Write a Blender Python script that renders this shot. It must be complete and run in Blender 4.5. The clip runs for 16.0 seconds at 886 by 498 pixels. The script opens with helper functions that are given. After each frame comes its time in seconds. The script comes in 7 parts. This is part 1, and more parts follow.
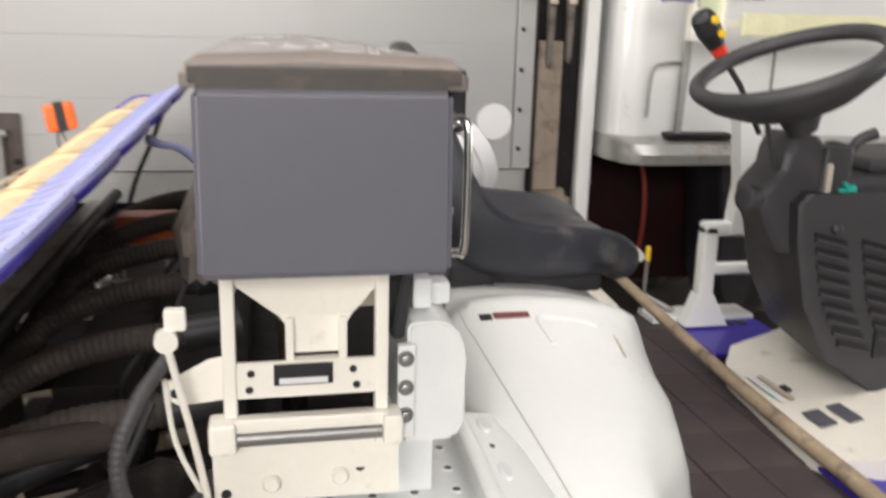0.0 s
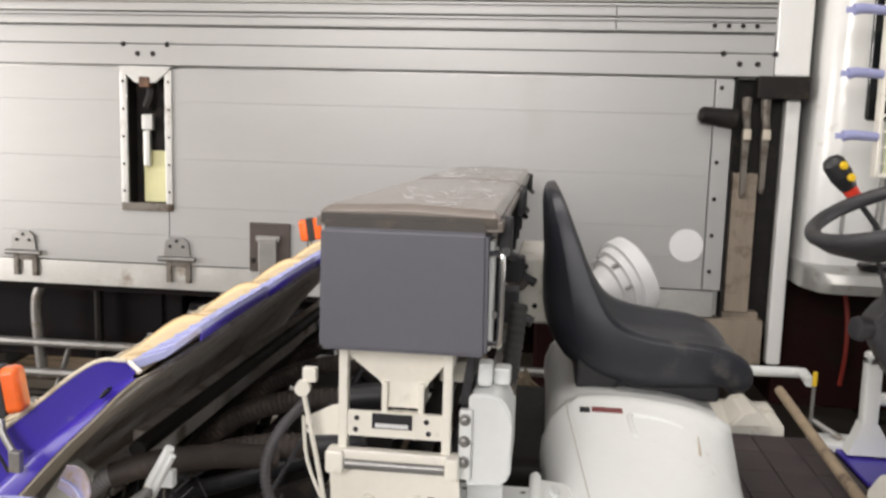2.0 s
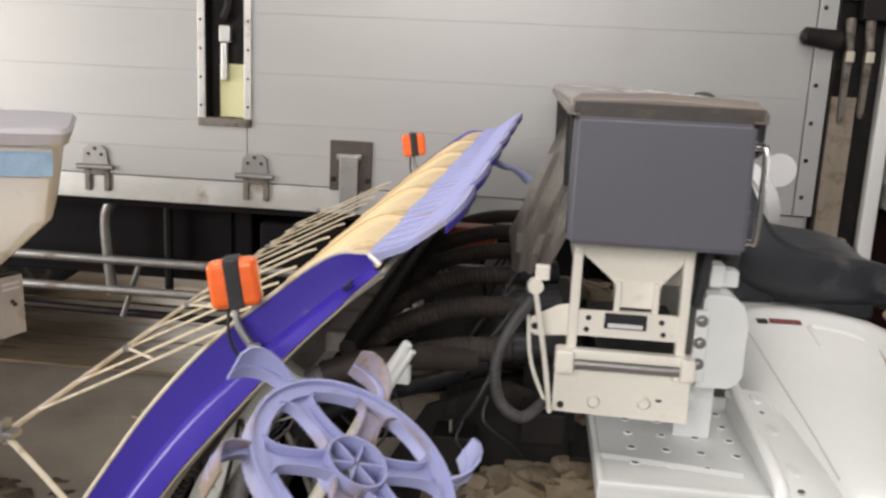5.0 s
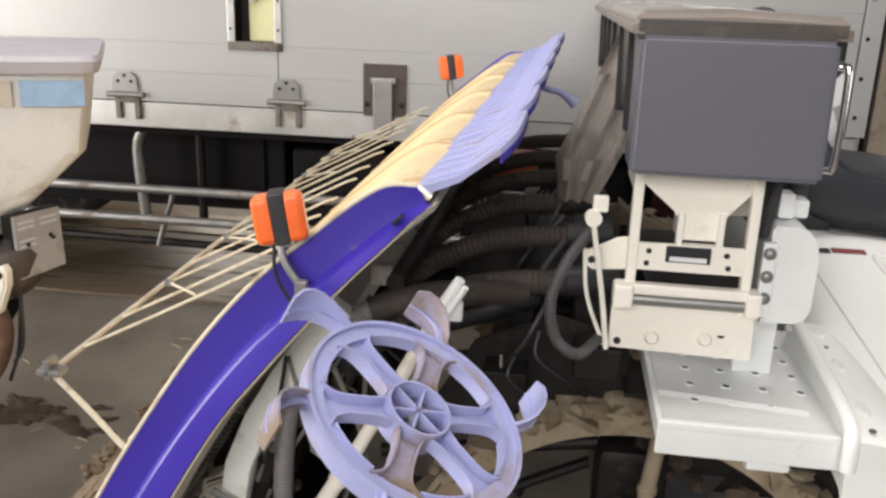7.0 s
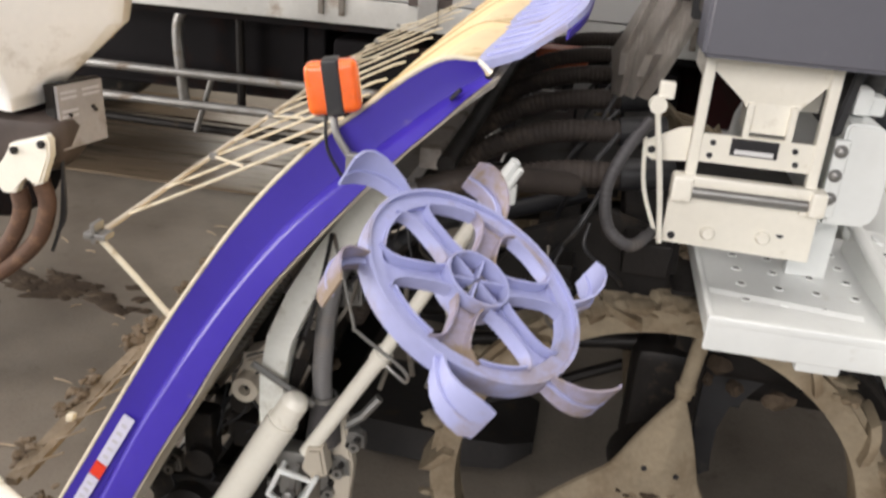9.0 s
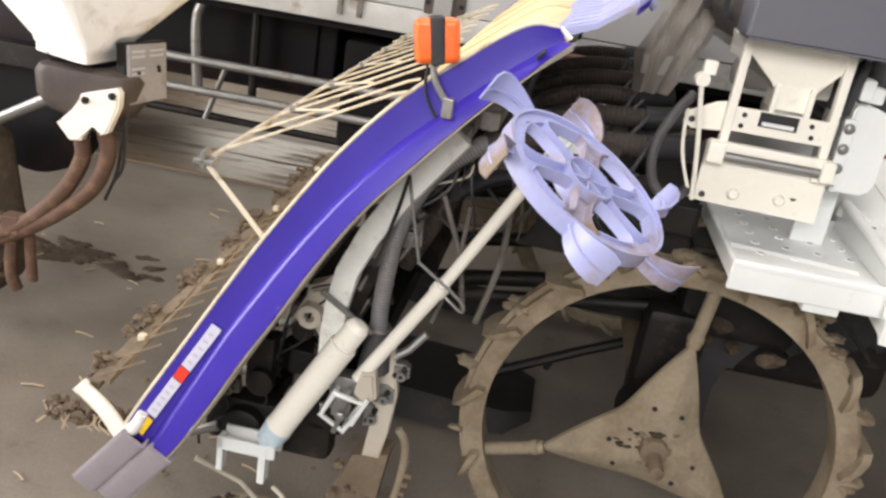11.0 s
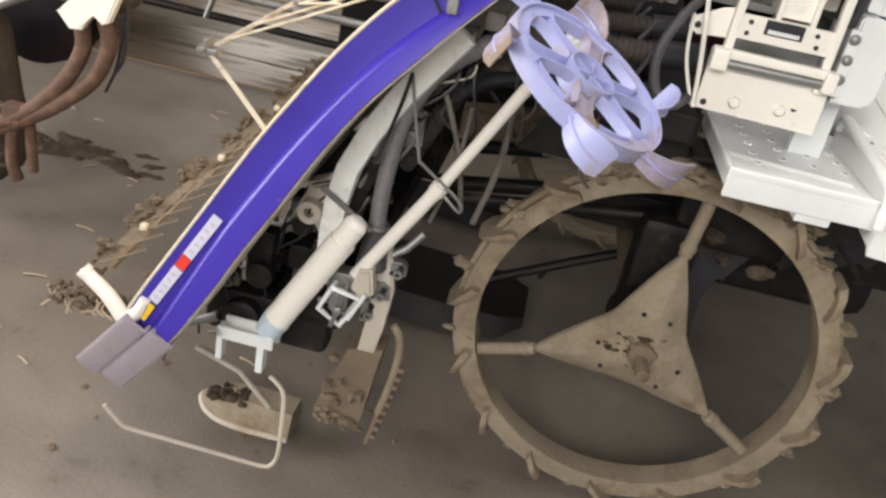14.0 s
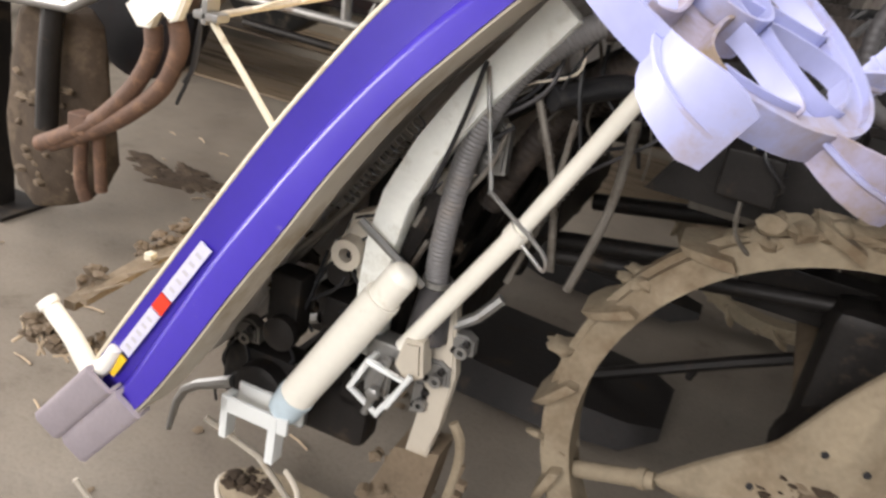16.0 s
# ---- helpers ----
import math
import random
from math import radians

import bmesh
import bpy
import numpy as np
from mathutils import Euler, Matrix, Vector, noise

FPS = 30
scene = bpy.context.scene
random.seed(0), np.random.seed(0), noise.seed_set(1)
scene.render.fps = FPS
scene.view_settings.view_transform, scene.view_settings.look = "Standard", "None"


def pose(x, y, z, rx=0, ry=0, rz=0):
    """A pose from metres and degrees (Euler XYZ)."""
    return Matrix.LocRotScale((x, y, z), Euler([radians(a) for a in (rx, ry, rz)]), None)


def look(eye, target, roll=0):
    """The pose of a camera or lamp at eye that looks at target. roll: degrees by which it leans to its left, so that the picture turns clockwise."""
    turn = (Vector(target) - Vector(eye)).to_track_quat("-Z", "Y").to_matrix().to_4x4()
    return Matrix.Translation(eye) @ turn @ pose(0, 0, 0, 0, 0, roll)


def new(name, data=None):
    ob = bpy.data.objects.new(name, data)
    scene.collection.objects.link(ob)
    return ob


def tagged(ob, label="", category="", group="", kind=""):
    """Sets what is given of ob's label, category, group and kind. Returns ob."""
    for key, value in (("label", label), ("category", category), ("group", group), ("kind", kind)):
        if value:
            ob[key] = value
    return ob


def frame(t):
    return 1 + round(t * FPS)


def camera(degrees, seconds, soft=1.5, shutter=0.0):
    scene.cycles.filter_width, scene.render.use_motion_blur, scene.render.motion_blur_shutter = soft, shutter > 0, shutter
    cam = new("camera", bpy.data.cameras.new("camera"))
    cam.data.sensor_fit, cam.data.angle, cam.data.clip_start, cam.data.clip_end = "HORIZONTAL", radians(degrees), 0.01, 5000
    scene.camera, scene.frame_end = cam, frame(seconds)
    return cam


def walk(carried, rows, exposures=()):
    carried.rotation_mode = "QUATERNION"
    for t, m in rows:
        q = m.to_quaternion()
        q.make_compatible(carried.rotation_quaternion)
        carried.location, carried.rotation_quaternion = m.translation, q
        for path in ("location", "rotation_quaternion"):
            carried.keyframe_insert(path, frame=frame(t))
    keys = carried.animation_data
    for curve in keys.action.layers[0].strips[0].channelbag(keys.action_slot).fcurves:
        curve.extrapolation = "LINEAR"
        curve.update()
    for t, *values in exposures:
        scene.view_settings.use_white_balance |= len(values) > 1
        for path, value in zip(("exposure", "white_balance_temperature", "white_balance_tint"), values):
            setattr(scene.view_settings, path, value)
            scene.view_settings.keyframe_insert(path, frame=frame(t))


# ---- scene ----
cam = camera(55.0, 16.0, soft=2.6, shutter=0.3)
PATH = [
    (0, (0.1016, 0.0281, 1.6275), (0.5033, 1.9233, 1.1305), 1.51),
    (0.1, (0.132, -0.0249, 1.649), (0.4455, 1.8964, 1.1903), 1.74),
    (0.2, (0.1689, -0.0688, 1.6604), (0.3852, 1.872, 1.2288), 1.06),
    (0.3, (0.2229, -0.129, 1.6679), (0.3454, 1.8232, 1.2511), 1.57),
    (0.4, (0.2617, -0.146, 1.6644), (0.3719, 1.8082, 1.2534), 2.18),
    (0.5, (0.3007, -0.1844, 1.6709), (0.3837, 1.7723, 1.2658), 0.93),
    (0.7, (0.3384, -0.2524, 1.6995), (0.3699, 1.7072, 1.301), 1.77),
    (1, (0.3468, -0.3164, 1.7011), (0.3151, 1.6578, 1.3825), 0.62),
    (1.2, (0.3294, -0.3526, 1.6999), (0.2771, 1.6207, 1.3786), 0.92),
    (1.5, (0.3483, -0.3842, 1.6912), (0.2242, 1.584, 1.3586), 0.69),
    (2, (0.3766, -0.3891, 1.709), (0.1428, 1.5802, 1.4497), 1.65),
    (2.2, (0.3816, -0.3944, 1.719), (0.1474, 1.5787, 1.4914), 2.32),
    (2.5, (0.3911, -0.3863, 1.7128), (0.162, 1.5895, 1.5035), 1.12),
    (3, (0.3906, -0.4058, 1.7129), (0.166, 1.5714, 1.5122), 0.64),
    (3.5, (0.3966, -0.4005, 1.7097), (0.1701, 1.5734, 1.4805), 0.53),
    (4, (0.3702, -0.3978, 1.6974), (0.0956, 1.5647, 1.4272), 0.92),
    (4.2, (0.3213, -0.4054, 1.69), (-0.0275, 1.5299, 1.3255), 2.36),
    (4.3, (0.2917, -0.412, 1.6862), (-0.0765, 1.5177, 1.3114), 3.18),
    (4.5, (0.2067, -0.3974, 1.6655), (-0.1485, 1.5305, 1.2691), 2.8),
    (4.7, (0.0984, -0.3931, 1.6458), (-0.1713, 1.5484, 1.2485), 3.33),
    (4.8, (0.0507, -0.4093, 1.6422), (-0.1963, 1.5357, 1.2472), 3.08),
    (5, (-0.0248, -0.3965, 1.6184), (-0.2277, 1.5517, 1.2144), 2.75),
    (5.2, (-0.0817, -0.3825, 1.6131), (-0.2826, 1.5604, 1.1831), 3.77),
    (7.3, (-0.0646, -0.3127, 1.6155), (-0.3236, 1.5675, 0.9849), 1.73),
    (7.5, (-0.0619, -0.2785, 1.6025), (-0.3332, 1.5865, 0.9331), 2.12),
    (8, (-0.08, -0.2523, 1.6019), (-0.3744, 1.5994, 0.9057), 2.87),
    (8.5, (-0.0855, -0.2545, 1.597), (-0.4001, 1.5875, 0.8841), 3.16),
    (9, (-0.106, -0.3258, 1.5619), (-0.4042, 1.4903, 0.7791), 4.35),
    (9.2, (-0.1292, -0.3694, 1.5552), (-0.3672, 1.4399, 0.7368), 4.96),
    (11.3, (-0.2597, -0.6195, 1.4667), (-0.4739, 1.2433, 0.7708), 9.92),
    (11.5, (-0.2614, -0.6164, 1.472), (-0.504, 1.2439, 0.7788), 9.69),
    (12, (-0.2473, -0.6169, 1.4966), (-0.4921, 1.2579, 0.8444), 7.93),
    (12.5, (-0.2461, -0.6298, 1.4893), (-0.4359, 1.2366, 0.796), 8.63),
    (13, (-0.2381, -0.6414, 1.4882), (-0.4113, 1.2165, 0.7684), 9.24),
    (13.5, (-0.2376, -0.65, 1.4709), (-0.4157, 1.1701, 0.6613), 9.98),
    (14, (-0.2463, -0.6475, 1.4465), (-0.3923, 1.1435, 0.5684), 11.82),
    (14.5, (-0.2699, -0.6459, 1.4386), (-0.4352, 1.1547, 0.584), 12.51),
    (14.8, (-0.2717, -0.6184, 1.4231), (-0.4812, 1.1895, 0.594), 12.87),
    (15, (-0.2851, -0.5741, 1.4022), (-0.4937, 1.2321, 0.5692), 12.94),
    (15.2, (-0.281, -0.5059, 1.3957), (-0.5202, 1.2802, 0.5283), 12.78),
    (15.5, (-0.2335, -0.3589, 1.3331), (-0.6142, 1.4224, 0.5074), 11.02),
    (15.7, (-0.1899, -0.2593, 1.284), (-0.6263, 1.5089, 0.4574), 12.33),
    (16, (-0.1475, -0.1369, 1.2316), (-0.7362, 1.6013, 0.4365), 11.34),
]
EXPOSURES = [(0.0, -0.07), (1.0, -0.12), (2.0, -0.27), (2.5, -0.32), (3.5, -0.34), (5.0, -0.47), (8.0, -0.2), (9.0, -0.2), (11.5, 0.05), (12.0, -0.09), (13.5, -0.15), (14.5, 0.05), (15.0, 0.17), (15.5, 0.24), (16.0, 0.30)]
walk(cam, [(t, look(eye, target, roll)) for t, eye, target, roll in PATH], EXPOSURES)

# ---- light ----
world = bpy.data.worlds.new("sky")
scene.world = world
world.use_nodes = True
wn = world.node_tree.nodes
sky = wn.new("ShaderNodeTexSky")
sky.sky_type = "NISHITA"
sky.sun_disc = False
sky.sun_elevation, sky.sun_rotation = radians(48), radians(205)
world.node_tree.links.new(sky.outputs[0], wn["Background"].inputs[0])
wn["Background"].inputs[1].default_value = 0.12
sun = new("sun", bpy.data.lights.new("sun", "SUN"))
sun.data.energy, sun.data.angle, sun.data.color = 2.5, radians(0.6), (1.0, 0.95, 0.88)
sun.matrix_world = look((-6, -12, 15), (0, 0, 0))


def area(name, eye, target, sx, sy, watts, colour=(1, 1, 1)):
    lamp = new(name, bpy.data.lights.new(name, "AREA"))
    lamp.data.shape, lamp.data.size, lamp.data.size_y, lamp.data.energy, lamp.data.color = "RECTANGLE", sx, sy, watts, colour
    lamp.matrix_world = look(eye, target)
    return lamp


# daylight by unseen doors and back window; overhead and east lamps are added fill
area("door_daylight", (-0.8, -4.2, 3.2), (-0.2, 1.4, 1.1), 3.4, 1.6, 290, (1.0, 0.935, 0.90))
area("side_door_daylight", (-5.6, 0.4, 1.75), (-0.8, 2.9, 1.5), 3.6, 2.3, 320, (1.0, 0.935, 0.89))
area("overhead_fill", (-0.6, 0.7, 4.7), (-0.6, 0.9, 0.0), 5.0, 1.5, 150, (1.0, 0.94, 0.91))
area("east_fill", (6.7, 1.5, 1.9), (0.9, 2.9, 0.3), 3.4, 2.2, 105, (1.0, 0.96, 0.93))
area("window_daylight", (-2.4, 6.45, 1.15), (-1.9, 4.2, 0.1), 1.6, 1.1, 40, (1.0, 0.90, 0.77))

# ---- materials ----
def mat(name, base, rough=0.5, metal=0.0, var=0.15, scale=6.0, dirt=None, dirt_amt=0.0, dirt_scale=5.0, bump=0.0, bump_scale=60.0, transmit=0.0, alpha=1.0, coat=0.0, stretch=(1, 1, 1), dirt_stretch=(1, 1, 1), dirt_mix=1.0):
    """A painted, plastic or metal surface: two scales of variation, optional dirt in patches, fine relief."""
    m = bpy.data.materials.new(name)
    m.use_nodes = True
    nt = m.node_tree
    n, l = nt.nodes, nt.links
    b = n["Principled BSDF"]
    tc = n.new("ShaderNodeTexCoord")
    mp = n.new("ShaderNodeMapping")
    mp.inputs["Scale"].default_value = stretch
    l.new(tc.outputs["Object"], mp.inputs[0])
    big = n.new("ShaderNodeTexNoise")
    big.inputs["Scale"].default_value, big.inputs["Detail"].default_value, big.inputs["Roughness"].default_value = scale, 5, 0.6
    l.new(mp.outputs[0], big.inputs["Vector"])
    fine = n.new("ShaderNodeTexNoise")
    fine.inputs["Scale"].default_value, fine.inputs["Detail"].default_value = scale * 14, 3
    l.new(mp.outputs[0], fine.inputs["Vector"])
    add = n.new("ShaderNodeMath")
    add.operation = "MULTIPLY_ADD"
    add.inputs[1].default_value = 0.35
    l.new(fine.outputs[0], add.inputs[0])
    l.new(big.outputs[0], add.inputs[2])
    ramp = n.new("ShaderNodeMapRange")
    ramp.inputs[1].default_value, ramp.inputs[2].default_value = 0.4, 0.95
    ramp.inputs[3].default_value, ramp.inputs[4].default_value = 1 - var, 1 + var
    l.new(add.outputs[0], ramp.inputs[0])
    col = n.new("ShaderNodeVectorMath")
    col.operation = "SCALE"
    col.inputs[0].default_value = base
    l.new(ramp.outputs[0], col.inputs["Scale"])
    out = col.outputs[0]
    rgh = n.new("ShaderNodeMapRange")
    rgh.inputs[3].default_value, rgh.inputs[4].default_value = max(0.03, rough - 0.1), min(1, rough + 0.12)
    l.new(big.outputs[0], rgh.inputs[0])
    rout = rgh.outputs[0]
    if dirt:
        dn = n.new("ShaderNodeTexNoise")
        dn.inputs["Scale"].default_value, dn.inputs["Detail"].default_value, dn.inputs["Roughness"].default_value = dirt_scale, 8, 0.68
        dm = n.new("ShaderNodeMapping")
        dm.inputs["Scale"].default_value = dirt_stretch
        l.new(tc.outputs["Object"], dm.inputs[0])
        l.new(dm.outputs[0], dn.inputs["Vector"])
        dr = n.new("ShaderNodeMapRange")
        dr.inputs[1].default_value, dr.inputs[2].default_value = 0.66 - 0.35 * dirt_amt, 0.80 - 0.3 * dirt_amt
        dr.inputs[4].default_value = dirt_mix
        l.new(dn.outputs[0], dr.inputs[0])
        mix = n.new("ShaderNodeMix")
        mix.data_type = "RGBA"
        l.new(dr.outputs[0], mix.inputs["Factor"])
        l.new(out, mix.inputs["A"])
        mix.inputs["B"].default_value = (*dirt, 1)
        out = mix.outputs["Result"]
        mr = n.new("ShaderNodeMix")
        l.new(dr.outputs[0], mr.inputs["Factor"])
        l.new(rout, mr.inputs["A"])
        mr.inputs["B"].default_value = 0.9
        rout = mr.outputs["Result"]
    l.new(out, b.inputs["Base Color"])
    l.new(rout, b.inputs["Roughness"])
    b.inputs["Metallic"].default_value = metal
    b.inputs["Transmission Weight"].default_value = transmit
    b.inputs["Alpha"].default_value = alpha
    b.inputs["Coat Weight"].default_value = coat
    if bump:
        bn = n.new("ShaderNodeTexNoise")
        bn.inputs["Scale"].default_value, bn.inputs["Detail"].default_value, bn.inputs["Roughness"].default_value = bump_scale, 6, 0.65
        l.new(mp.outputs[0], bn.inputs["Vector"])
        bp = n.new("ShaderNodeBump")
        bp.inputs["Strength"].default_value, bp.inputs["Distance"].default_value = min(1, bump), 0.004 if bump_scale > 20 else 0.02
        l.new(bn.outputs[0], bp.inputs["Height"])
        l.new(bp.outputs[0], b.inputs["Normal"])
    return m


MUD = (0.25, 0.18, 0.11)
DUST = (0.42, 0.35, 0.26)
M_ALU = mat("painted_aluminium", (0.372, 0.371, 0.364), 0.36, 0.12, 0.04, 1.8, (0.30, 0.26, 0.21), 0.32, 2.6, 0.04, 30, stretch=(0.35, 1, 1.5), dirt_stretch=(1.4, 1, 0.5), dirt_mix=0.10)
M_WEATHER = mat("weathered_brown_steel", (0.062, 0.047, 0.041), 0.6, 0.1, 0.3, 6, (0.10, 0.06, 0.045), 0.3, 8, 0.2, 40)
M_ALU_FRAME = mat("bare_aluminium", (0.50, 0.50, 0.48), 0.38, 0.6, 0.12, 5, (0.30, 0.25, 0.2), 0.25, 6, 0.06, 50)
M_STEEL = mat("galvanised_steel", (0.27, 0.265, 0.255), 0.42, 0.7, 0.2, 8, (0.2, 0.15, 0.11), 0.35, 9, 0.1, 60)
M_DIRTYSTEEL = mat("grimy_steel", (0.16, 0.145, 0.125), 0.55, 0.4, 0.2, 9, (0.07, 0.05, 0.035), 0.5, 14, 0.2, 60)
M_RUST = mat("rusty_steel", (0.10, 0.055, 0.036), 0.75, 0.1, 0.35, 14, (0.20, 0.115, 0.07), 0.45, 20, 0.4, 80)
# greasy steel, darkened further to stand in for shade under tray and machine
M_DARKSTEEL = mat("dark_greased_and_shaded_steel", (0.016, 0.014, 0.013), 0.5, 0.3, 0.4, 12, (0.07, 0.052, 0.036), 0.24, 14, 0.3, 60)
M_DIRTYPALE = mat("grimy_pale_paint", (0.80, 0.81, 0.76), 0.4, 0, 0.10, 8, (0.34, 0.30, 0.22), 0.30, 9, 0.1, 60, dirt_mix=0.7)
M_CRUST = mat("mud_crusted_wood", (0.20, 0.160, 0.115), 0.85, 0, 0.3, 9, (0.13, 0.095, 0.06), 0.5, 12, 0.6, 50)
M_PILLAR = mat("dusty_beige_steel", (0.27, 0.225, 0.175), 0.65, 0.1, 0.2, 6, (0.15, 0.11, 0.08), 0.4, 9, 0.15, 40, stretch=(3, 3, 0.5))
# near-black holds the shade under the lorry; also used for the rubber wheel
M_SHADEBLACK = mat("black_with_shade", (0.008, 0.007, 0.008), 0.7, 0, 0.4, 6, (0.022, 0.012, 0.010), 0.4, 5, 0.2, 40)
M_PLATE = mat("scuffed_grey_plate", (0.30, 0.285, 0.28), 0.5, 0.1, 0.2, 14, (0.20, 0.17, 0.15), 0.4, 12)
M_PANEL = mat("dusty_grey_panel", (0.20, 0.20, 0.21), 0.5, 0, 0.15, 8, (0.13, 0.11, 0.09), 0.3, 9)
M_LIDEDGE = mat("scuffed_clear_rim", (0.16, 0.135, 0.115), 0.3, 0, 0.3, 14, (0.42, 0.38, 0.33), 0.35, 16)
# red paint taken nearly to black, with the under-lorry shade in the colour
M_CHASSIS = mat("shaded_red_chassis_paint", (0.026, 0.007, 0.007), 0.7, 0.0, 0.3, 5, (0.02, 0.015, 0.012), 0.5, 6, 0.2, 30)
M_BLACK = mat("black_plastic", (0.018, 0.018, 0.02), 0.45, 0, 0.2, 12, (0.10, 0.085, 0.07), 0.25, 18, 0.1, 90, dirt_mix=0.5)
M_RUBBER = mat("black_rubber", (0.03, 0.029, 0.028), 0.75, 0, 0.25, 10, (0.16, 0.13, 0.10), 0.4, 10, 0.2, 60)
M_GRIP = mat("dark_grey_plastic", (0.042, 0.041, 0.044), 0.5, 0, 0.15, 10, (0.075, 0.068, 0.06), 0.2, 14, 0.08, 120)
M_SEAT = mat("black_vinyl", (0.024, 0.026, 0.033), 0.34, 0, 0.2, 9, (0.11, 0.10, 0.09), 0.22, 6, 0.2, 220)
M_BOX = mat("grey_plastic", (0.098, 0.098, 0.118), 0.5, 0, 0.06, 5, (0.16, 0.155, 0.16), 0.08, 9, 0.04, 300)
M_CREAM = mat("cream_paint", (0.83, 0.80, 0.71), 0.38, 0, 0.06, 7, (0.45, 0.38, 0.27), 0.2, 11, 0.05, 60, coat=0.2)
M_WHITE = mat("off_white_paint", (0.80, 0.815, 0.79), 0.33, 0, 0.04, 4, (0.50, 0.46, 0.36), 0.12, 6, 0.03, 40, coat=0.3)
M_PALE = mat("pale_grey_paint", (0.73, 0.75, 0.735), 0.38, 0, 0.05, 5, (0.45, 0.42, 0.34), 0.14, 9, 0.03, 60, coat=0.2)
M_BLUE = mat("violet_blue_plastic", (0.040, 0.022, 0.315), 0.36, 0, 0.09, 5, (0.20, 0.16, 0.33), 0.03, 30, 0.06, 120, coat=0.1)
M_LAV = mat("lavender_plastic", (0.345, 0.365, 0.60), 0.45, 0, 0.10, 9, (0.28, 0.215, 0.15), 0.44, 8, 0.08, 60, dirt_mix=0.8)
M_DUSTLAV = mat("dusty_lavender_plastic", (0.34, 0.33, 0.52), 0.55, 0, 0.10, 9, (0.24, 0.18, 0.115), 0.82, 9, 0.10, 60, dirt_mix=0.95)
M_CHROME = mat("chrome", (0.75, 0.74, 0.72), 0.18, 1.0, 0.08, 12, (0.3, 0.25, 0.2), 0.1, 20)
M_BEIGE = mat("dusty_cream_plastic", (0.74, 0.59, 0.36), 0.55, 0, 0.10, 6, (0.40, 0.28, 0.14), 0.3, 7, 0.06, 40)
M_UNDER = mat("dirty_tray_underside", (0.64, 0.60, 0.56), 0.34, 0, 0.25, 8, (0.26, 0.21, 0.15), 0.4, 8, 0.2, 40)
M_MUD = mat("dried_mud", (0.18, 0.138, 0.095), 0.92, 0, 0.28, 9, (0.10, 0.072, 0.048), 0.4, 7, 0.9, 28)
M_MUDWHEEL = mat("muddy_wheel_paint", (0.275, 0.226, 0.158), 0.85, 0, 0.30, 7, (0.165, 0.12, 0.075), 0.5, 5, 0.6, 34)
M_CLOD = mat("brown_clods", (0.125, 0.092, 0.060), 0.92, 0, 0.35, 10, (0.07, 0.05, 0.032), 0.45, 9, 0.9, 30)
M_WET = mat("dark_soil", (0.055, 0.04, 0.028), 0.9, 0, 0.35, 12, (0.10, 0.075, 0.052), 0.4, 12, 0.9, 26)
M_ORANGE = mat("orange_reflector", (0.95, 0.15, 0.01), 0.22, 0, 0.12, 40, None, 0, 5, 0.35, 300, coat=0.5)
M_HOSE = mat("grey_corrugated_hose", (0.055, 0.052, 0.055), 0.55, 0, 0.2, 12, (0.20, 0.165, 0.13), 0.3, 10, 0.1, 70, dirt_mix=0.5)
M_BROWNHOSE = mat("brown_dusty_hose", (0.047, 0.038, 0.033), 0.6, 0, 0.25, 10, (0.12, 0.095, 0.075), 0.3, 10, 0.2, 70)
M_WOOD = mat("worn_pale_wood", (0.185, 0.138, 0.092), 0.36, 0, 0.35, 3, (0.08, 0.058, 0.038), 0.45, 3, 0.3, 40, stretch=(0.6, 6, 6), dirt_stretch=(0.6, 4, 4))
M_STICK = mat("bare_stick", (0.36, 0.28, 0.19), 0.75, 0, 0.25, 10, (0.16, 0.12, 0.09), 0.4, 14, 0.3, 60)
M_CLEAR = mat("dusty_clear_plastic", (0.24, 0.21, 0.185), 0.2, 0, 0.12, 4, (0.33, 0.295, 0.25), 0.10, 5, 0.12, 30, transmit=0.1, stretch=(1, 0.3, 1))
M_SMOKE = mat("smoked_hopper_plastic", (0.10, 0.088, 0.078), 0.4, 0, 0.2, 6, (0.30, 0.26, 0.21), 0.4, 10, 0.1, 50, transmit=0.25)
M_MAT = mat("dark_violet_rubber_mat", (0.060, 0.046, 0.048), 0.65, 0, 0.2, 8, (0.10, 0.078, 0.062), 0.35, 3, 0.2, 80, dirt_mix=0.6)
M_TANKWHITE = mat("worn_white_plastic", (0.68, 0.665, 0.63), 0.45, 0, 0.06, 4, (0.40, 0.36, 0.30), 0.18, 4, 0.04, 50)
M_HOPGREY = mat("dusty_grey_plastic", (0.50, 0.45, 0.37), 0.6, 0, 0.1, 5, (0.36, 0.29, 0.2), 0.45, 6, 0.1, 40)
M_FILM = mat("dirty_plastic_film", (0.42, 0.375, 0.335), 0.35, 0, 0.25, 9, (0.62, 0.57, 0.52), 0.45, 6, 0.3, 30, transmit=0.1, alpha=0.55, dirt_stretch=(9, 3, 0.6))
M_HOSEGREY = mat("grey_hose", (0.15, 0.145, 0.145), 0.5, 0, 0.15, 12, (0.25, 0.20, 0.15), 0.3, 10, dirt_mix=0.5)
M_CASE = mat("dull_orange_plastic", (0.50, 0.10, 0.03), 0.45, 0, 0.15, 8, (0.2, 0.1, 0.06), 0.2, 10)
M_SEAM = mat("brown_seam_dirt", (0.45, 0.33, 0.18), 0.8)
M_CAB = mat("white_cab_paint", (0.76, 0.76, 0.74), 0.3, 0, 0.03, 3, (0.45, 0.42, 0.36), 0.1, 4, coat=0.4)
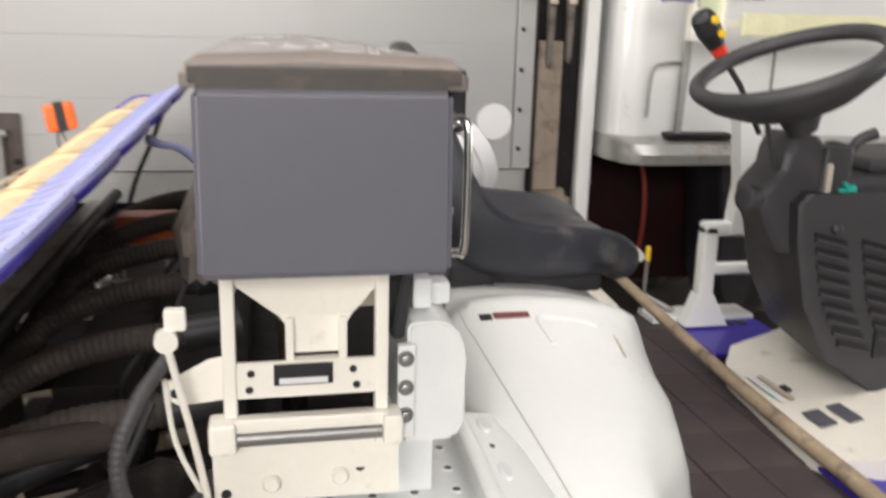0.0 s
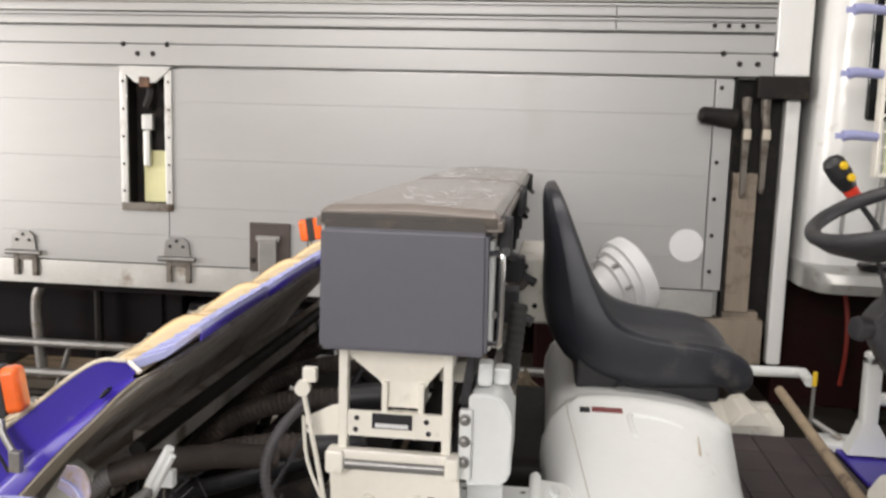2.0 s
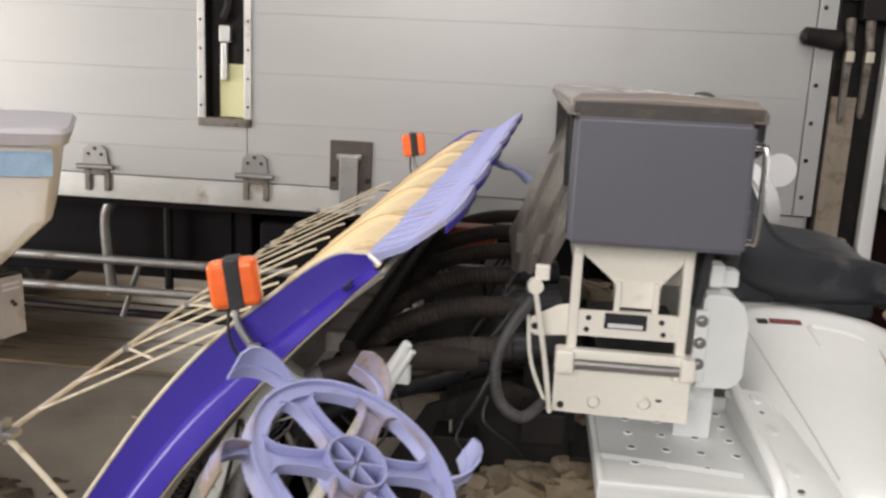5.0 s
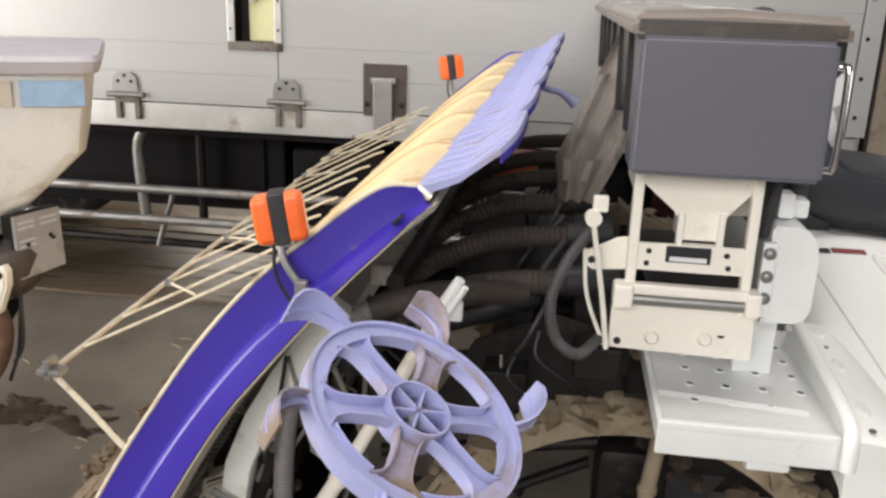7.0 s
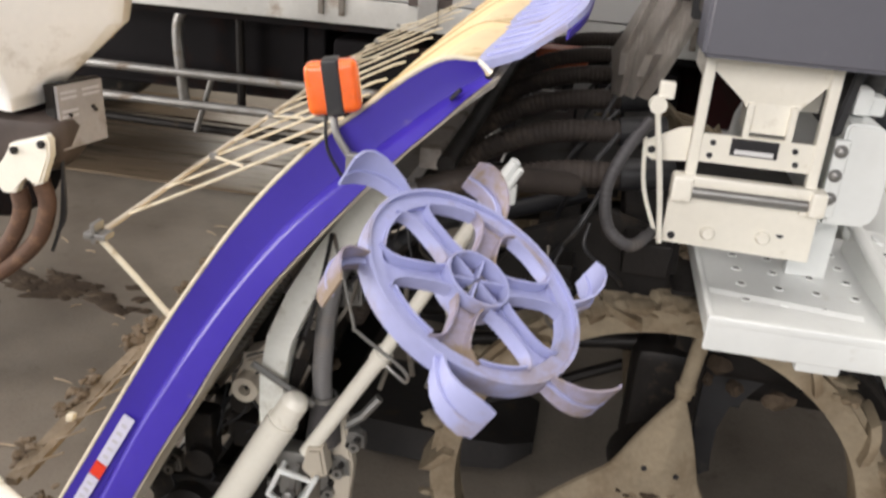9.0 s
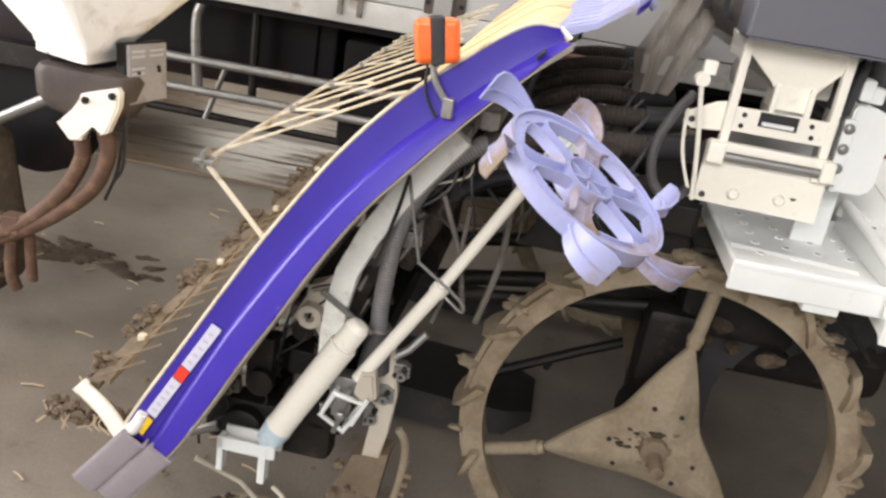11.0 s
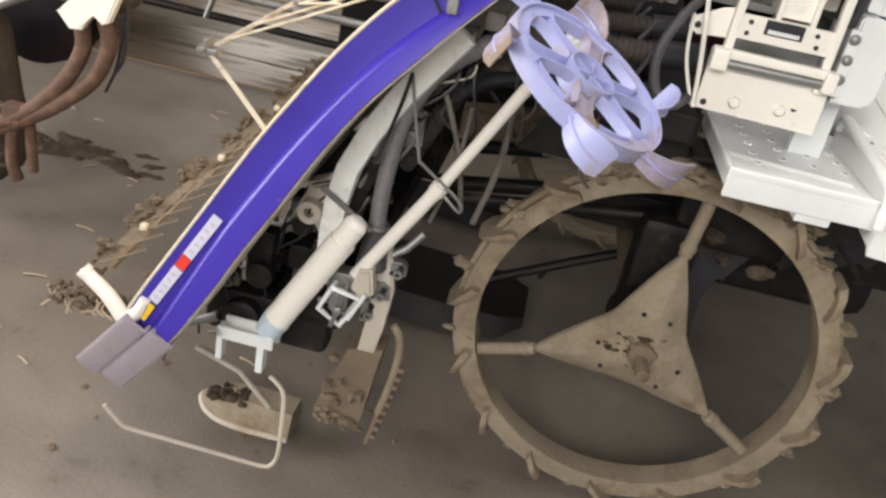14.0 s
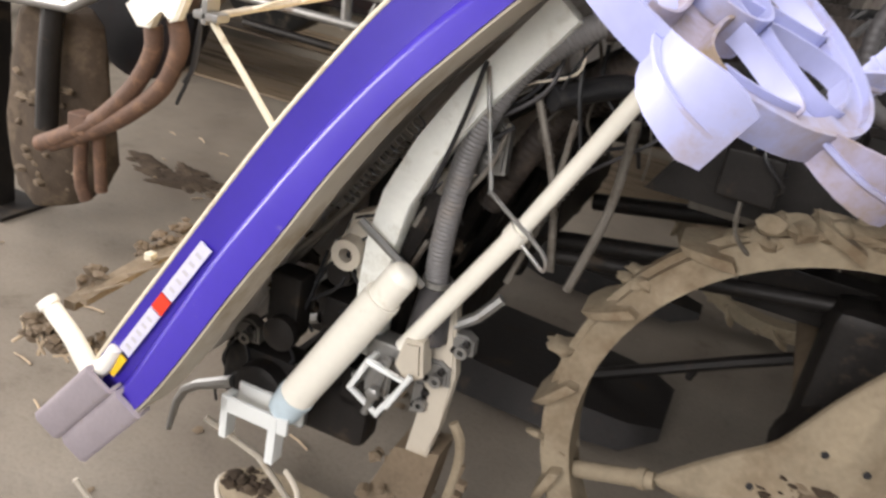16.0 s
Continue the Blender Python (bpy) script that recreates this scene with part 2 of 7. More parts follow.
M_YPLATE = mat("pale_yellow_paint", (0.66, 0.64, 0.36), 0.5, 0, 0.1, 6)
M_HOLE = mat("shaded_hole", (0.10, 0.095, 0.09), 0.8)
M_RIM = mat("grey_lavender_plastic", (0.46, 0.445, 0.48), 0.5, 0, 0.08, 6, (0.38, 0.34, 0.3), 0.15, 8)
M_GROOVE = mat("dusty_groove", (0.50, 0.49, 0.43), 0.6)
M_RODS = mat("dusty_cream_wire", (0.62, 0.56, 0.43), 0.5, 0, 0.12, 12, (0.35, 0.28, 0.18), 0.35, 20)
M_RAIL = mat("grey_violet_rail", (0.30, 0.265, 0.29), 0.5, 0.2, 0.15, 10, (0.28, 0.23, 0.18), 0.3, 10)
M_DARKLID = mat("dark_brown_seal", (0.05, 0.042, 0.036), 0.5, 0, 0.3, 8, (0.12, 0.1, 0.08), 0.35, 12)
M_REDLABEL = mat("faded_red_label", (0.20, 0.05, 0.05), 0.5)
M_SCALE = mat("faded_lavender_sticker", (0.56, 0.55, 0.66), 0.45, 0, 0.12, 40)
M_LABEL = mat("label_white", (0.72, 0.72, 0.72), 0.4, 0, 0.05, 10)
M_INK = mat("label_black", (0.015, 0.015, 0.018), 0.4, 0, 0.1, 10)
M_RED = mat("red_plastic", (0.70, 0.045, 0.02), 0.35, 0, 0.08, 10)
M_DKRED = mat("dull_red_rubber", (0.28, 0.03, 0.02), 0.5, 0, 0.15, 10)
M_YELLOW = mat("yellow_plastic", (0.80, 0.52, 0.02), 0.4, 0, 0.08, 10)
M_LBLUE = mat("faded_blue_print", (0.30, 0.45, 0.62), 0.45, 0, 0.25, 20)
M_TEAL = mat("teal_plastic", (0.02, 0.42, 0.34), 0.4, 0, 0.1, 20)
M_SHED = mat("grey_steel_cladding", (0.16, 0.155, 0.15), 0.6, 0.1, 0.15, 1.5, (0.22, 0.19, 0.16), 0.3, 2, 0.1, 20)
M_DARKGLASS = mat("dark_cab_glass", (0.01, 0.011, 0.013), 0.08, 0, 0.1, 4, coat=0.5)


# shine held down: black, chassis, greasy steel and hoses as if occluded, mud as dusty
for dull, shine in ((M_SHADEBLACK, 0.12), (M_CHASSIS, 0.15), (M_DARKSTEEL, 0.28), (M_BROWNHOSE, 0.3), (M_MUD, 0.2), (M_MUDWHEEL, 0.25), (M_WET, 0.2), (M_CRUST, 0.2)):
    dull.node_tree.nodes["Principled BSDF"].inputs["Specular IOR Level"].default_value = shine


def floor_material():
    m = bpy.data.materials.new("stained_concrete")
    m.use_nodes = True
    n, l = m.node_tree.nodes, m.node_tree.links
    b = n["Principled BSDF"]
    tc = n.new("ShaderNodeTexCoord")

    def noise_node(s, d, r=0.6):
        k = n.new("ShaderNodeTexNoise")
        k.inputs["Scale"].default_value, k.inputs["Detail"].default_value, k.inputs["Roughness"].default_value = s, d, r
        l.new(tc.outputs["Object"], k.inputs["Vector"])
        return k

    def ramp(src, stops):
        r = n.new("ShaderNodeValToRGB")
        e = r.color_ramp.elements
        while len(e) < len(stops):
            e.new(0.5)
        for k, (p, c) in zip(e, stops):
            k.position, k.color = p, (*c, 1)
        l.new(src, r.inputs[0])
        return r

    big, fine, grit = noise_node(0.9, 6), noise_node(7, 8, 0.7), noise_node(90, 4)
    base = ramp(big.outputs[0], [(0.34, (0.118, 0.098, 0.078)), (0.5, (0.170, 0.148, 0.121)), (0.66, (0.222, 0.198, 0.167))])
    dark = ramp(fine.outputs[0], [(0.30, (0.62, 0.58, 0.52)), (0.42, (0.93, 0.92, 0.90)), (0.70, (1.08, 1.06, 1.03))])
    spot = ramp(grit.outputs[0], [(0.3, (0.86, 0.85, 0.83)), (0.5, (1, 1, 1)), (0.75, (1.06, 1.06, 1.06))])
    m1, m2 = n.new("ShaderNodeMix"), n.new("ShaderNodeMix")
    for k, a, c in ((m1, base, dark), (m2, None, spot)):
        k.data_type, k.blend_type = "RGBA", "MULTIPLY"
        k.inputs["Factor"].default_value = 1
        l.new(a.outputs[0] if a else m1.outputs["Result"], k.inputs["A"])
        l.new(c.outputs[0], k.inputs["B"])
    l.new(m2.outputs["Result"], b.inputs["Base Color"])
    rr = n.new("ShaderNodeMapRange")
    rr.inputs[3].default_value, rr.inputs[4].default_value = 0.5, 0.85
    l.new(fine.outputs[0], rr.inputs[0])
    l.new(rr.outputs[0], b.inputs["Roughness"])
    bp = n.new("ShaderNodeBump")
    bp.inputs["Strength"].default_value, bp.inputs["Distance"].default_value = 0.35, 0.004
    l.new(grit.outputs[0], bp.inputs["Height"])
    l.new(bp.outputs[0], b.inputs["Normal"])
    return m


M_FLOOR = floor_material()


# ---- builders ----
def root(name, base, label, category, group="", kind=""):
    ob = new(name)
    ob.location = base
    ob.empty_display_size = 0.1
    return tagged(ob, label, category, group, kind)


def origin_of(ob):
    o = Vector((0, 0, 0))
    while ob:
        o += ob.location
        ob = ob.parent
    return o


def shade(me, limit=0.74):
    """Smooth shading in which large flat faces keep their own normal and only rounded edges blend."""
    n = len(me.polygons)
    me.polygons.foreach_set("use_smooth", [True] * n)
    normal, size = np.empty(3 * n), np.empty(n)
    me.polygons.foreach_get("normal", normal), me.polygons.foreach_get("area", size)
    normal = normal.reshape(-1, 3)
    at = np.empty(len(me.loops), int)
    me.loops.foreach_get("vertex_index", at)
    total = np.empty(n, int)
    me.polygons.foreach_get("loop_total", total)
    face = np.repeat(np.arange(n), total)
    order = np.argsort(at, kind="stable")
    cuts = np.flatnonzero(np.diff(at[order])) + 1
    out = np.zeros((len(at), 3))
    for group in np.split(order, cuts):
        fs = face[group]
        nn = normal[fs]
        near = (nn @ nn.T) > limit
        v = near @ (nn * size[fs][:, None])
        length = np.linalg.norm(v, axis=1, keepdims=True)
        out[group] = np.where(length > 1e-12, v / np.maximum(length, 1e-12), nn)
    me.normals_split_custom_set(out.tolist())


def part(name, bm, material, parent=None, label="", smooth=True):
    """Links a bmesh in world coordinates as one mesh object under its thing or part."""
    me = bpy.data.meshes.new(name)
    lo = Vector([min(v.co[i] for v in bm.verts) for i in range(3)])
    hi = Vector([max(v.co[i] for v in bm.verts) for i in range(3)])
    c = (lo + hi) / 2
    c.z = lo.z
    bmesh.ops.translate(bm, verts=bm.verts, vec=-c)
    bmesh.ops.recalc_face_normals(bm, faces=bm.faces)
    bm.to_mesh(me)
    bm.free()
    me.materials.append(material)
    if smooth:
        shade(me)
    ob = new(name, me)
    if parent:
        ob.parent = parent
        ob.location = c - origin_of(parent)
    else:
        ob.location = c
    if label:
        ob["label"] = label
    if name == "mud":
        ob["kind"] = "stuff"
    return ob


def bx(x0, x1, y0, y1, z0, z1, bev=0.003, m=None, seg=2):
    bm = bmesh.new()
    bmesh.ops.create_cube(bm, size=1)
    bmesh.ops.scale(bm, verts=bm.verts, vec=(abs(x1 - x0), abs(y1 - y0), abs(z1 - z0)))
    if bev:
        bmesh.ops.bevel(bm, geom=bm.edges[:], offset=bev, segments=seg, affect="EDGES", profile=0.5)
    mid = Vector(((x0 + x1) / 2, (y0 + y1) / 2, (z0 + z1) / 2))
    if m is not None:
        bm.transform(m)
    bmesh.ops.translate(bm, verts=bm.verts, vec=mid)
    return bm


def smooth_line(pts, n=6):
    """Catmull-Rom through the points."""
    p = [Vector(q) for q in pts]
    p = [2 * p[0] - p[1]] + p + [2 * p[-1] - p[-2]]
    out = []
    for i in range(1, len(p) - 2):
        a, b, c, d = p[i - 1 : i + 3]
        for k in range(n):
            t = k / n
            out.append(0.5 * (2 * b + (c - a) * t + (2 * a - 5 * b + 4 * c - d) * t * t + (3 * b - a - 3 * c + d) * t**3))
    return out + [p[-2]]


def tube(pts, r, seg=10, curve=0, rib=None, squash=None):
    """A round bar along the points; rib=(pitch, depth) makes it corrugated; r may be a pair, from start to end."""
    p = smooth_line(pts, curve) if curve else [Vector(q) for q in pts]
    r0, r1 = r if isinstance(r, tuple) else (r, r)
    if rib:
        dense, acc = [], [0.0]
        for a, b in zip(p, p[1:]):
            acc.append(acc[-1] + (b - a).length)
        steps = max(4, int(acc[-1] / rib[0] * 3))
        j = 0
        for k in range(steps + 1):
            s = acc[-1] * k / steps
            while j < len(p) - 2 and acc[j + 1] < s:
                j += 1
            f = (s - acc[j]) / max(1e-9, acc[j + 1] - acc[j])
            dense.append(p[j].lerp(p[j + 1], min(1, f)))
        p = dense
    bm = bmesh.new()
    rings, up = [], None
    for i, c in enumerate(p):
        d = (p[min(i + 1, len(p) - 1)] - p[max(i - 1, 0)]).normalized()
        if up is None:
            up = d.orthogonal().normalized()
        up = (up - d * up.dot(d)).normalized()
        side = d.cross(up)
        rr = r0 + (r1 - r0) * i / (len(p) - 1)
        if rib and i % 3 == 0:
            rr -= rib[1]
        rings.append([bm.verts.new(c + rr * (math.cos(2 * math.pi * k / seg) * up + math.sin(2 * math.pi * k / seg) * side)) for k in range(seg)])
    for a, b in zip(rings, rings[1:]):
        for k in range(seg):
            bm.faces.new((a[k], a[(k + 1) % seg], b[(k + 1) % seg], b[k]))
    bm.faces.new(rings[0][::-1]), bm.faces.new(rings[-1])
    return bm


def loft(loops, caps=True):
    bm = bmesh.new()
    rows = [[bm.verts.new(q) for q in loop] for loop in loops]
    n = len(rows[0])
    for a, b in zip(rows, rows[1:]):
        for k in range(n):
            bm.faces.new((a[k], a[(k + 1) % n], b[(k + 1) % n], b[k]))
    if caps:
        bm.faces.new(rows[0][::-1]), bm.faces.new(rows[-1])
    return bm


def prism(profile, y0, y1, bev=0.003, axis="y", seg=2):
    """A closed outline, drawn in x and z, given thickness from y0 to y1 (axis x: outline in y and z; axis z: in x and y)."""
    put = {"y": lambda u, v, w: (u, w, v), "x": lambda u, v, w: (w, u, v), "z": lambda u, v, w: (u, v, w)}[axis]
    bm = loft([[put(u, v, w) for u, v in profile] for w in (y0, y1)])
    if bev:
        rim = [e for e in bm.edges if any(len(f.verts) > 4 or len(profile) <= 4 for f in e.link_faces)]
        bmesh.ops.bevel(bm, geom=rim, offset=bev, segments=seg, affect="EDGES")
    return bm


def lathe(profile, base, axis=(0, 0, 1), seg=32, caps=True):
    """Turns (radius, height) pairs round an axis through base."""
    q = Vector((0, 0, 1)).rotation_difference(Vector(axis).normalized()).to_matrix()
    loops = [[Vector(base) + q @ Vector((r * math.cos(2 * math.pi * k / seg), r * math.sin(2 * math.pi * k / seg), h)) for k in range(seg)] for r, h in profile]
    return loft(loops, caps)


def ring(outer, inner, h0, h1, base, axis=(0, 0, 1), seg=48):
    q = Vector((0, 0, 1)).rotation_difference(Vector(axis).normalized()).to_matrix()
    bm = bmesh.new()
    prof = [(inner, h0), (outer, h0), (outer, h1), (inner, h1)]
    rows = [[bm.verts.new(Vector(base) + q @ Vector((r * math.cos(2 * math.pi * k / seg), r * math.sin(2 * math.pi * k / seg), h))) for r, h in prof] for k in range(seg)]
    for i in range(seg):
        a, b = rows[i], rows[(i + 1) % seg]
        for k in range(4):
            bm.faces.new((a[k], a[(k + 1) % 4], b[(k + 1) % 4], b[k]))
    return bm


def merge(*bms):
    out = bmesh.new()
    for b in bms:
        me = bpy.data.meshes.new("tmp")
        b.to_mesh(me)
        b.free()
        out.from_mesh(me)
        bpy.data.meshes.remove(me)
    return out


def lumps(centre, size, n, r, seed=0, flat=1.0):
    """A clump of uneven clods."""
    rnd = random.Random(seed)
    bms = []
    for _ in range(n):
        bm = bmesh.new()
        bmesh.ops.create_icosphere(bm, subdivisions=2, radius=1)
        rr = r * rnd.uniform(0.5, 1.3)
        c = Vector([centre[i] + rnd.uniform(-1, 1) * size[i] for i in range(3)])
        off = Vector((rnd.random() * 50, rnd.random() * 50, rnd.random() * 50))
        st = (rnd.uniform(0.7, 1.4), rnd.uniform(0.7, 1.4), rnd.uniform(0.5, 1.0) * flat)
        for v in bm.verts:
            k = 1 + 0.5 * noise.noise(v.co * 1.7 + off) + 0.28 * noise.noise(v.co * 4.6 + off)
            v.co = c + Vector((v.co.x * st[0], v.co.y * st[1], v.co.z * st[2])) * rr * k
        bms.append(bm)
    return merge(*bms)


def smears(centre, size, n, r, seed=0):
    """Flat, ragged patches of trodden mud."""
    rnd = random.Random(seed)
    bms = []
    for _ in range(n):
        cx, cy = centre[0] + rnd.gauss(0, 0.5) * size[0], centre[1] + rnd.gauss(0, 0.55) * size[1]
        rr, turn, far = r * rnd.uniform(0.3, 1.2), rnd.uniform(-0.7, 0.5), rnd.uniform(1.3, 2.8)
        off = Vector((rnd.random() * 50, rnd.random() * 50, 0))
        loops = []
        for k, h in ((1.0, 0.0), (0.93, 0.004), (0.55, 0.007), (0.2, 0.008)):
            loop = []
            for i in range(22):
                a = i * math.pi / 11
                e = 1 + 0.75 * noise.noise(Vector((math.cos(a), math.sin(a), 0)) * 1.3 + off) + 0.5 * noise.noise(Vector((math.cos(a), math.sin(a), 0)) * 3.5 + off)
                x, y = math.cos(a) * rr * e * k * far, math.sin(a) * rr * e * k
                loop.append((cx + x * math.cos(turn) - y * math.sin(turn), cy + x * math.sin(turn) + y * math.cos(turn), h * (0.7 + 0.6 * rnd.random()) + 0.001))
            loops.append(loop)
        bms.append(loft(loops))
    return merge(*bms)


def bolt(centre, axis, r=0.008, h=0.006):
    return lathe([(r, 0), (r, h), (r * 0.6, h * 1.3)], centre, axis, 6)

# ---- setting ----
def shell():
    # one ground sheet, concrete in the shed and the yard before it
    bm = bmesh.new()
    bmesh.ops.create_grid(bm, x_segments=60, y_segments=60, size=150)
    for v in bm.verts:
        v.co.z = 0
    ob = part("floor", bm, M_FLOOR, None, smooth=False)
    tagged(ob, "stained dusty concrete floor with dried mud", "floor", kind="structure")
    h = 4.6
    T = 0.2
    # walls: north with a window, the others with a wide door each; east one added for the fill lamp
    walls = {
        "wall_north": [(-6.2, -3.5, 6.5, 6.7, 0, h), (-1.7, 7.2, 6.5, 6.7, 0, h), (-3.5, -1.7, 6.5, 6.7, 0, 0.6), (-3.5, -1.7, 6.5, 6.7, 1.9, h)],
        "wall_east": [(7.0, 7.2, -4.7, -0.4, 0, h), (7.0, 7.2, 3.4, 6.5, 0, h), (7.0, 7.2, -0.4, 3.4, 3.2, h)],
        "wall_south": [(-6.2, -3.6, -4.7, -4.5, 0, h), (3.6, 7.0, -4.7, -4.5, 0, h), (-3.6, 3.6, -4.7, -4.5, 4.1, h)],
        "wall_west": [(-6.2, -6.0, -4.5, -1.5, 0, h), (-6.2, -6.0, 3.5, 6.5, 0, h), (-6.2, -6.0, -1.5, 3.5, 4.0, h)],
    }
    for name, boxes in walls.items():
        ob = part(name, merge(*[bx(*b, bev=0) for b in boxes]), M_SHED, None, smooth=False)
        tagged(ob, "plain grey steel-clad shed wall", "wall", kind="structure")
    win = root("window_1", (-2.6, 6.6, 0.6), "plain steel-framed shed window in the back wall", "window", kind="structure")
    part("window_frame", merge(bx(-3.5, -1.7, 6.57, 6.63, 0.60, 0.65, 0.004), bx(-3.5, -1.7, 6.57, 6.63, 1.85, 1.90, 0.004), bx(-3.5, -3.45, 6.57, 6.63, 0.65, 1.85, 0.004), bx(-1.75, -1.7, 6.57, 6.63, 0.65, 1.85, 0.004), bx(-2.62, -2.58, 6.57, 6.63, 0.65, 1.85, 0.004)), M_STEEL, win)
    ob = part("ceiling", merge(bx(-6.2, 7.2, -4.7, -0.15, h, h + T, bev=0), bx(-6.2, 7.2, 1.55, 6.7, h, h + T, bev=0), bx(-6.2, -3.2, -0.15, 1.55, h, h + T, bev=0), bx(2.0, 7.2, -0.15, 1.55, h, h + T, bev=0)), M_SHED, None, smooth=False)
    tagged(ob, "plain grey shed roof lining with a long opening added for the overhead lamp", "ceiling", kind="structure")
    # unseen panel added to close the roof above the overhead lamp
    ob = part("added_roof_panel", bx(-3.2, 2.0, -0.15, 1.55, h + T - 0.03, h + T, bev=0), M_TANKWHITE, None, smooth=False)
    tagged(ob, "frosted white panel added out of view above the overhead lamp", "roof light", kind="structure")


shell()


# ---- lorry ----
def latch_recess(truck, x0, x1, z0, z1, y):
    w = 0.026
    rec = part("latch_recess", merge(
        bx(x0 - w, x0 + 0.006, y - 0.012, y + 0.004, z0, z1, 0.004),
        bx(x1 - 0.006, x1 + w, y - 0.012, y + 0.004, z0, z1, 0.004)), M_ALU_FRAME, truck, "riveted aluminium frame of the latch recess")
    part("recess_sill", bx(x0 - w, x1 + w, y - 0.014, y + 0.004, z0 - w, z0 + 0.010, 0.004), M_DIRTYSTEEL, rec, "grime-stained lower edge of the recess")
    # near-black sheets put the shade of the recess into its lining
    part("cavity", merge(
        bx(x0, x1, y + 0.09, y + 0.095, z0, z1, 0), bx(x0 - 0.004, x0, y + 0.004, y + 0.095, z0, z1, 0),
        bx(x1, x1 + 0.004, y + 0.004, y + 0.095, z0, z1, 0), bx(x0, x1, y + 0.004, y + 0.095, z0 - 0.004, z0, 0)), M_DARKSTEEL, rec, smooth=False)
    part("back_plate", bx(x0 + 0.05, x1 - 0.01, y + 0.05, y + 0.086, z0 + 0.01, z0 + 0.24, 0.004), M_YPLATE, rec, "yellowed plate inside the recess")
    cx = (x0 + x1) / 2 - 0.005
    part("hook_block", bx(cx - 0.022, cx + 0.026, y - 0.022, y + 0.03, z1 - 0.075, z1 - 0.03, 0.005), M_RUST, rec, "rusty hook block")
    part("hook", tube([(cx, y + 0.05, z1 - 0.01), (cx + 0.012, y + 0.03, z1 - 0.10), (cx - 0.01, y + 0.03, z1 - 0.16)], 0.022, 8, 4), M_DARKSTEEL, rec)
    part("lever", merge(bx(cx - 0.028, cx + 0.022, y + 0.012, y + 0.045, z0 + 0.33, z0 + 0.40, 0.006), bx(cx - 0.022, cx + 0.008, y + 0.012, y + 0.04, z0 + 0.17, z0 + 0.33, 0.008)), M_ALU_FRAME, rec, "worn steel latch lever")
    part("bracket", prism([(x0 - 0.03, z1 + 0.016), (x1 + 0.03, z1 + 0.016), (x1 + 0.005, z1 - 0.012), (x1 - 0.045, z1 - 0.055), (x0 + 0.045, z1 - 0.055), (x0 - 0.005, z1 - 0.012)], y - 0.016, y - 0.004, 0.003), M_ALU_FRAME, rec)
    for k in range(5):
        for xx in (x0 - 0.012, x1 + 0.012):
            part("rivet", lathe([(0.006, 0), (0.004, 0.004)], (xx, y - 0.012, z0 + 0.06 + k * 0.12), (0, -1, 0), 8), M_DARKSTEEL, rec)


def hinge(truck, x, z, y):
    h = part("hinge", prism([(x - 0.062, z + 0.0), (x + 0.062, z + 0.0), (x + 0.055, z + 0.065), (x + 0.03, z + 0.085), (x - 0.03, z + 0.085), (x - 0.055, z + 0.065)], y - 0.014, y, 0.003), M_STEEL, truck, "grey steel drop-side hinge")
    part("barrel", tube([(x - 0.085, y - 0.016, z - 0.012), (x + 0.085, y - 0.016, z - 0.012)], 0.012, 10), M_STEEL, h)
    part("lower_leaf", merge(bx(x - 0.055, x - 0.03, y - 0.008, y + 0.01, z - 0.12, z - 0.02, 0.003), bx(x + 0.035, x + 0.06, y - 0.008, y + 0.01, z - 0.12, z - 0.02, 0.003), bx(x - 0.055, x + 0.06, y - 0.006, y + 0.01, z - 0.05, z - 0.03, 0.003)), M_DIRTYSTEEL, h)
    for dx, dz in ((-0.03, 0.045), (0.03, 0.045), (0, 0.07)):
        part("bolt", bolt((x + dx, y - 0.014, z + dz), (0, -1, 0), 0.007), M_DARKSTEEL, h)


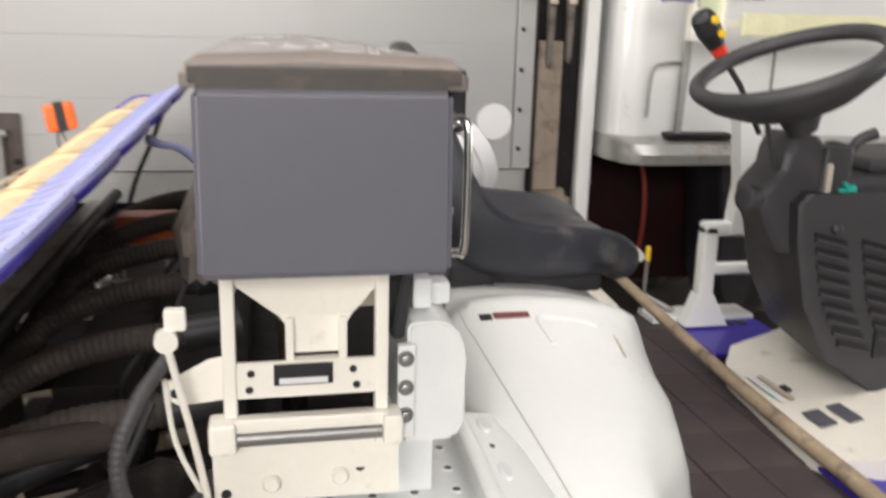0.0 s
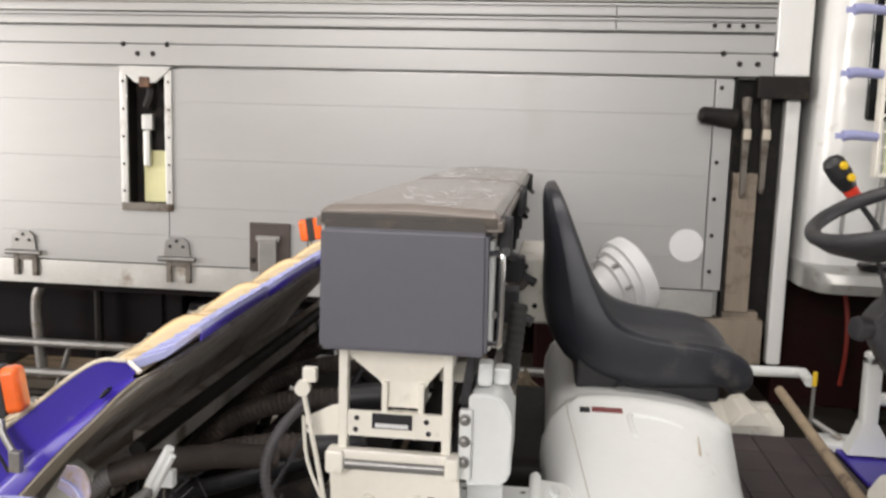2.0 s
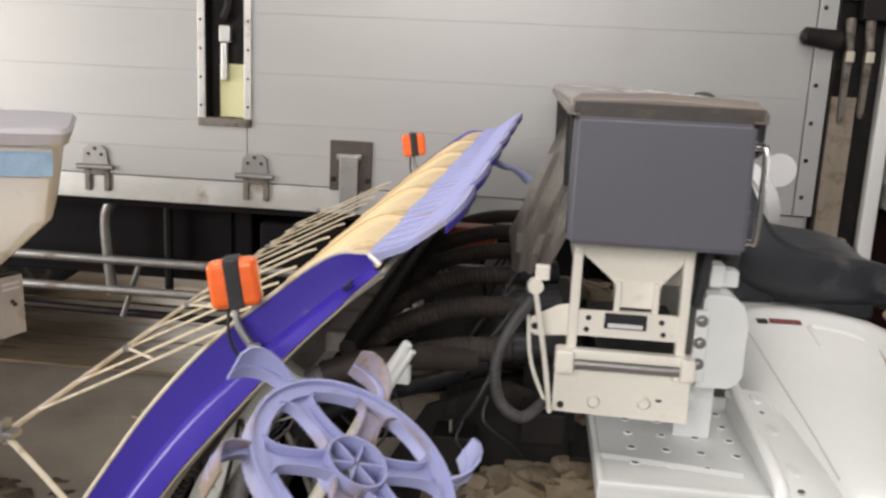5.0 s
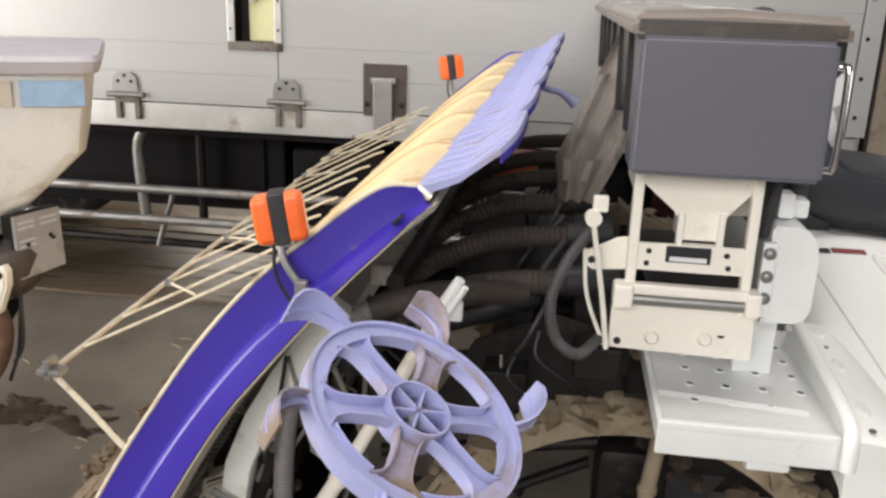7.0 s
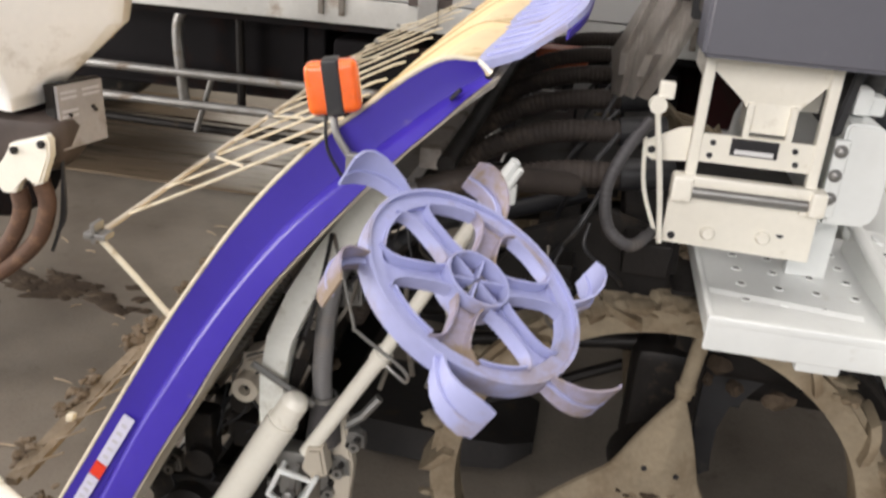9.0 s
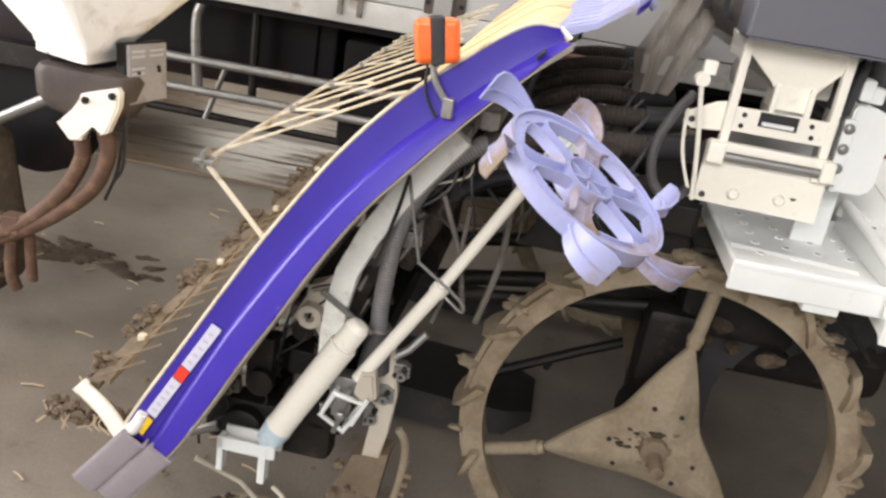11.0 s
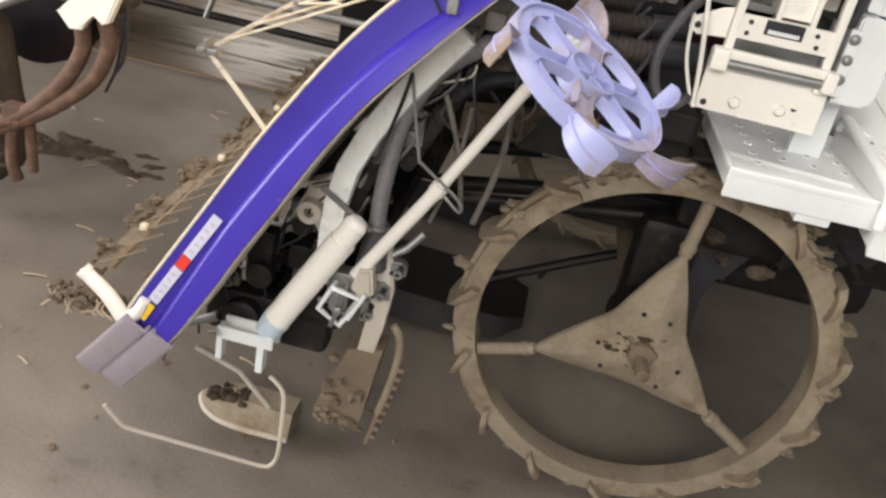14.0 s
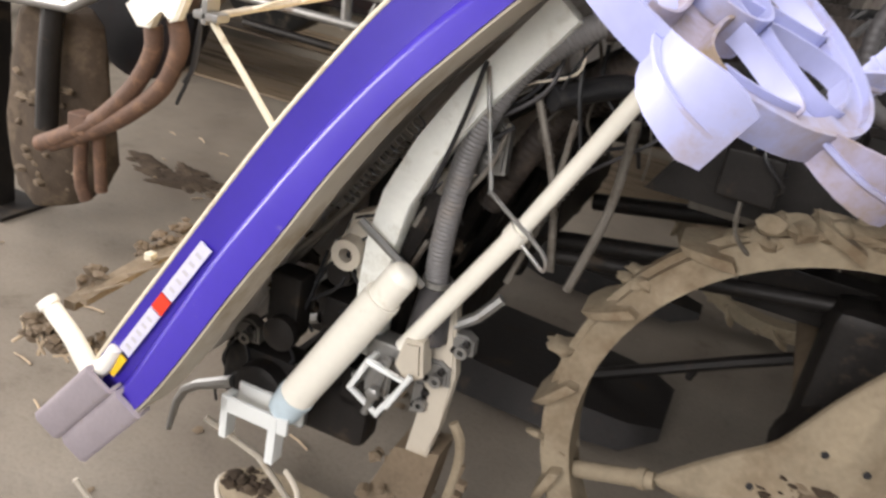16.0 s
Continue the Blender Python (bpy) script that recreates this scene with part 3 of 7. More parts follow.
def lorry():
    y = 3.21
    t = root("lorry", (-0.5, 3.9, 0.0), "white wing-body lorry with riveted aluminium drop sides parked along the shed", "truck")
    xs = [(-4.6, -2.9), (-2.894, -1.492), (-1.262, 0.55), (0.556, 1.035)]
    zs = [(1.112, 1.2415), (1.242, 1.3696), (1.370, 1.5826), (1.583, 1.8316), (1.832, 1.972)]
    xs2 = [(-4.6, -1.282), (-1.278, 1.035)]
    for z0, z1 in zs:
        low = z1 < 1.37
        for x0, x1 in (xs2 if low else [(-4.6, -1.492), (-1.262, 1.035)]):
            part("board", bx(x0, x1, y, y + 0.035, z0, z1, 0.0006, seg=1), M_ALU, t)
    part("bottom_rail", bx(-4.6, 1.09, y + 0.008, y + 0.05, 0.995, 1.106, 0.004), M_ALU_FRAME, t, "dull aluminium sill under the drop side")
    post = part("end_post", bx(1.040, 1.112, y - 0.006, y + 0.035, 1.112, 1.974, 0.004), M_ALU, t)
    for k in range(6):
        part("rivet", lathe([(0.009, 0), (0.007, 0.006)], (1.062, y - 0.006, 1.19 + k * 0.15), (0, -1, 0), 8), M_DARKSTEEL, post)
    rail = part("top_rail", merge(bx(-4.6, 1.26, y - 0.004, y + 0.06, 1.986, 2.075, 0.004), bx(-4.6, 1.26, y + 0.004, y + 0.06, 2.079, 2.150, 0.004)), M_ALU, t)
    for cx in (-1.38, 1.16):
        for dx, dz in ((-0.10, 0.075), (-0.035, 0.035), (0.035, 0.035), (0.10, 0.075)):
            part("bolt", lathe([(0.012, 0), (0.009, 0.006)], (cx + dx, y - 0.004, 2.0 + dz), (0, -1, 0), 8), M_DARKSTEEL, rail)
    for k in range(4):
        part("bolt", lathe([(0.010, 0), (0.008, 0.006)], (1.02 + 0.055 * k, y + 0.004, 2.185), (0, -1, 0), 8), M_DARKSTEEL, rail)
    # ribbed wing side above the rail
    for k in range(18):
        z = 2.158 + 0.058 * k
        for x0, x1 in ((-4.6, 0.628), (0.632, 1.262)):
            part("wing_slat", prism([(y + 0.030, z), (y + 0.006, z + 0.004), (y + 0.004, z + 0.020), (y + 0.006, z + 0.036), (y + 0.022, z + 0.039), (y + 0.022, z + 0.042), (y + 0.008, z + 0.045), (y + 0.008, z + 0.054), (y + 0.030, z + 0.0575), (y + 0.045, z + 0.05), (y + 0.045, z)], x0, x1, 0, "x"), M_ALU, t)
    part("wing_backing", bx(-4.6, 1.26, y + 0.05, y + 0.09, 1.98, 3.25, 0), M_ALU_FRAME, t)
    part("drop_side_backing", merge(bx(-4.6, -1.50, y + 0.04, y + 0.06, 1.0, 1.98, 0), bx(-1.25, 1.11, y + 0.04, y + 0.06, 1.0, 1.98, 0)), M_ALU_FRAME, t)
    part("cargo_body", merge(bx(-4.6, 1.3, 3.42, 5.5, 1.0, 3.28, 0.02), bx(-4.6, 1.3, 3.26, 3.42, 3.25, 3.32, 0.01)), M_ALU, t)
    latch_recess(t, -1.47, -1.285, 1.375, 1.965, y)
    for x in (-3.4, -1.974, -1.242, 0.2):
        hinge(t, x, 1.15, y)
    lp = part("latch_plate", bx(-0.908, -0.724, y - 0.012, y, 1.10, 1.316, 0.004), M_WEATHER, t, "worn rusty latch plate")
    part("catch", merge(bx(-0.862, -0.778, y - 0.035, y - 0.012, 1.02, 1.255, 0.008), bx(-0.875, -0.765, y - 0.03, y - 0.012, 1.235, 1.262, 0.006)), M_STEEL, lp)
    for dx in (-0.075, 0.075):
        part("bolt", bolt((-0.816 + dx, y - 0.012, 1.15), (0, -1, 0), 0.012), M_DARKSTEEL, lp)
    part("reflector_disc", lathe([(0.069, 0), (0.069, 0.004), (0.064, 0.006)], (0.964, y, 1.294), (0, -1, 0), 32), M_LABEL, t, "round white sticker")
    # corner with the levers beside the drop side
    # dark sheets colour in the shade of the tall gap
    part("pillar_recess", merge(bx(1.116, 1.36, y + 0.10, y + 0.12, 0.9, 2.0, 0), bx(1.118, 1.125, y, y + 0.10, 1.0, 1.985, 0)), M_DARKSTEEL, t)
    part("pillar", merge(bx(1.135, 1.235, y + 0.02, y + 0.10, 1.02, 1.60, 0.006), bx(1.13, 1.28, y + 0.04, y + 0.10, 0.90, 1.02, 0.004)), M_PILLAR, t, "brown weathered pillar behind the levers")
    part("sill_end", bx(0.62, 1.30, y + 0.02, y + 0.09, 0.80, 0.99, 0.006), M_PILLAR, t, "dusty brown body sill")
    for dx, l in ((0.0, 0.32), (0.075, 0.30)):
        lv = part("lever", merge(tube([(1.168 + dx, y + 0.01, 1.90), (1.164 + dx, y - 0.01, 1.84), (1.168 + dx, y - 0.015, 1.79)], (0.020, 0.015), 8, 3), loft([[(1.168 + dx + q * w, y + e, z) for q, e in ((-1, -0.022), (1, -0.022), (1, 0.004), (-1, 0.004))] for w, z in ((0.010, 1.80), (0.015, 1.76), (0.012, 1.70), (0.009, 1.84 - l), (0.004, 1.82 - l))])), M_DIRTYSTEEL, t, "worn steel side latch lever")
        part("knuckle", bx(1.154 + dx, 1.186 + dx, y - 0.034, y - 0.018, 1.735, 1.778, 0.006), M_HOPGREY, lv)
    part("grip", merge(tube([(1.12, y - 0.02, 1.815), (0.985, y - 0.035, 1.83)], (0.042, 0.034), 12), lathe([(0.034, 0), (0.02, 0.014)], (0.987, y - 0.035, 1.83), (-1, 0, 0.1), 12)), M_DARKSTEEL, t, "dark rubber-covered latch grip")
    part("upper_pillar", bx(1.262, 1.40, y + 0.0, y + 0.10, 1.99, 3.3, 0.01), M_CAB, t)
    part("link", bx(1.20, 1.40, y - 0.02, y + 0.03, 1.90, 1.99, 0.006), M_DARKSTEEL, t)
    part("guide_post", bx(1.325, 1.385, 3.24, 3.30, 0.80, 1.90, 0.012), M_CAB, t, "tall square aluminium post")
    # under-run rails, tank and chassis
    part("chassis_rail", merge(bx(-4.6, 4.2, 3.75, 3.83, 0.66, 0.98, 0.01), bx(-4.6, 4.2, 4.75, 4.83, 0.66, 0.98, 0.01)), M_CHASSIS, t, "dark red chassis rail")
    part("body_floor", bx(-4.6, 1.3, 3.30, 5.45, 0.955, 1.0, 0), M_SHADEBLACK, t)
    # added box fills the dark space under the body with painted shade
    part("under_body_box", merge(bx(-3.1, -1.36, 3.52, 3.72, 0.56, 0.97, 0.02), bx(-3.0, -1.46, 3.505, 3.52, 0.60, 0.93, 0.004)), M_SHADEBLACK, t, "added near-black box standing in for the shade under the body")
    # unseen panels added to keep side-door light from under the lorry
    part("rear_blocker", merge(bx(-4.62, -4.54, 3.24, 5.44, 0.40, 0.955, 0.01), bx(-4.56, -4.50, 3.50, 5.20, 0.10, 0.40, 0.01)), M_SHADEBLACK, t)
    # unseen far-side panel added to hide the back wall and cut window light
    part("far_blocker", bx(-4.6, 1.3, 5.40, 5.44, 0.68, 0.955, 0.01), M_SHADEBLACK, t)
    part("tank", bx(-1.30, 0.25, 3.42, 3.72, 0.36, 0.90, 0.03), M_SHADEBLACK, t, "dark fuel tank under the body")
    part("under_body_box", bx(0.35, 1.2, 3.45, 3.9, 0.45, 0.9, 0.02), M_CHASSIS, t)
    for z in (0.690, 0.545):
        part("side_guard_rail", tube([(-3.0, 3.31, z), (0.55, 3.31, z)], 0.021, 12), M_STEEL, t, "galvanised side guard pipe")
    part("low_pipe", tube([(-2.6, 3.45, 0.40), (-1.2, 3.45, 0.385)], 0.020, 10), M_DARKSTEEL, t)
    for x in (-2.02, -0.55):
        part("guard_hanger", tube([(x + 0.05, 3.33, 0.98), (x + 0.02, 3.32, 0.86), (x + 0.04, 3.325, 0.52)], 0.026, 10, 5), M_STEEL, t)
        part("strut", tube([(x + 0.28, 3.42, 0.98), (x + 0.28, 3.42, 0.50)], 0.022, 8), M_DARKSTEEL, t)
        part("brace", tube([(x + 0.16, 3.36, 0.66), (x + 0.07, 3.36, 0.40)], 0.014, 8), M_STEEL, t)
    for x, yy in ((-3.5, 3.35), (-3.5, 5.0), (2.6, 3.35), (2.6, 5.0)):
        w = part("wheel", lathe([(0.20, 0.0), (0.40, 0.0), (0.45, 0.04), (0.46, 0.12), (0.45, 0.22), (0.40, 0.26), (0.20, 0.26)], (x, yy, 0.46), (0, 1, 0), 36), M_RUBBER, t)
        part("rim", lathe([(0.10, -0.02), (0.20, 0.02), (0.215, 0.01), (0.225, 0.03), (0.225, 0.2)], (x, yy, 0.46), (0, 1, 0), 28), M_STEEL, w)
    # cab
    cabloop = []
    for z in (1.15, 1.3, 2.2, 3.0):
        r = 0.10
        yn = 3.12 + 0.03 * max(0, z - 2.2)
        xl = 1.42 + 0.02 * (z - 1.2)
        pts = [(xl + r * (1 - math.cos(a)), yn + r * (1 - math.sin(a))) for a in [i * math.pi / 16 for i in range(9)]]
        cabloop.append([(px, py, z) for px, py in pts] + [(3.6, yn, z), (3.6, 5.4, z), (xl, 5.4, z)])
    cab = part("cab", loft(cabloop), M_CAB, t, "white painted driver's cab")
    part("quarter_window", bx(1.588, 1.968, 3.108, 3.125, 1.822, 2.55, 0.012), M_DARKGLASS, cab)
    part("quarter_sill", merge(bx(1.70, 1.985, 3.095, 3.13, 1.785, 1.815, 0.008), bx(1.968, 1.99, 3.10, 3.13, 1.815, 2.55, 0.006)), M_CAB, cab)
    part("sill_gap", bx(1.70, 1.985, 3.112, 3.124, 1.774, 1.783, 0), M_INK, cab)
    part("side_window", bx(2.15, 3.2, 3.095, 3.12, 1.95, 2.6, 0.02), M_DARKGLASS, cab)
    part("door_handle", merge(bx(2.02, 2.10, 3.085, 3.12, 1.70, 1.722, 0.006), bx(1.95, 2.03, 3.10, 3.12, 1.706, 1.714, 0.002)), M_DARKSTEEL, cab, "dark door handle")
    for z0, z1 in ((2.60, 2.66), (1.88, 1.945)):
        part("window_trim", bx(2.08, 3.25, 3.10, 3.125, z0, z1, 0.008), M_ALU, cab)
    part("door_seam", bx(2.062, 2.067, 3.114, 3.122, 1.26, 1.69, 0), M_INK, cab)
    part("side_step", loft([[(x, yy, z) for x, yy, z in ((a, 3.3, 1.16), (a, b, 1.16), (a, b - 0.015, 1.20), (a, b + 0.005, 1.235), (a, b + 0.06, 1.25), (a, 3.3, 1.255))] for a, b in ((1.405, 3.10), (1.43, 3.00), (1.47, 2.965), (1.55, 2.955), (3.6, 2.955))]), M_ALU_FRAME, t, "silver ledge below the cab")
    part("mudguard", prism([(2.05, 0.35), (2.12, 0.72), (2.32, 0.98), (2.62, 1.06), (3.0, 0.95), (3.0, 1.14), (1.9, 1.14), (1.95, 0.62)], 3.15, 3.45, 0.01), M_BLACK, t)
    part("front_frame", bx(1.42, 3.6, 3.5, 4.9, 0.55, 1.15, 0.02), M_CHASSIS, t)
    part("air_line", tube([(1.65, 3.38, 1.16), (1.668, 3.34, 1.02), (1.672, 3.33, 0.85), (1.67, 3.36, 0.70)], 0.010, 8, 5), M_DKRED, t, "hanging red air line")
    return t


lorry()


def floor_boards():
    g = root("floor_boards", (-1.5, 4.1, 0.0), "worn wooden boards lying on the concrete under the lorry", "boards")
    rnd = random.Random(5)
    for y0, y1, x0, x1 in ((3.66, 4.13, -3.7, 0.15), (4.135, 4.62, -3.9, 0.3), (4.88, 5.42, -3.8, 0.1)):
        n = 16
        edge = [(rnd.uniform(-0.006, 0.006), rnd.uniform(-0.006, 0.006), rnd.uniform(-0.003, 0.003)) for _ in range(n + 1)]
        rows = []
        for i, (e0, e1, dz) in enumerate(edge):
            x = x0 + (x1 - x0) * i / n
            rows.append([(x, y0 + e0, 0.0), (x, y0 + e0, 0.010 + dz), (x, y0 + e0 + 0.010, 0.015 + dz), (x, (y0 + y1) / 2, 0.017 + dz), (x, y1 + e1 - 0.010, 0.015 + dz), (x, y1 + e1, 0.010 + dz), (x, y1 + e1, 0.0)])
        part("board", loft(rows), M_WOOD, g)


floor_boards()


def stand_on_step():
    s = root("jack_stand", (1.66, 3.05, 1.255), "grey steel rod stand on a flat dark base plate", "stand")
    part("base_plate", prism([(1.58, 2.985), (1.86, 2.985), (1.86, 3.09), (1.60, 3.09)], 1.254, 1.272, 0.004, "z"), M_DARKSTEEL, s)
    part("rod", tube([(1.64, 3.04, 1.27), (1.66, 3.05, 1.62), (1.68, 3.05, 1.95)], 0.016, 10), M_STEEL, s)
    part("side_wire", tube([(1.52, 3.06, 1.33), (1.53, 3.06, 1.50), (1.58, 3.05, 1.53), (1.66, 3.05, 1.53)], 0.007, 8, 4), M_STEEL, s)


stand_on_step()

# ---- rice transplanter ----
TP = root("rice_transplanter", (0.3, 1.9, 0.0), "muddy off-white riding rice transplanter with violet-blue seedling tray and grey hopper", "rice transplanter")


def hopper():
    box = part("hopper_end_cover", prism([(0.030, 1.372), (0.296, 1.372), (0.293, 1.566), (0.031, 1.566)], 0.893, 1.0, 0.006, seg=3), M_BOX, TP, "dark grey plastic hopper end cover")
    body = part("hopper", merge(
        prism([(0.05, 1.40), (0.09, 1.34), (0.24, 1.34), (0.285, 1.40), (0.29, 1.572), (0.045, 1.572)], 1.0, 2.9, 0.006),), M_SMOKE, TP, "dusty translucent fertiliser hopper")
    for y in (1.25, 1.55, 1.85, 2.15, 2.45, 2.75):
        part("rib", prism([(0.040, 1.38), (0.295, 1.38), (0.30, 1.57), (0.036, 1.57)], y, y + 0.014, 0.003), M_BLACK, body)
    part("lid_seal", prism([(0.034, 1.560), (0.290, 1.560), (0.288, 1.580), (0.036, 1.580)], 0.906, 2.90, 0.002), M_DARKLID, body, "dark brown dusty seal under the lids")
    for k, (y0, y1) in enumerate(((0.918, 1.86), (1.875, 2.92))):
        lid = part("lid", loft([[(x, y, z - (0.010 if y in (y0, y1) else 0)) for x, z in ((0.024, 1.580), (0.308, 1.580), (0.308, 1.588), (0.298, 1.598), (0.16, 1.604), (0.036, 1.599), (0.024, 1.590))] for y in (y0, y0 + 0.012, y0 + 0.03, y1 - 0.03, y1 - 0.012, y1)]), M_CLEAR, TP, "dusty cracked clear hopper lid")
        part("front_band", bx(0.027, 0.305, y0 - 0.0055, y0 - 0.0005, 1.5705, 1.588, 0.001), M_DARKLID, lid)
        part("lid_frame", merge(bx(0.020, 0.312, y0 - 0.007, y0 + 0.006, 1.5665, 1.5700, 0.001), bx(0.302, 0.314, y0, y1, 1.566, 1.582, 0.003), bx(0.018, 0.028, y0, y1, 1.566, 1.582, 0.003)), M_LIDEDGE, lid, "scuffed pale rim of the lid")
        rnd = random.Random(k + 3)
        cracks = []
        for j in range(20):
            x, y = rnd.uniform(0.05, 0.27), rnd.uniform(y0 + 0.05, y1 - 0.1)
            dx, dy = rnd.uniform(-0.06, 0.06), rnd.uniform(-0.12, 0.12)
            line = [(min(0.29, max(0.04, x + dx * f + rnd.uniform(-0.012, 0.012))), min(y1 - 0.02, max(y0 + 0.02, y + dy * f + rnd.uniform(-0.02, 0.02)))) for f in (0, 0.5, 1)]
            cracks.append(tube([(u, v, np.interp(u, [0.024, 0.036, 0.16, 0.298, 0.308], [1.590, 1.599, 1.604, 1.598, 1.588])) for u, v in line], 0.0007, 4, 3))
        part("cracks", merge(*cracks), M_LABEL, lid, "fine white cracks in the lid")["kind"] = "stuff"
        for y in (y0 + 0.06, y1 - 0.12):
            part("clip", merge(bx(0.304, 0.326, y, y + 0.035, 1.525, 1.585, 0.004), tube([(0.317, y - 0.01, 1.53), (0.327, y + 0.05, 1.515)], 0.008, 8)), M_BLACK, lid)
    h = part("grab_handle", tube([(0.292, 0.93, 1.530), (0.308, 0.925, 1.532), (0.315, 0.92, 1.52), (0.315, 0.92, 1.40), (0.308, 0.925, 1.388), (0.296, 0.93, 1.388)], 0.005, 10, 4), M_CHROME, box, "bent chrome grab handle")
    part("side_plate", prism([(0.93, 1.375), (1.0, 1.375), (1.0, 1.55), (0.94, 1.55)], 0.291, 0.300, 0.002, "x"), M_PALE, box)
    for z in (1.43, 1.535):
        part("cover_screw", bolt((0.30, 0.95, z), (1, 0, 0), 0.006), M_STEEL, box)


hopper()


def metering_unit():
    u = part("metering_unit", bx(0.046, 0.238, 1.0, 1.10, 1.345, 1.371, 0.003), M_CREAM, TP, "cream painted fertiliser metering unit under the hopper")
    for x in (0.046, 0.222):
        part("upright", merge(bx(x, x + 0.016, 0.965, 0.985, 1.14, 1.37, 0.003), bx(x, x + 0.018, 0.985, 1.10, 1.33, 1.37, 0.003)), M_CREAM, u)
    # funnel: wide mouth narrowing to a square throat
    lp = []
    for z, x0, x1, y0, y1 in ((1.372, 0.050, 0.238, 0.968, 1.14), (1.352, 0.052, 0.236, 0.972, 1.13), (1.30, 0.112, 0.196, 0.985, 1.06), (1.285, 0.122, 0.188, 0.985, 1.05), (1.255, 0.122, 0.188, 0.985, 1.05)):
        lp.append([(x0, y0, z), (x1, y0, z), (x1, y1, z), (x0, y1, z)])
    part("funnel", loft(lp), M_CREAM, u, smooth=False)
    part("throat", merge(bx(0.118, 0.128, 0.974, 0.99, 1.235, 1.30, 0.002), bx(0.180, 0.190, 0.974, 0.99, 1.235, 1.30, 0.002), bx(0.118, 0.19, 0.978, 0.99, 1.238, 1.25, 0.002)), M_CREAM, u)
    plate = part("cross_plate", prism([(0.058, 1.206), (0.226, 1.206), (0.226, 1.25), (0.058, 1.25)], 0.968, 0.978, 0.002), M_CREAM, u)
    part("name_plate", bx(0.104, 0.172, 0.964, 0.968, 1.2225, 1.2485, 0.001), M_INK, plate, "black plate with an illegible white strip")
    part("strip", bx(0.110, 0.166, 0.9625, 0.964, 1.225, 1.232, 0), M_LABEL, plate)
    for x, z in ((0.078, 1.238), (0.076, 1.218), (0.196, 1.238), (0.200, 1.218)):
        part("hole", lathe([(0.0045, 0), (0.0045, 0.0012)], (x, 0.9675, z), (0, -1, 0), 12), M_INK, plate)
    part("lower_bar", bx(0.03, 0.25, 0.955, 0.975, 1.168, 1.186, 0.004), M_CREAM, u)
    part("roller", tube([(0.06, 0.962, 1.160), (0.235, 0.962, 1.160)], 0.010, 12), M_STEEL, u)
    for x, w in ((0.028, 0.032), (0.230, 0.024)):
        part("roller_block", bx(x, x + w, 0.945, 0.985, 1.145, 1.185, 0.006), M_CREAM, u)
    base = part("base_plate", loft([[(0.030, 0.975, 1.155), (0.252, 0.975, 1.15), (0.256, 0.985, 1.06), (0.030, 0.985, 1.065)], [(0.030, 0.99, 1.155), (0.252, 0.99, 1.15), (0.256, 0.997, 1.06), (0.030, 0.997, 1.065)]]), M_CREAM, u, smooth=False)
    for x, z, m in ((0.044, 1.078, M_INK), (0.206, 1.102, M_INK)):
        part("hole", lathe([(0.006, 0), (0.006, 0.0015)], (x, 0.982, z), (0, -1, 0), 14), m, base)
    for x, z in ((0.098, 1.090), (0.181, 1.094)):
        part("knob", lathe([(0.011, 0), (0.011, 0.006), (0.008, 0.010)], (x, 0.981, z), (0, -1, 0), 18), M_CREAM, base)
    arm = part("side_arm", prism([(0.055, 1.20), (0.055, 1.255), (0.03, 1.25), (-0.018, 1.225), (-0.022, 1.205), (-0.005, 1.195)], 0.985, 0.993, 0.002), M_CREAM, u)
    part("hole", lathe([(0.006, 0), (0.006, 0.001)], (-0.008, 0.984, 1.212), (0, -1, 0), 12), M_INK, arm)
    lk = part("link_rod", merge(tube([(-0.012, 0.955, 1.285), (0.012, 0.96, 1.16), (0.026, 0.968, 1.068)], 0.0045, 8, 4), lathe([(0.013, -0.008), (0.013, 0.008)], (-0.012, 0.955, 1.288), (0.1, -1, 0), 16)), M_CREAM, u, "thin white link rod with a ball end")
    part("rod_block", bx(-0.014, 0.010, 0.955, 0.972, 1.297, 1.322, 0.003), M_CREAM, lk)
    part("second_rod", tube([(-0.02, 0.985, 1.23), (-0.010, 0.98, 1.15), (0.022, 0.98, 1.07)], 0.0035, 8, 4), M_CREAM, u)
    # white gear case beside it
    g = part("gear_case", prism([(0.264, 1.126), (0.264, 1.278), (0.270, 1.285), (0.302, 1.286), (0.316, 1.281), (0.328, 1.270), (0.335, 1.254), (0.338, 1.236), (0.338, 1.152), (0.331, 1.136), (0.318, 1.128)], 0.985, 1.16, 0.004), M_PALE, u, "pale grey painted drive case")
    part("flange", bx(0.250, 0.272, 0.972, 0.985, 1.14, 1.262, 0.003), M_PALE, g)
    for z in (1.245, 1.208, 1.172):
        part("bolt", merge(bolt((0.260, 0.972, z), (0, -1, 0), 0.0072, 0.007), lathe([(0.010, 0), (0.010, 0.002)], (0.260, 0.972, z), (0, -1, 0), 14)), M_STEEL, g)
    part("lug", merge(bx(0.275, 0.30, 1.02, 1.06, 1.29, 1.33, 0.005), bx(0.30, 0.33, 1.05, 1.09, 1.285, 1.315, 0.005)), M_PALE, g)
    part("black_guard", prism([(0.246, 1.26), (0.262, 1.26), (0.275, 1.36), (0.262, 1.365)], 1.0, 1.14, 0.003), M_BLACK, u)
    part("support_plate", bx(0.256, 0.322, 1.10, 1.125, 0.99, 1.13, 0.003), M_PALE, g)


metering_unit()


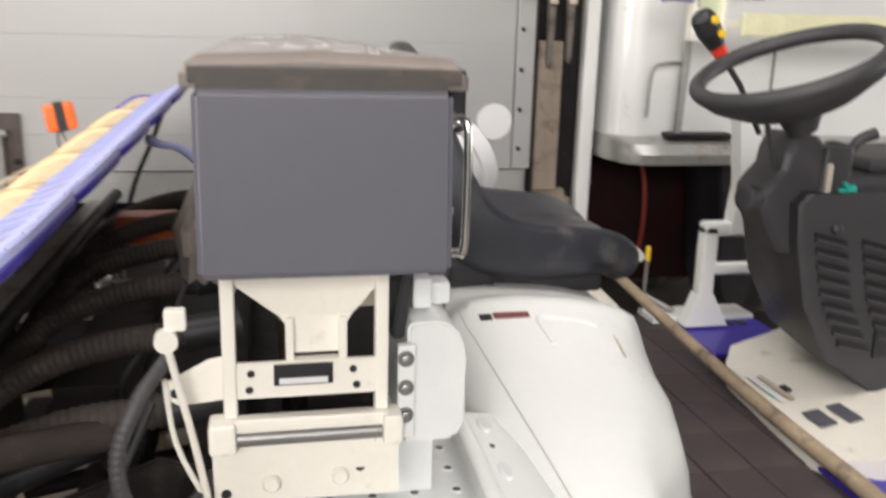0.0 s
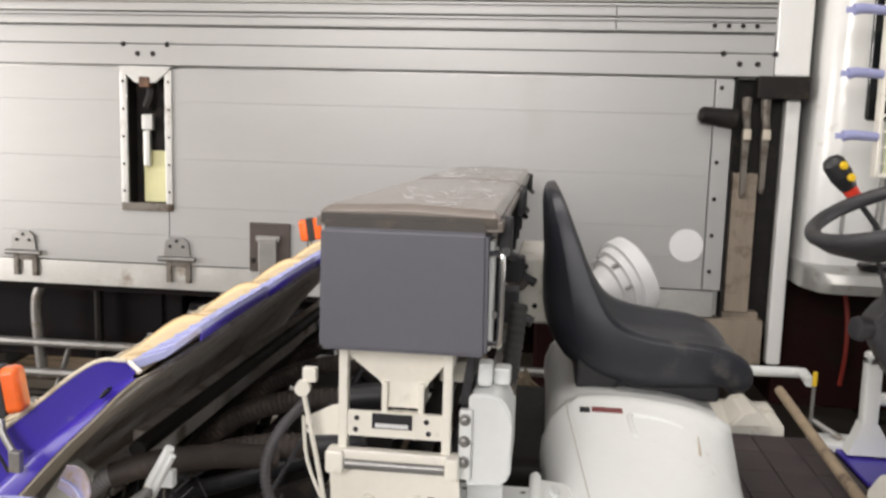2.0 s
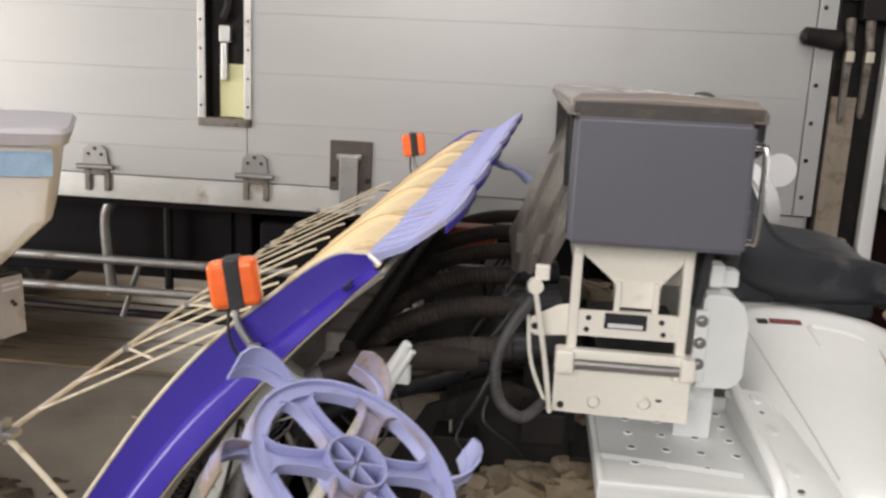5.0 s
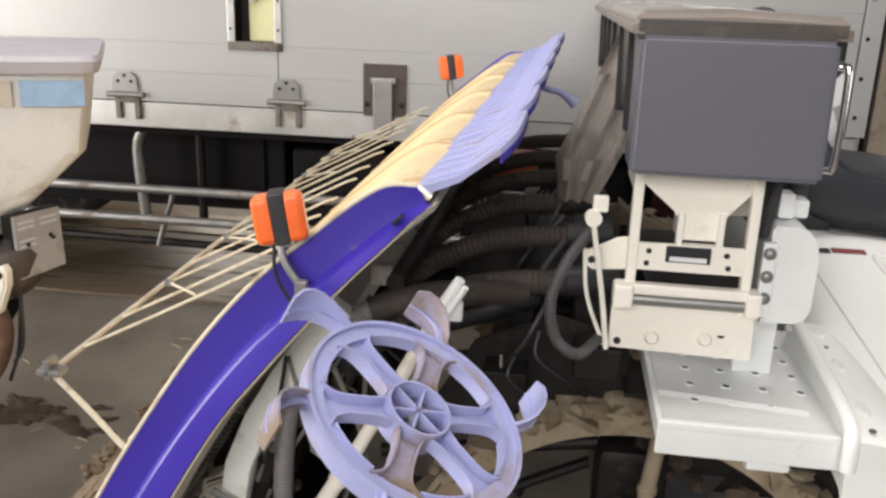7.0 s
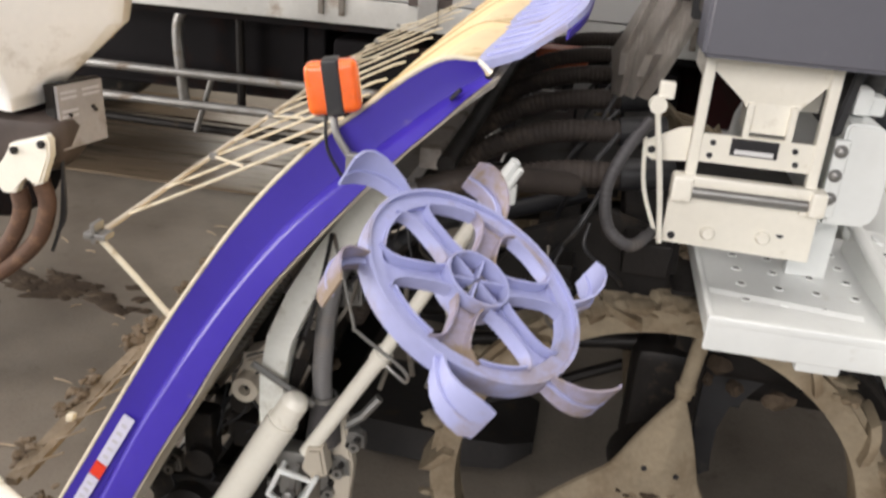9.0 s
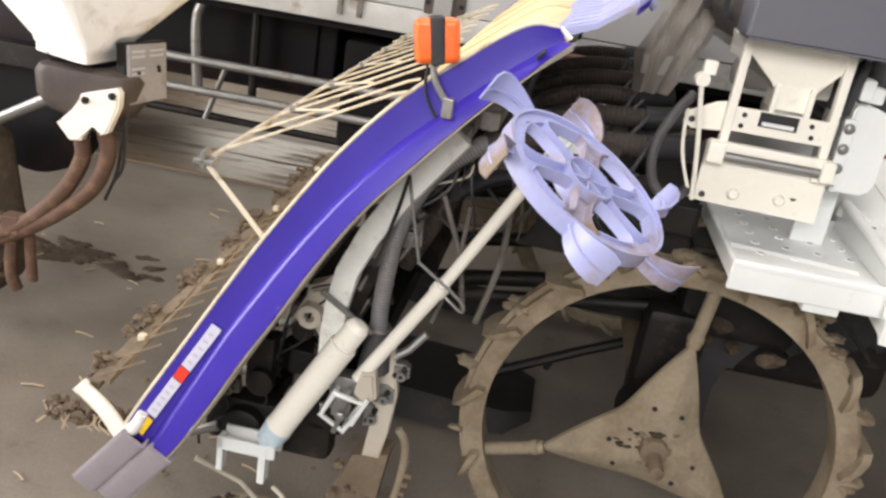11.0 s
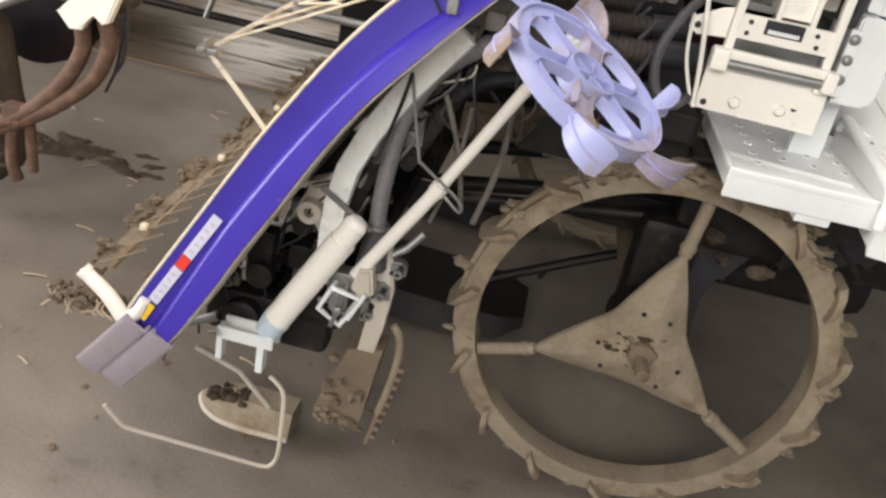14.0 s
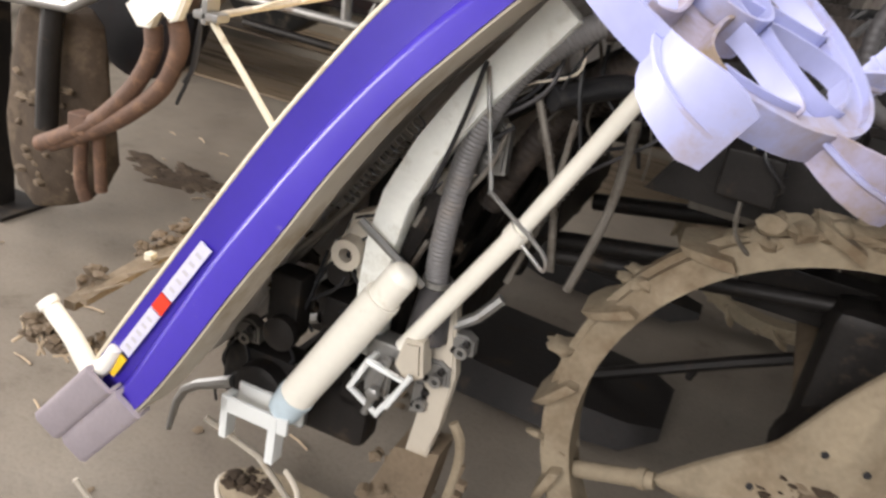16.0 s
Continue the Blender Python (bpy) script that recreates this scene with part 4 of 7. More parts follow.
def step_plate():
    s = part("side_step", loft([[(x, y, z) for x, y in ((0.108, 0.885), (0.125, 0.866), (0.47, 0.866), (0.47, 1.32), (0.108, 1.32))] for z in (0.962, 0.990)]), M_PALE, TP, "pale perforated side step")
    part("rim", merge(bx(0.106, 0.47, 0.862, 0.878, 0.985, 1.002, 0.004), bx(0.106, 0.118, 0.87, 1.3, 0.985, 1.000, 0.004), bx(0.106, 0.47, 0.862, 0.872, 0.945, 0.99, 0.004)), M_PALE, s)
    part("ledge", loft([[(0.118, 0.978, 0.990), (0.118, 0.990, 0.9945), (0.118, 0.998, 0.990)], [(0.35, 0.945, 0.990), (0.35, 0.957, 0.9945), (0.35, 0.965, 0.990)]]), M_PALE, s)
    for j, y in enumerate((0.915, 0.970, 1.032, 1.096, 1.158, 1.222, 1.289)):
        for k, x in enumerate((0.176, 0.236, 0.296, 0.357)):
            if j < 2 and k == 3 or j == 0:
                continue
            part("hole", lathe([(0.0070, 0), (0.006, 0.0012), (0.004, 0.0014)], (x, y, 0.990), (0, 0, 1), 14), M_HOLE, s)
            part("hole_lip", ring(0.0088, 0.0066, 0, 0.0025, (x, y, 0.9895), (0, 0, 1), 14), M_PALE, s)
    part("bracket", bx(0.245, 0.31, 0.87, 0.92, 0.928, 0.962, 0.004), M_PALE, TP, "pale step bracket")
    part("apron", bx(0.47, 0.60, 0.872, 0.89, 0.945, 0.985, 0.004), M_PALE, TP)
    part("edge_tube", tube([(0.383, 1.235, 1.030), (0.381, 1.218, 1.054), (0.381, 1.15, 1.052), (0.382, 1.05, 1.044), (0.382, 0.95, 1.036), (0.381, 0.87, 1.026), (0.380, 0.845, 1.008), (0.380, 0.84, 0.96)], 0.0115, 12, 5), M_WHITE, TP, "white tubular edge of the step")
    # inner side with oval pads between the tube and the cover
    side = part("inner_panel", loft([[(0.382, y, z - 0.11), (0.382, y, z - 0.008), (0.402, y, z - 0.009), (0.436, y, z - 0.013), (0.456 + s, y, z - 0.026), (0.478 + s, y, z - 0.06), (0.49 + s, y, z - 0.12)] for y, z, s in ((0.850, 1.012, 0.030), (0.865, 1.026, 0.030), (0.95, 1.036, 0.026), (1.05, 1.044, 0.018), (1.15, 1.052, 0.010), (1.225, 1.056, 0.0), (1.25, 1.035, 0.0))]), M_WHITE, TP, "white side panel with grey oval pads")
    for y, z in ((0.925, 1.024), (1.06, 1.036), (1.185, 1.046)):
        part("pad", loft([[(0.418 + r * 0.0105 * math.cos(q), y + 0.022 * r * math.sin(q), z + h - 0.16 * r * 0.0105 * math.cos(q)) for q in [i * math.pi / 10 for i in range(20)]] for r, h in ((1.0, -0.008), (1.0, 0.0), (0.8, 0.0022))]), M_PALE, side)
    for y, z in ((0.865, 1.019), (1.125, 1.042)):
        part("drain_hole", lathe([(0.006, 0), (0.005, 0.001)], (0.414, y, z - 0.003), (-0.1, -0.1, 1), 12), M_HOLE, side)


step_plate()


def hood():
    sec = ((0.43, -0.30), (0.400, -0.13), (0.403, -0.092), (0.420, -0.048), (0.445, -0.020), (0.462, -0.013), (0.470, -0.004), (0.50, 0.0), (0.56, 0.002), (0.62, -0.004), (0.68, -0.018), (0.725, -0.038), (0.765, -0.070), (0.795, -0.108), (0.815, -0.16), (0.826, -0.24), (0.828, -0.38), (0.79, -0.40))
    ys = ((0.905, 0.962, 0.615), (0.912, 0.980, 0.625), (0.93, 0.993, 0.635), (0.97, 1.008, 0.650), (1.05, 1.033, 0.69), (1.13, 1.054, 0.742), (1.18, 1.066, 0.778), (1.22, 1.076, 0.802), (1.32, 1.101, 0.832), (1.40, 1.121, 0.838), (1.455, 1.131, 0.842), (1.478, 1.138, 0.844), (1.50, 1.142, 0.846), (1.53, 1.140, 0.848), (1.56, 1.118, 0.85), (1.66, 1.098, 0.85), (2.14, 1.098, 0.85), (2.34, 1.088, 0.84), (2.52, 1.045, 0.82), (2.77, 0.997, 0.78), (2.88, 0.968, 0.74), (2.905, 0.93, 0.70))

    def across(x, y):
        right = np.interp(y, [q[0] for q in ys], [q[2] for q in ys])
        x = 0.6 + (x - 0.6) * (right - 0.6) / 0.228 if x > 0.6 else x - 0.012 * (y < 1.5) + 0.13 * max(0, 1.46 - y) * min(1, (0.6 - x) / 0.1) * (y < 1.9)
        return x

    soft = lambda y, dz: dz * np.interp(y, [1.42, 1.56, 2.2, 2.5], [1, 0.38, 0.38, 1]) if dz > -0.12 else dz
    loops = [[(across(x, y), y, z + max(soft(y, dz) if x > 0.6 else dz, -0.09 - 0.45 * max(0, y - 0.95)) * (0.8 if y < 0.96 else 1)) for x, dz in sec] for y, z, r in ys]
    h = part("rear_cover", loft(loops), M_WHITE, TP, "glossy off-white moulded cover under the seat")

    def top(x, y):
        return np.interp(y, [q[0] for q in ys], [q[1] for q in ys]) + np.interp(x, [q[0] for q in sec[3:15]], [q[1] for q in sec[3:15]])

    part("groove", tube([(across(0.456, y), y, top(0.456, y) + 0.0005) for y in (1.49, 1.44, 1.38, 1.32, 1.26, 1.20, 1.14, 1.08, 1.02, 0.97)], 0.0014, 6), M_GROOVE, h)
    part("scoop_rim", tube([(x, y, top(x, y) + 0.001) for x, y in ((0.582, 1.345), (0.578, 1.38), (0.576, 1.415), (0.583, 1.428), (0.60, 1.43), (0.66, 1.432), (0.69, 1.425))], 0.006, 8, 4), M_WHITE, h)
    part("scoop_slot", tube([(x, y, top(x, y) + 0.002) for x, y in ((0.716, 1.345), (0.72, 1.39), (0.722, 1.443))], 0.0028, 6), M_HOPGREY, h)
    part("warning_label", bx(0.497, 0.563, 1.428, 1.446, 1.1295, 1.1325, 0.0005, Matrix.Rotation(radians(11), 4, "X")), M_REDLABEL, h, "small faded red label")
    part("label_dark", bx(0.471, 0.493, 1.428, 1.446, 1.1275, 1.1305, 0.0005, Matrix.Rotation(radians(11), 4, "X")), M_INK, h)


hood()


def seat():
    # stations: x, z of the middle line, half width, rim height, lean of the section (degrees), skirt depth
    st = [(0.868, 1.088, 0.14, 0.00, 100, 0.02), (0.893, 1.104, 0.180, 0.0, 84, 0.05), (0.902, 1.135, 0.200, 0.004, 66, 0.075), (0.892, 1.168, 0.212, 0.012, 46, 0.09), (0.862, 1.192, 0.220, 0.022, 24, 0.10), (0.80, 1.203, 0.226, 0.036, 6, 0.11),
          (0.72, 1.198, 0.230, 0.050, 2, 0.11), (0.64, 1.196, 0.232, 0.064, 8, 0.115), (0.57, 1.206, 0.231, 0.078, 22, 0.12), (0.515, 1.236, 0.228, 0.085, 45, 0.12),
          (0.478, 1.290, 0.222, 0.084, 66, 0.105), (0.455, 1.355, 0.212, 0.072, 76, 0.08), (0.437, 1.43, 0.20, 0.056, 78, 0.06), (0.420, 1.505, 0.18, 0.038, 78, 0.048),
          (0.407, 1.565, 0.145, 0.020, 78, 0.040), (0.400, 1.595, 0.10, 0.007, 80, 0.030), (0.397, 1.605, 0.05, 0.0, 82, 0.016)]
    loops = []
    for x, z, w, rim, lean, sk in st:
        a = radians(lean)
        nrm = Vector((math.sin(a), 0, math.cos(a)))
        top, low = [], []
        for i in range(15):
            v = -1 + 2 * i / 14
            up = rim * abs(v) ** 2.2
            if abs(v) > 0.9:
                up -= rim * 0.25 * (abs(v) - 0.9) / 0.1
            pad = 0.006 * math.cos(v * math.pi * 3) * (1 - abs(v)) if abs(v) < 0.7 else 0
            top.append(Vector((x, 1.90 + w * v, z)) + nrm * (up + pad))
        for i in range(15):
            v = 1 - 2 * i / 14
            edge = 1 - 0.35 * abs(v) ** 6
            low.append(Vector((x, 1.90 + w * 0.985 * v, z)) - nrm * sk * edge + nrm * rim * 0.5 * abs(v) ** 3)
        loops.append(top + low)
    s = part("seat", loft(loops), M_SEAT, TP, "black moulded vinyl seat with dusty cushion")
    sub = s.modifiers.new("soft", "SUBSURF")
    sub.levels = sub.render_levels = 1
    part("seat_base", merge(bx(0.50, 0.83, 1.74, 2.06, 1.07, 1.15, 0.01), bx(0.47, 0.58, 1.72, 2.08, 1.09, 1.20, 0.015)), M_BLACK, TP)
    part("seat_rail", merge(bx(0.47, 0.80, 1.77, 1.79, 1.125, 1.15, 0.003), bx(0.47, 0.80, 2.01, 2.03, 1.125, 1.15, 0.003)), M_STEEL, TP)


seat()


def blower():
    b = part("blower", lathe([(0.05, -0.16), (0.056, -0.03), (0.070, -0.01), (0.075, 0.016), (0.094, 0.018), (0.098, 0.042), (0.115, 0.044), (0.118, 0.068), (0.132, 0.071), (0.132, 0.118), (0.11, 0.134), (0.02, 0.134)], (0.585, 2.42, 1.232), (0.82, 0.38, 0.43), 40), M_LABEL, TP, "white plastic fertiliser blower")
    for k in range(8):
        a = k * math.pi / 4
        ax = Vector((0.82, 0.38, 0.43)).normalized()
        u = ax.orthogonal().normalized()
        v = ax.cross(u)
        p = Vector((0.585, 2.42, 1.232)) + ax * 0.044 + 0.107 * (math.cos(a) * u + math.sin(a) * v)
        part("screw", bolt(p, -ax, 0.006, 0.02), M_STEEL, b)
    part("blower_duct", tube([(0.46, 2.36, 1.17), (0.38, 2.34, 1.17), (0.30, 2.32, 1.18)], 0.05, 16, 4), M_CREAM, TP)
    part("duct_box", bx(0.305, 0.41, 1.97, 2.4, 1.20, 1.385, 0.012), M_CREAM, TP)
    part("bellows", tube([(0.337, 1.16, 1.408), (0.334, 1.145, 1.37), (0.328, 1.13, 1.31), (0.322, 1.12, 1.25)], 0.017, 14, 6, (0.014, 0.0018)), M_RUBBER, TP, "black rubber boot")
    part("hose_stub", tube([(0.30, 1.60, 1.36), (0.325, 1.60, 1.365), (0.338, 1.605, 1.38)], 0.011, 10, 4), M_BROWNHOSE, TP)
    for x, z in ((0.33, 1.36), (0.385, 1.36), (0.36, 1.25)):
        part("bolt", bolt((x, 1.97, z), (0, -1, 0), 0.008), M_DARKSTEEL, TP)
    for y in (1.35, 1.85):
        part("fertiliser_gate", merge(bx(0.28, 0.33, y, y + 0.07, 1.33, 1.40, 0.006), tube([(0.30, y + 0.03, 1.36), (0.36, y + 0.02, 1.33)], 0.012, 8)), M_BLACK, TP)
    part("drive_shaft", tube([(0.30, 1.12, 1.25), (0.30, 2.85, 1.25)], 0.016, 10), M_STEEL, TP)
    part("hopper_beam", bx(0.20, 0.25, 1.1, 2.85, 1.27, 1.31, 0.004), M_CREAM, TP)


blower()


def rear_wheel(y, name, flip=1):
    cx, cz = 0.105, 0.468
    w = part(name, ring(0.428, 0.384, -0.035, 0.035, (cx, y, cz), (0, 1, 0), 72), M_MUDWHEEL, TP, "mud-caked iron paddy wheel")
    part("felloe", ring(0.440, 0.402, -0.014, 0.014, (cx, y, cz), (0, 1, 0), 72), M_MUDWHEEL, w)
    # dished three-cornered centre plate
    angs = [radians(a) for a in (83, 199, 325)]
    n = 120
    outline = []
    for k in range(n):
        a = 2 * math.pi * k / n
        d = min(abs((a - b + math.pi) % (2 * math.pi) - math.pi) for b in angs)
        q = min(1.0, d / radians(60))
        outline.append((a, 0.128 / math.cos(radians(60) * (1 - q)) * (1 - 0.17 * math.sin(math.pi * q / 2) ** 1.3)))
    loops = []
    for f, off in ((0.25, -0.052), (0.6, -0.047), (0.97, -0.018), (1.0, -0.014), (1.0, -0.004), (0.6, -0.03), (0.25, -0.036)):
        loops.append([(cx + r * f * math.cos(a), y + flip * off, cz + r * f * math.sin(a)) for a, r in outline])
    part("centre_plate", loft(loops), M_MUDWHEEL, w)
    for b in angs:
        d = Vector((math.cos(b), 0, math.sin(b)))
        c = Vector((cx, y, cz))
        part("spoke", tube([c + d * 0.245 + Vector((0, -0.012 * flip, 0)), c + d * 0.30 + Vector((0, -0.008 * flip, 0)), c + d * 0.392], 0.0155, 12), M_MUDWHEEL, w)
        part("collar", tube([c + d * 0.258 + Vector((0, -0.011 * flip, 0)), c + d * 0.272 + Vector((0, -0.008 * flip, 0))], 0.019, 12), M_MUDWHEEL, w)
        for s in (-0.32, 0.32):
            p = c + 0.098 * Vector((math.cos(b + s), 0, math.sin(b + s))) + Vector((0, -0.046 * flip, 0))
            part("bolt_hole", lathe([(0.006, 0), (0.006, 0.002)], p, (0, -flip, 0), 10), M_INK, w)
    part("hub", merge(lathe([(0.034, 0), (0.03, 0.03), (0.02, 0.035)], (cx, y - 0.04 * flip, cz), (0, -flip, 0), 20), tube([(cx, y - 0.03 * flip, cz - 0.005), (cx + 0.005, y - 0.13 * flip, cz - 0.012)], 0.016, 10), tube([(cx - 0.03, y - 0.06 * flip, cz + 0.02), (cx + 0.035, y - 0.06 * flip, cz + 0.005)], 0.009, 8)), M_MUD, w)
    part("mud", lumps((cx, y - 0.040 * flip, cz), (0.045, 0.003, 0.045), 30, 0.011, 3, 0.7), M_MUD, w)
    part("mud", lumps((cx - 0.035, y - 0.046 * flip, cz + 0.012), (0.05, 0.002, 0.03), 22, 0.010, 5, 0.5), M_WET, w)
    # lugs: leaning blades round the outside
    for k in range(15):
        a = 2 * math.pi * k / 15 + 0.1
        rows = []
        for i, (r, da, wd) in enumerate(((0.412, -0.03, 0.060), (0.432, 0.03, 0.066), (0.448, 0.08, 0.060), (0.458, 0.115, 0.044))):
            aa = a + da
            rows.append([Vector((cx + (r + t) * math.cos(aa), y + s * wd, cz + (r + t) * math.sin(aa))) for s, t in ((-1, 0), (0.6, 0.003), (1, 0), (1, -0.016), (-1, -0.018))])
        part("lug", loft(rows), M_MUDWHEEL, w)
        part("mud", lumps((cx + 0.425 * math.cos(a - 0.1), y, cz + 0.425 * math.sin(a - 0.1)), (0.030, 0.034, 0.012), 7, 0.017, k, 0.6), M_MUDWHEEL, w)
    if flip > 0:
        for k in range(7):
            a = radians(58 + 9 * k)
            part("mud", lumps((cx + 0.437 * math.cos(a), y, cz + 0.437 * math.sin(a)), (0.035, 0.045, 0.006), 22, 0.022, 200 + k, 0.7), M_MUDWHEEL, w)
    return w


rear_wheel(1.12, "rear_wheel")
rear_wheel(2.68, "rear_wheel", -1)


def chassis():
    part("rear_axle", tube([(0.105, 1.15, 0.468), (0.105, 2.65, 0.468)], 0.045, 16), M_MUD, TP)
    # near-black colour gives the drive case its shaded silhouette
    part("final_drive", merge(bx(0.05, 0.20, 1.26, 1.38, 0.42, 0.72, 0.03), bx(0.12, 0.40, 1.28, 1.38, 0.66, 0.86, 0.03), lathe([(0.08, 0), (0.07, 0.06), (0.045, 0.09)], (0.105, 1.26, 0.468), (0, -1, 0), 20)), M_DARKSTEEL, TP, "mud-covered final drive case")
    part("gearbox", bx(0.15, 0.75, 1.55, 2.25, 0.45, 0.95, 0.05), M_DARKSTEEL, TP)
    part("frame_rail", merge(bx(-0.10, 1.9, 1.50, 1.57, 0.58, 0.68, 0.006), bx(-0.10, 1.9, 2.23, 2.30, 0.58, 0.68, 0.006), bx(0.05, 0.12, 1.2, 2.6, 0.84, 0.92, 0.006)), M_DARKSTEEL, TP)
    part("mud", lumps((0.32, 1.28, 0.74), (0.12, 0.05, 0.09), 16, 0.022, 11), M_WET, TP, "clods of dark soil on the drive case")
    # ragged mud mass in silhouette; the black stands for its shade
    part("ragged_mud_mass", prism([(0.16, 0.88), (0.62, 0.88), (0.625, 0.72), (0.60, 0.69), (0.575, 0.715), (0.54, 0.675), (0.51, 0.70), (0.48, 0.672), (0.455, 0.70), (0.435, 0.655), (0.407, 0.632), (0.385, 0.668), (0.36, 0.646), (0.335, 0.662), (0.306, 0.622), (0.291, 0.570), (0.268, 0.585), (0.250, 0.515), (0.262, 0.40), (0.24, 0.385), (0.226, 0.43), (0.205, 0.50), (0.19, 0.66)], 1.33, 1.36, 0.006), M_BLACK, TP, "ragged hanging mud mass behind the wheel, black as a shaded silhouette")
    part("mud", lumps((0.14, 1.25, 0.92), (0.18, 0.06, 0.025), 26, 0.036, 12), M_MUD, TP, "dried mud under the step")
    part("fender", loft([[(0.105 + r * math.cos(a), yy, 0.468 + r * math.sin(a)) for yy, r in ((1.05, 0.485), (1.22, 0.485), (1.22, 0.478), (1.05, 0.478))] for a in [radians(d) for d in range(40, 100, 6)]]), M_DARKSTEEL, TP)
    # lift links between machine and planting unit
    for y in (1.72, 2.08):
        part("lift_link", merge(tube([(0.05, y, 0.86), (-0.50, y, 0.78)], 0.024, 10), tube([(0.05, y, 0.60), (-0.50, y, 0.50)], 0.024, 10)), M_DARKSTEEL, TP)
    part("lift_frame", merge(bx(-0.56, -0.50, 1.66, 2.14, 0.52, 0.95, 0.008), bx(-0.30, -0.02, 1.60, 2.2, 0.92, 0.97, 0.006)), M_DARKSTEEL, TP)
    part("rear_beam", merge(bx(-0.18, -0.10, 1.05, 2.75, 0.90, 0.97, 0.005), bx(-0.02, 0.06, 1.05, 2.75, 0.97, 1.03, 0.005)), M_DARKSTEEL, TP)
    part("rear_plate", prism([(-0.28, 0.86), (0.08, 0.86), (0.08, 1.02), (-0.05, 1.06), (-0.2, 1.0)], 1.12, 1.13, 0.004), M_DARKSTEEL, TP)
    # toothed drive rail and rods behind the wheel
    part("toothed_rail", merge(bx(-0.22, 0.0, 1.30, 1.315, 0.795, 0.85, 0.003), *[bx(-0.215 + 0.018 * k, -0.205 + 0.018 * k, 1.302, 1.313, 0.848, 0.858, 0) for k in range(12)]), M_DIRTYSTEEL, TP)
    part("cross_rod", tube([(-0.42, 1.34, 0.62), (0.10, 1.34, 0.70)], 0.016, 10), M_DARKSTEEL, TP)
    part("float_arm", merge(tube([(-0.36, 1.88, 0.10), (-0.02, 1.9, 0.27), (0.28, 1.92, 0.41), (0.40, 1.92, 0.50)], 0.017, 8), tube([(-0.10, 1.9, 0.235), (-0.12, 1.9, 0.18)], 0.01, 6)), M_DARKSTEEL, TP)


chassis()


# seedling tray: stations from the top end down: outer edge, fold, lower edge
TRAY = [
    ((-0.272, 1.340), (-0.258, 1.320), (-0.247, 1.322)), ((-0.315, 1.338), (-0.300, 1.284), (-0.280, 1.292)), ((-0.360, 1.312), (-0.340, 1.250), (-0.312, 1.258)),
    ((-0.421, 1.262), (-0.402, 1.195), (-0.366, 1.204)), ((-0.490, 1.204), (-0.470, 1.130), (-0.430, 1.132)), ((-0.554, 1.138), (-0.535, 1.062), (-0.492, 1.058)),
    ((-0.620, 1.055), (-0.601, 0.978), (-0.560, 0.972)), ((-0.683, 0.960), (-0.670, 0.875), (-0.628, 0.862)), ((-0.740, 0.867), (-0.732, 0.770), (-0.686, 0.752)),
    ((-0.792, 0.774), (-0.785, 0.675), (-0.738, 0.658)), ((-0.880, 0.612), (-0.852, 0.535), (-0.806, 0.525)), ((-0.945, 0.492), (-0.898, 0.440), (-0.860, 0.432)), ((-0.985, 0.412), (-0.940, 0.385), (-0.898, 0.392)),
]


def tray_y(y, z):
    return y + (z - 1.33) * 0.13


